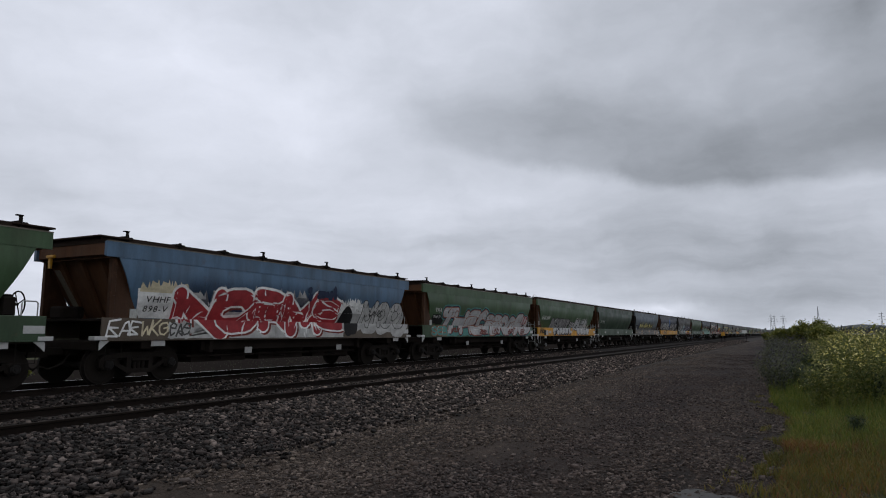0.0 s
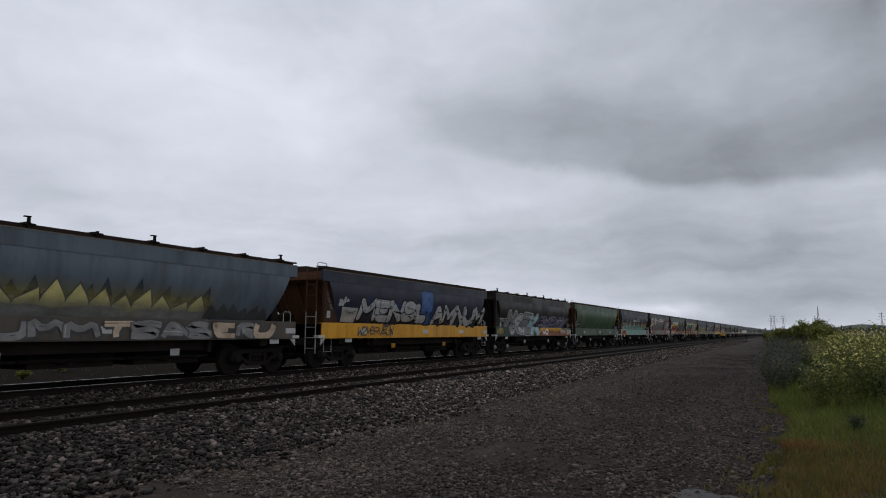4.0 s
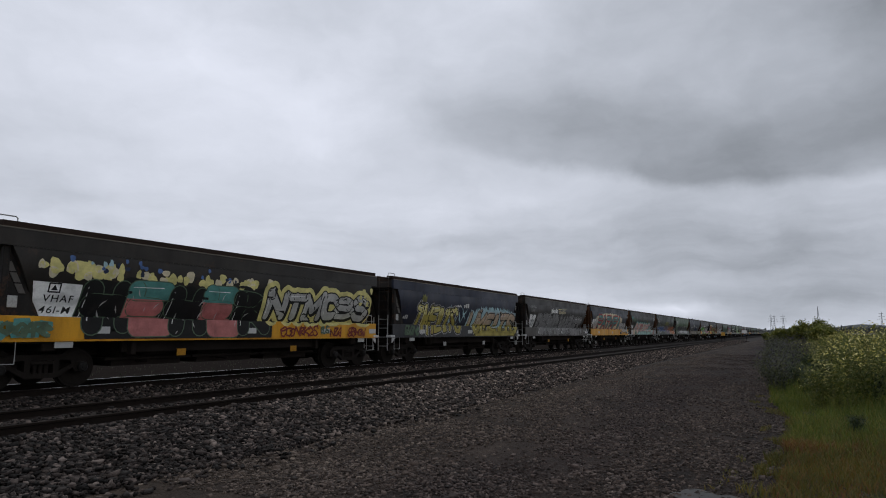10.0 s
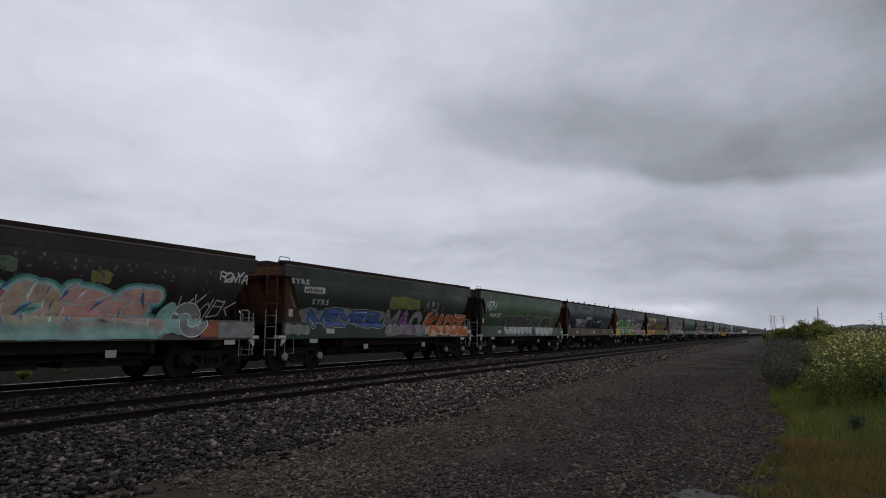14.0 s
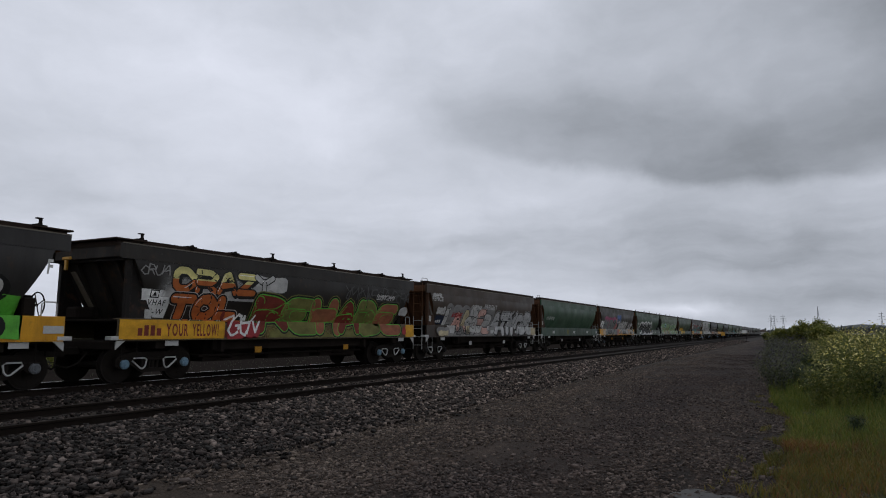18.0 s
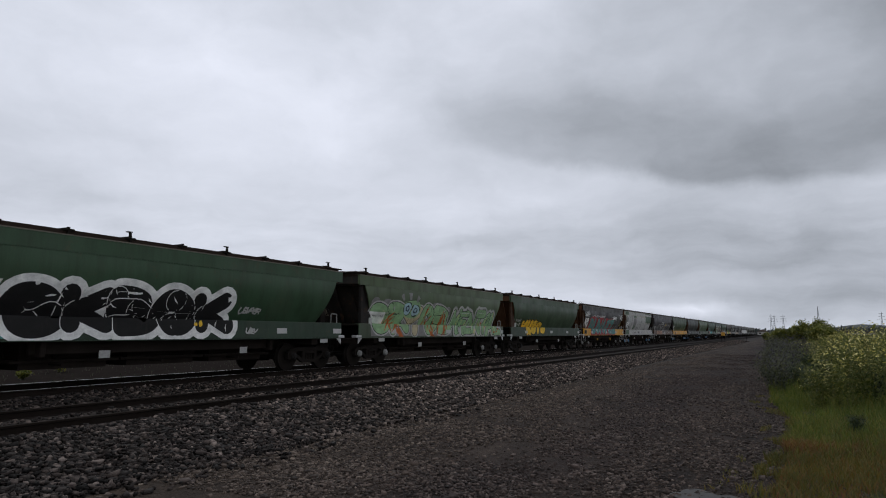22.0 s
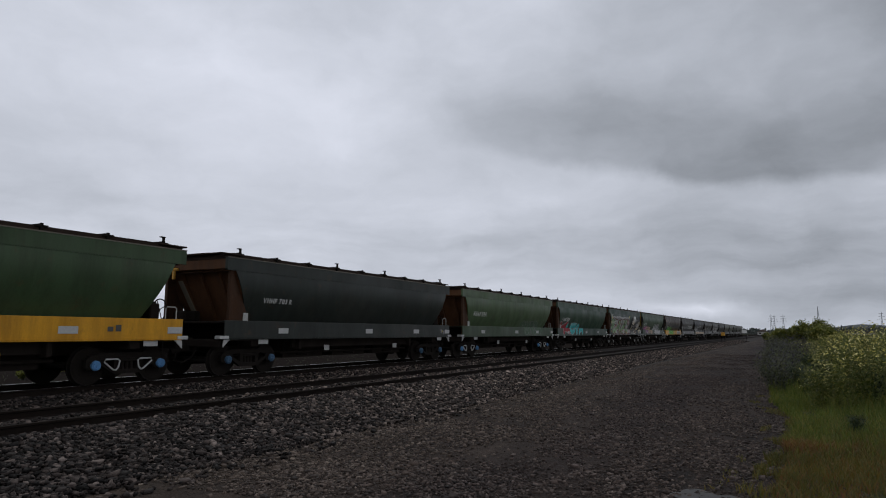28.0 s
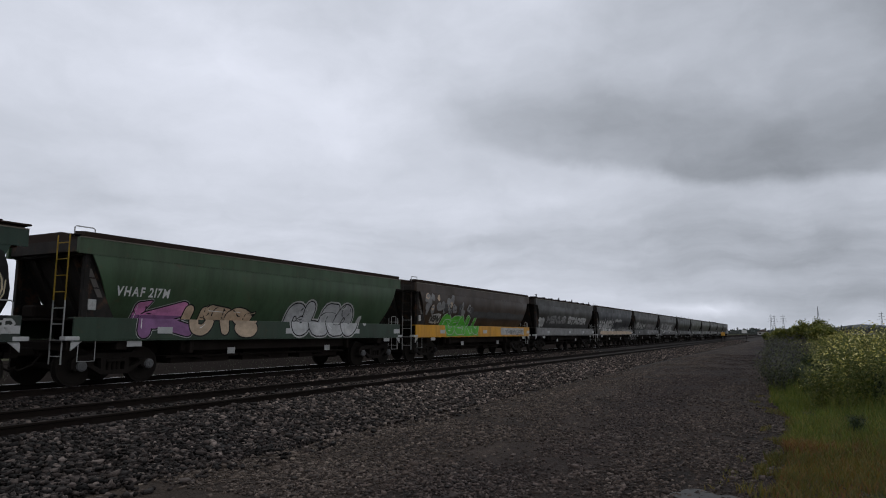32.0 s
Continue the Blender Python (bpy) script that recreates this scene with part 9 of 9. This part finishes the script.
    30: [("emblem", "worn white emblem blocks", [("patch", 5.7, 7.1, 2.3, 2.62, "stencil", 0.02), ("wordmark", 5.8, 7.0, 2.36, 2.58, 6, "darkgrey", "grey"), ("patch", 7.2, 8.6, 2.28, 2.6, "grey", 0.02), ("wordmark", 7.3, 8.5, 2.34, 2.56, 6, "darkgrey", "grey"), ("dabs", 8.3, 8.9, 2.2, 2.4, 6, ["olive", "yellow"], 0.1)]),
         ("graffiti", "white outline letters", [("letters", 5.3, 9.3, 1.22, 2.25, "KUK", "darkgrey", "white", dict(bold=0.45, edge=0.04, over=1.2, soft=False, flare=0.5, jig=0.12)), ("letters", 10.0, 12.4, 1.72, 2.35, "SER", "darkgrey", "grey", dict(bold=0.6, edge=0.03, jig=0.1)), ("scrawl", 3.4, 5.3, 1.75, 2.4, 4, "palegrey", 0.04)]),
         ("graffiti", "grey rubbed panel and scratches", [("patch", 1.1, 2.0, 1.7, 2.12, "palegrey", 0.03), ("wash", 2.2, 5.0, 1.7, 2.2, "darkgrey", 4), ("scrawl", 2.3, 4.2, 1.75, 2.2, 12, "grey", 0.03), ("wash", 1.8, 5.2, 1.2, 1.6, "tan", 5), ("scrawl", 1.8, 5.0, 1.2, 1.6, 14, "brown", 0.03)])],
    31: [("number_panel", "white number panel", [("panel", 0.75, 1.6, 1.68, 2.34, ["VHAF", "489-I"])]), ("emblem", "dark plate on the yellow sill", [("patch", 1.5, 2.0, 1.22, 1.5, "black", 0.005), ("bars", 11.3, 11.7, 1.35, 1.5, 2, "darkgrey")])],
    32: [("lettering", "white number lettering", [("text", 1.5, 2.8, 2.2, 2.34, "VHHF 703 R"), ("dabs", 12.4, 13.0, 1.3, 1.5, 6, ["olive", "grey"], 0.06)])],
    33: [("lettering", "white number lettering", [("text", 1.35, 3.0, 2.16, 2.38, "VHAF 119A")]),
         ("graffiti", "faint outline throw-up", [("wash", 8.2, 11.2, 1.2, 1.95, "dullgreen", 3), ("letters", 8.3, 11.0, 1.21, 2.05, "ONOR", "dullgreen", "grey", dict(bold=0.52, edge=0.03, over=1.2, glint=None))])],
    34: [("lettering", "white number lettering", [("text", 1.3, 2.9, 2.16, 2.38, "VHAF 313G")]),
         ("graffiti", "red pointed letter with white edge", [("letters", 1.15, 2.85, 1.2, 2.12, "K", "red", "palegrey", dict(bold=1.15, edge=0.03, flare=0.4, jig=0.06))]),
         ("graffiti", "turquoise rounded letters with white edge", [("letters", 2.75, 6.0, 1.2, 2.05, "UTA", "turquoise", "palegrey", dict(bold=1.0, edge=0.03, over=1.2, flare=0.35, jig=0.08))])],
    35: [("graffiti", "silver letters with red dots and dark edges", [("cloud", 0.9, 8.2, 1.7, 2.86, "palegrey", 0.5), ("cloud", 0.9, 8.2, 1.18, 2.74, "grey", 0.6), ("letters", 1.1, 8.1, 1.2, 2.6, "XPAUKS", "palegrey", "black", dict(bold=0.8, edge=0.045, over=1.4, jig=0.1, flare=0.3, inks=["palegreen", "palegrey"], rim="darkred")), ("dabs", 2.6, 7.8, 1.3, 2.5, 30, ["red"], 0.075), ("shards", 6.9, 8.1, 1.3, 2.3, 5, "red", 0.5), ("shards", 1.2, 4.0, 1.25, 1.9, 6, "moss", 0.4), ("star", 4.6, 2.25, 0.1, "white"), ("star", 7.3, 2.0, 0.1, "white")]),
         ("graffiti", "yellow stars", [("star", 1.0, 2.68, 0.22, "paleyellow"), ("star", 0.95, 2.3, 0.16, "paleyellow"), ("star", 7.95, 2.85, 0.18, "paleyellow"), ("star", 6.6, 1.35, 0.18, "paleyellow"), ("star", 0.6, 1.5, 0.15, "olive")]),
         ("lettering", "white number lettering", [("text", 1.15, 2.6, 2.16, 2.36, "VHAF 502D"), ("scrawl", 0.4, 1.2, 2.75, 3.02, 14, "palegrey", 0.025)]),
         ("mural", "pale wrinkled mural on black", [("wash", 8.9, 13.0, 1.4, 2.9, "black", 3), ("blob", 11.9, 2.2, 1.05, 0.7, "darkgrey"), ("wash", 9.9, 10.9, 2.35, 2.98, "palegrey", 2),
             ("ridges", 11.9, 2.15, 1.15, 0.82, 18, "cream", 0.055, -1.5), ("ridges", 10.7, 2.0, 1.25, 0.8, 16, "cream", 0.05, 2.2), ("ridges", 12.0, 1.75, 0.9, 0.5, 12, "palegrey", 0.04, 0.4), ("ridges", 10.5, 2.62, 0.6, 0.34, 8, "white", 0.05, 0.6), ("ridges", 11.4, 2.5, 0.3, 0.16, 5, "white", 0.03, 1.0),
             ("wash", 9.7, 10.9, 1.75, 2.15, "black", 2), ("shards", 9.8, 10.9, 1.8, 2.1, 9, "white", 0.34), ("shards", 9.3, 9.9, 2.05, 2.6, 7, "white", 0.3), ("wash", 8.5, 10.6, 1.21, 1.6, "palegrey", 5), ("dabs", 8.5, 10.8, 1.25, 1.62, 14, ["palepink", "black", "cream"], 0.1), ("scrawl", 8.6, 10.6, 1.25, 1.7, 16, "black", 0.03), ("scrawl", 12.2, 13.2, 1.25, 1.6, 8, "palegrey", 0.03)])],
    36: [("lettering", "white number lettering", [("text", 1.0, 2.5, 2.18, 2.40, "VHAF 217M")]),
         ("graffiti", "pink and tan pointed letters", [("letters", 1.6, 3.15, 1.2, 2.12, "K", "purple", "black", dict(bold=1.05, edge=0.035, top="pink", split=1.75, flare=0.4, halo="palegrey", halo_w=0.015)), ("letters", 3.05, 5.45, 1.2, 2.05, "UTS", "tan", "black", dict(bold=1.0, edge=0.035, over=1.2, flare=0.4, jig=0.08))]),
         ("graffiti", "chrome bubble throw-up", [("letters", 7.0, 10.4, 1.21, 2.3, "CLEO", "sheen", "black", dict(bold=0.85, edge=0.04, over=1.3, top="silver", split=1.67, rim="palegrey")), ("blob", 10.9, 1.75, 0.12, 0.18, "palegrey")])],
    37: [("graffiti", "green throw-up with white edges", [("patch", 2.7, 6.1, 1.18, 1.64, "green", 0.04), ("letters", 2.6, 6.2, 1.2, 2.2, "GENU", "green", "palegrey", dict(bold=0.8, edge=0.03, over=1.2, jig=0.12, flare=0.2))]),
         ("graffiti", "worn pale patches", [("patch", 1.5, 2.4, 1.75, 2.15, "palegrey", 0.04), ("scrawl", 1.55, 2.3, 1.8, 2.1, 5, "darkgrey", 0.05), ("dabs", 0.9, 3.4, 2.3, 2.95, 26, ["tan", "grey", "grey"], 0.16), ("dabs", 2.5, 5.5, 2.25, 2.6, 20, ["darkgrey", "grey"], 0.16), ("wash", 5.5, 12.5, 2.05, 2.4, "darkgrey", 8), ("patch", 9.0, 12.4, 1.22, 1.6, "palegrey", 0.03), ("scrawl", 9.6, 12.2, 1.25, 1.5, 8, "grey", 0.04)])],
    38: [("graffiti", "faded grey letters", [("letters", 2.4, 6.4, 1.9, 2.5, "MEKUS", "grey", "darkgrey", dict(bold=0.8, edge=0.03, jig=0.12)), ("letters", 6.9, 11.4, 1.9, 2.5, "STAOER", "palegrey", "darkgrey", dict(bold=0.8, edge=0.03, jig=0.12)), ("wash", 0.8, 1.9, 1.7, 2.3, "palegrey", 2), ("wash", 2.2, 12.5, 1.69, 1.95, "darkgrey", 9), ("patch", 0.2, 13.1, 1.19, 1.62, "grey", 0.03)])],
    39: [("graffiti", "white scrawled letters", [("letters", 1.3, 5.8, 1.3, 2.4, "HUMVEN", "palegrey", "darkgrey", dict(bold=0.4, edge=0.03, soft=False, flare=0.5, jig=0.14)), ("shards", 1.2, 6.5, 1.3, 2.3, 14, "white", 0.5), ("wordmark", 6.5, 9.0, 2.3, 2.6, 7, "palegrey"), ("letters", 8.6, 12.6, 1.2, 1.95, "SEAR", "grey", "darkgrey", dict(bold=0.7, jig=0.12)), ("wash", 1.0, 12.8, 1.19, 1.5, "tan", 9)])],
    40: [("graffiti", "worn white letters", [("wild", 1.5, 6.0, 1.7, 2.4, 5, "palegrey", "darkgrey"), ("wild", 7.0, 12.0, 1.2, 2.3, 5, "grey", "darkgrey")])],
    41: [("graffiti", "pale faded piece", [("wild", 1.8, 11.0, 1.4, 2.5, 9, "palegrey", "darkgrey", "grey")])],
}


def paint_wagon(k):
    deep = 0.004
    for j, (name, label, todo) in enumerate(MURALS.get(k, [])):
        mu = Mural(1000 + 31 * k + j)
        mu.depth = deep + 0.001
        for kind, *args in todo:
            extra = args.pop() if isinstance(args[-1], dict) else {}
            {"text": mu.text, "panel": mu.panel, "letters": mu.letters, "wild": mu.wild, "cloud": mu.cloud, "patch": mu.patch, "flames": mu.flames, "tongue": mu.tongue, "shards": mu.shards,
             "ragged": mu.ragged, "wash": mu.wash, "wordmark": mu.wordmark, "scrawl": mu.scrawl, "ridges": mu.ridges, "bars": mu.bars, "star": mu.star, "drips": mu.drips, "mist": mu.mist, "fade": mu.fade,
             "dabs": mu.dabs, "blob": mu.blob, "bar": mu.bar}[kind](*args, **extra)
            mu.lift()
        mu.lay(name, wagons[k], label)
        deep = mu.depth


for k in MURALS:
    paint_wagon(k)

# ---------------------------------------------------------------- what moves
def motions():
    for k, w in enumerate(wagons):
        walk(w, [(t, pose(TRAIN_X, wagon_y(k, t), RAIL)) for t in range(0, 33, 2)])
    # the wheels roll: all front and all rear wheelsets share one turning each
    turning = {}
    for w in wagons:
        for bo in (o for o in w.children if o.name.startswith("bogie")):
            for o in (c for c in bo.children if c.name.startswith("wheelset")):
                y = round(o.location.y, 2)
                if y not in turning:
                    rows = [(i / 30, pose(0, y, 0.46, math.degrees(travelled(i / 30) / 0.43))) for i in range(0, 961)]
                    walk(o, rows)
                    turning[y] = o.animation_data
                else:
                    o.rotation_mode = "QUATERNION"
                    ad = o.animation_data_create()
                    ad.action = turning[y].action
                    ad.action_slot = turning[y].action_slot
    walk(sky, [(0, pose(*EYE, 0, 0, 1.8)), (16, pose(*EYE, 0, 0, 0)), (32, pose(*EYE, 0, 0, -1.8))])


motions()
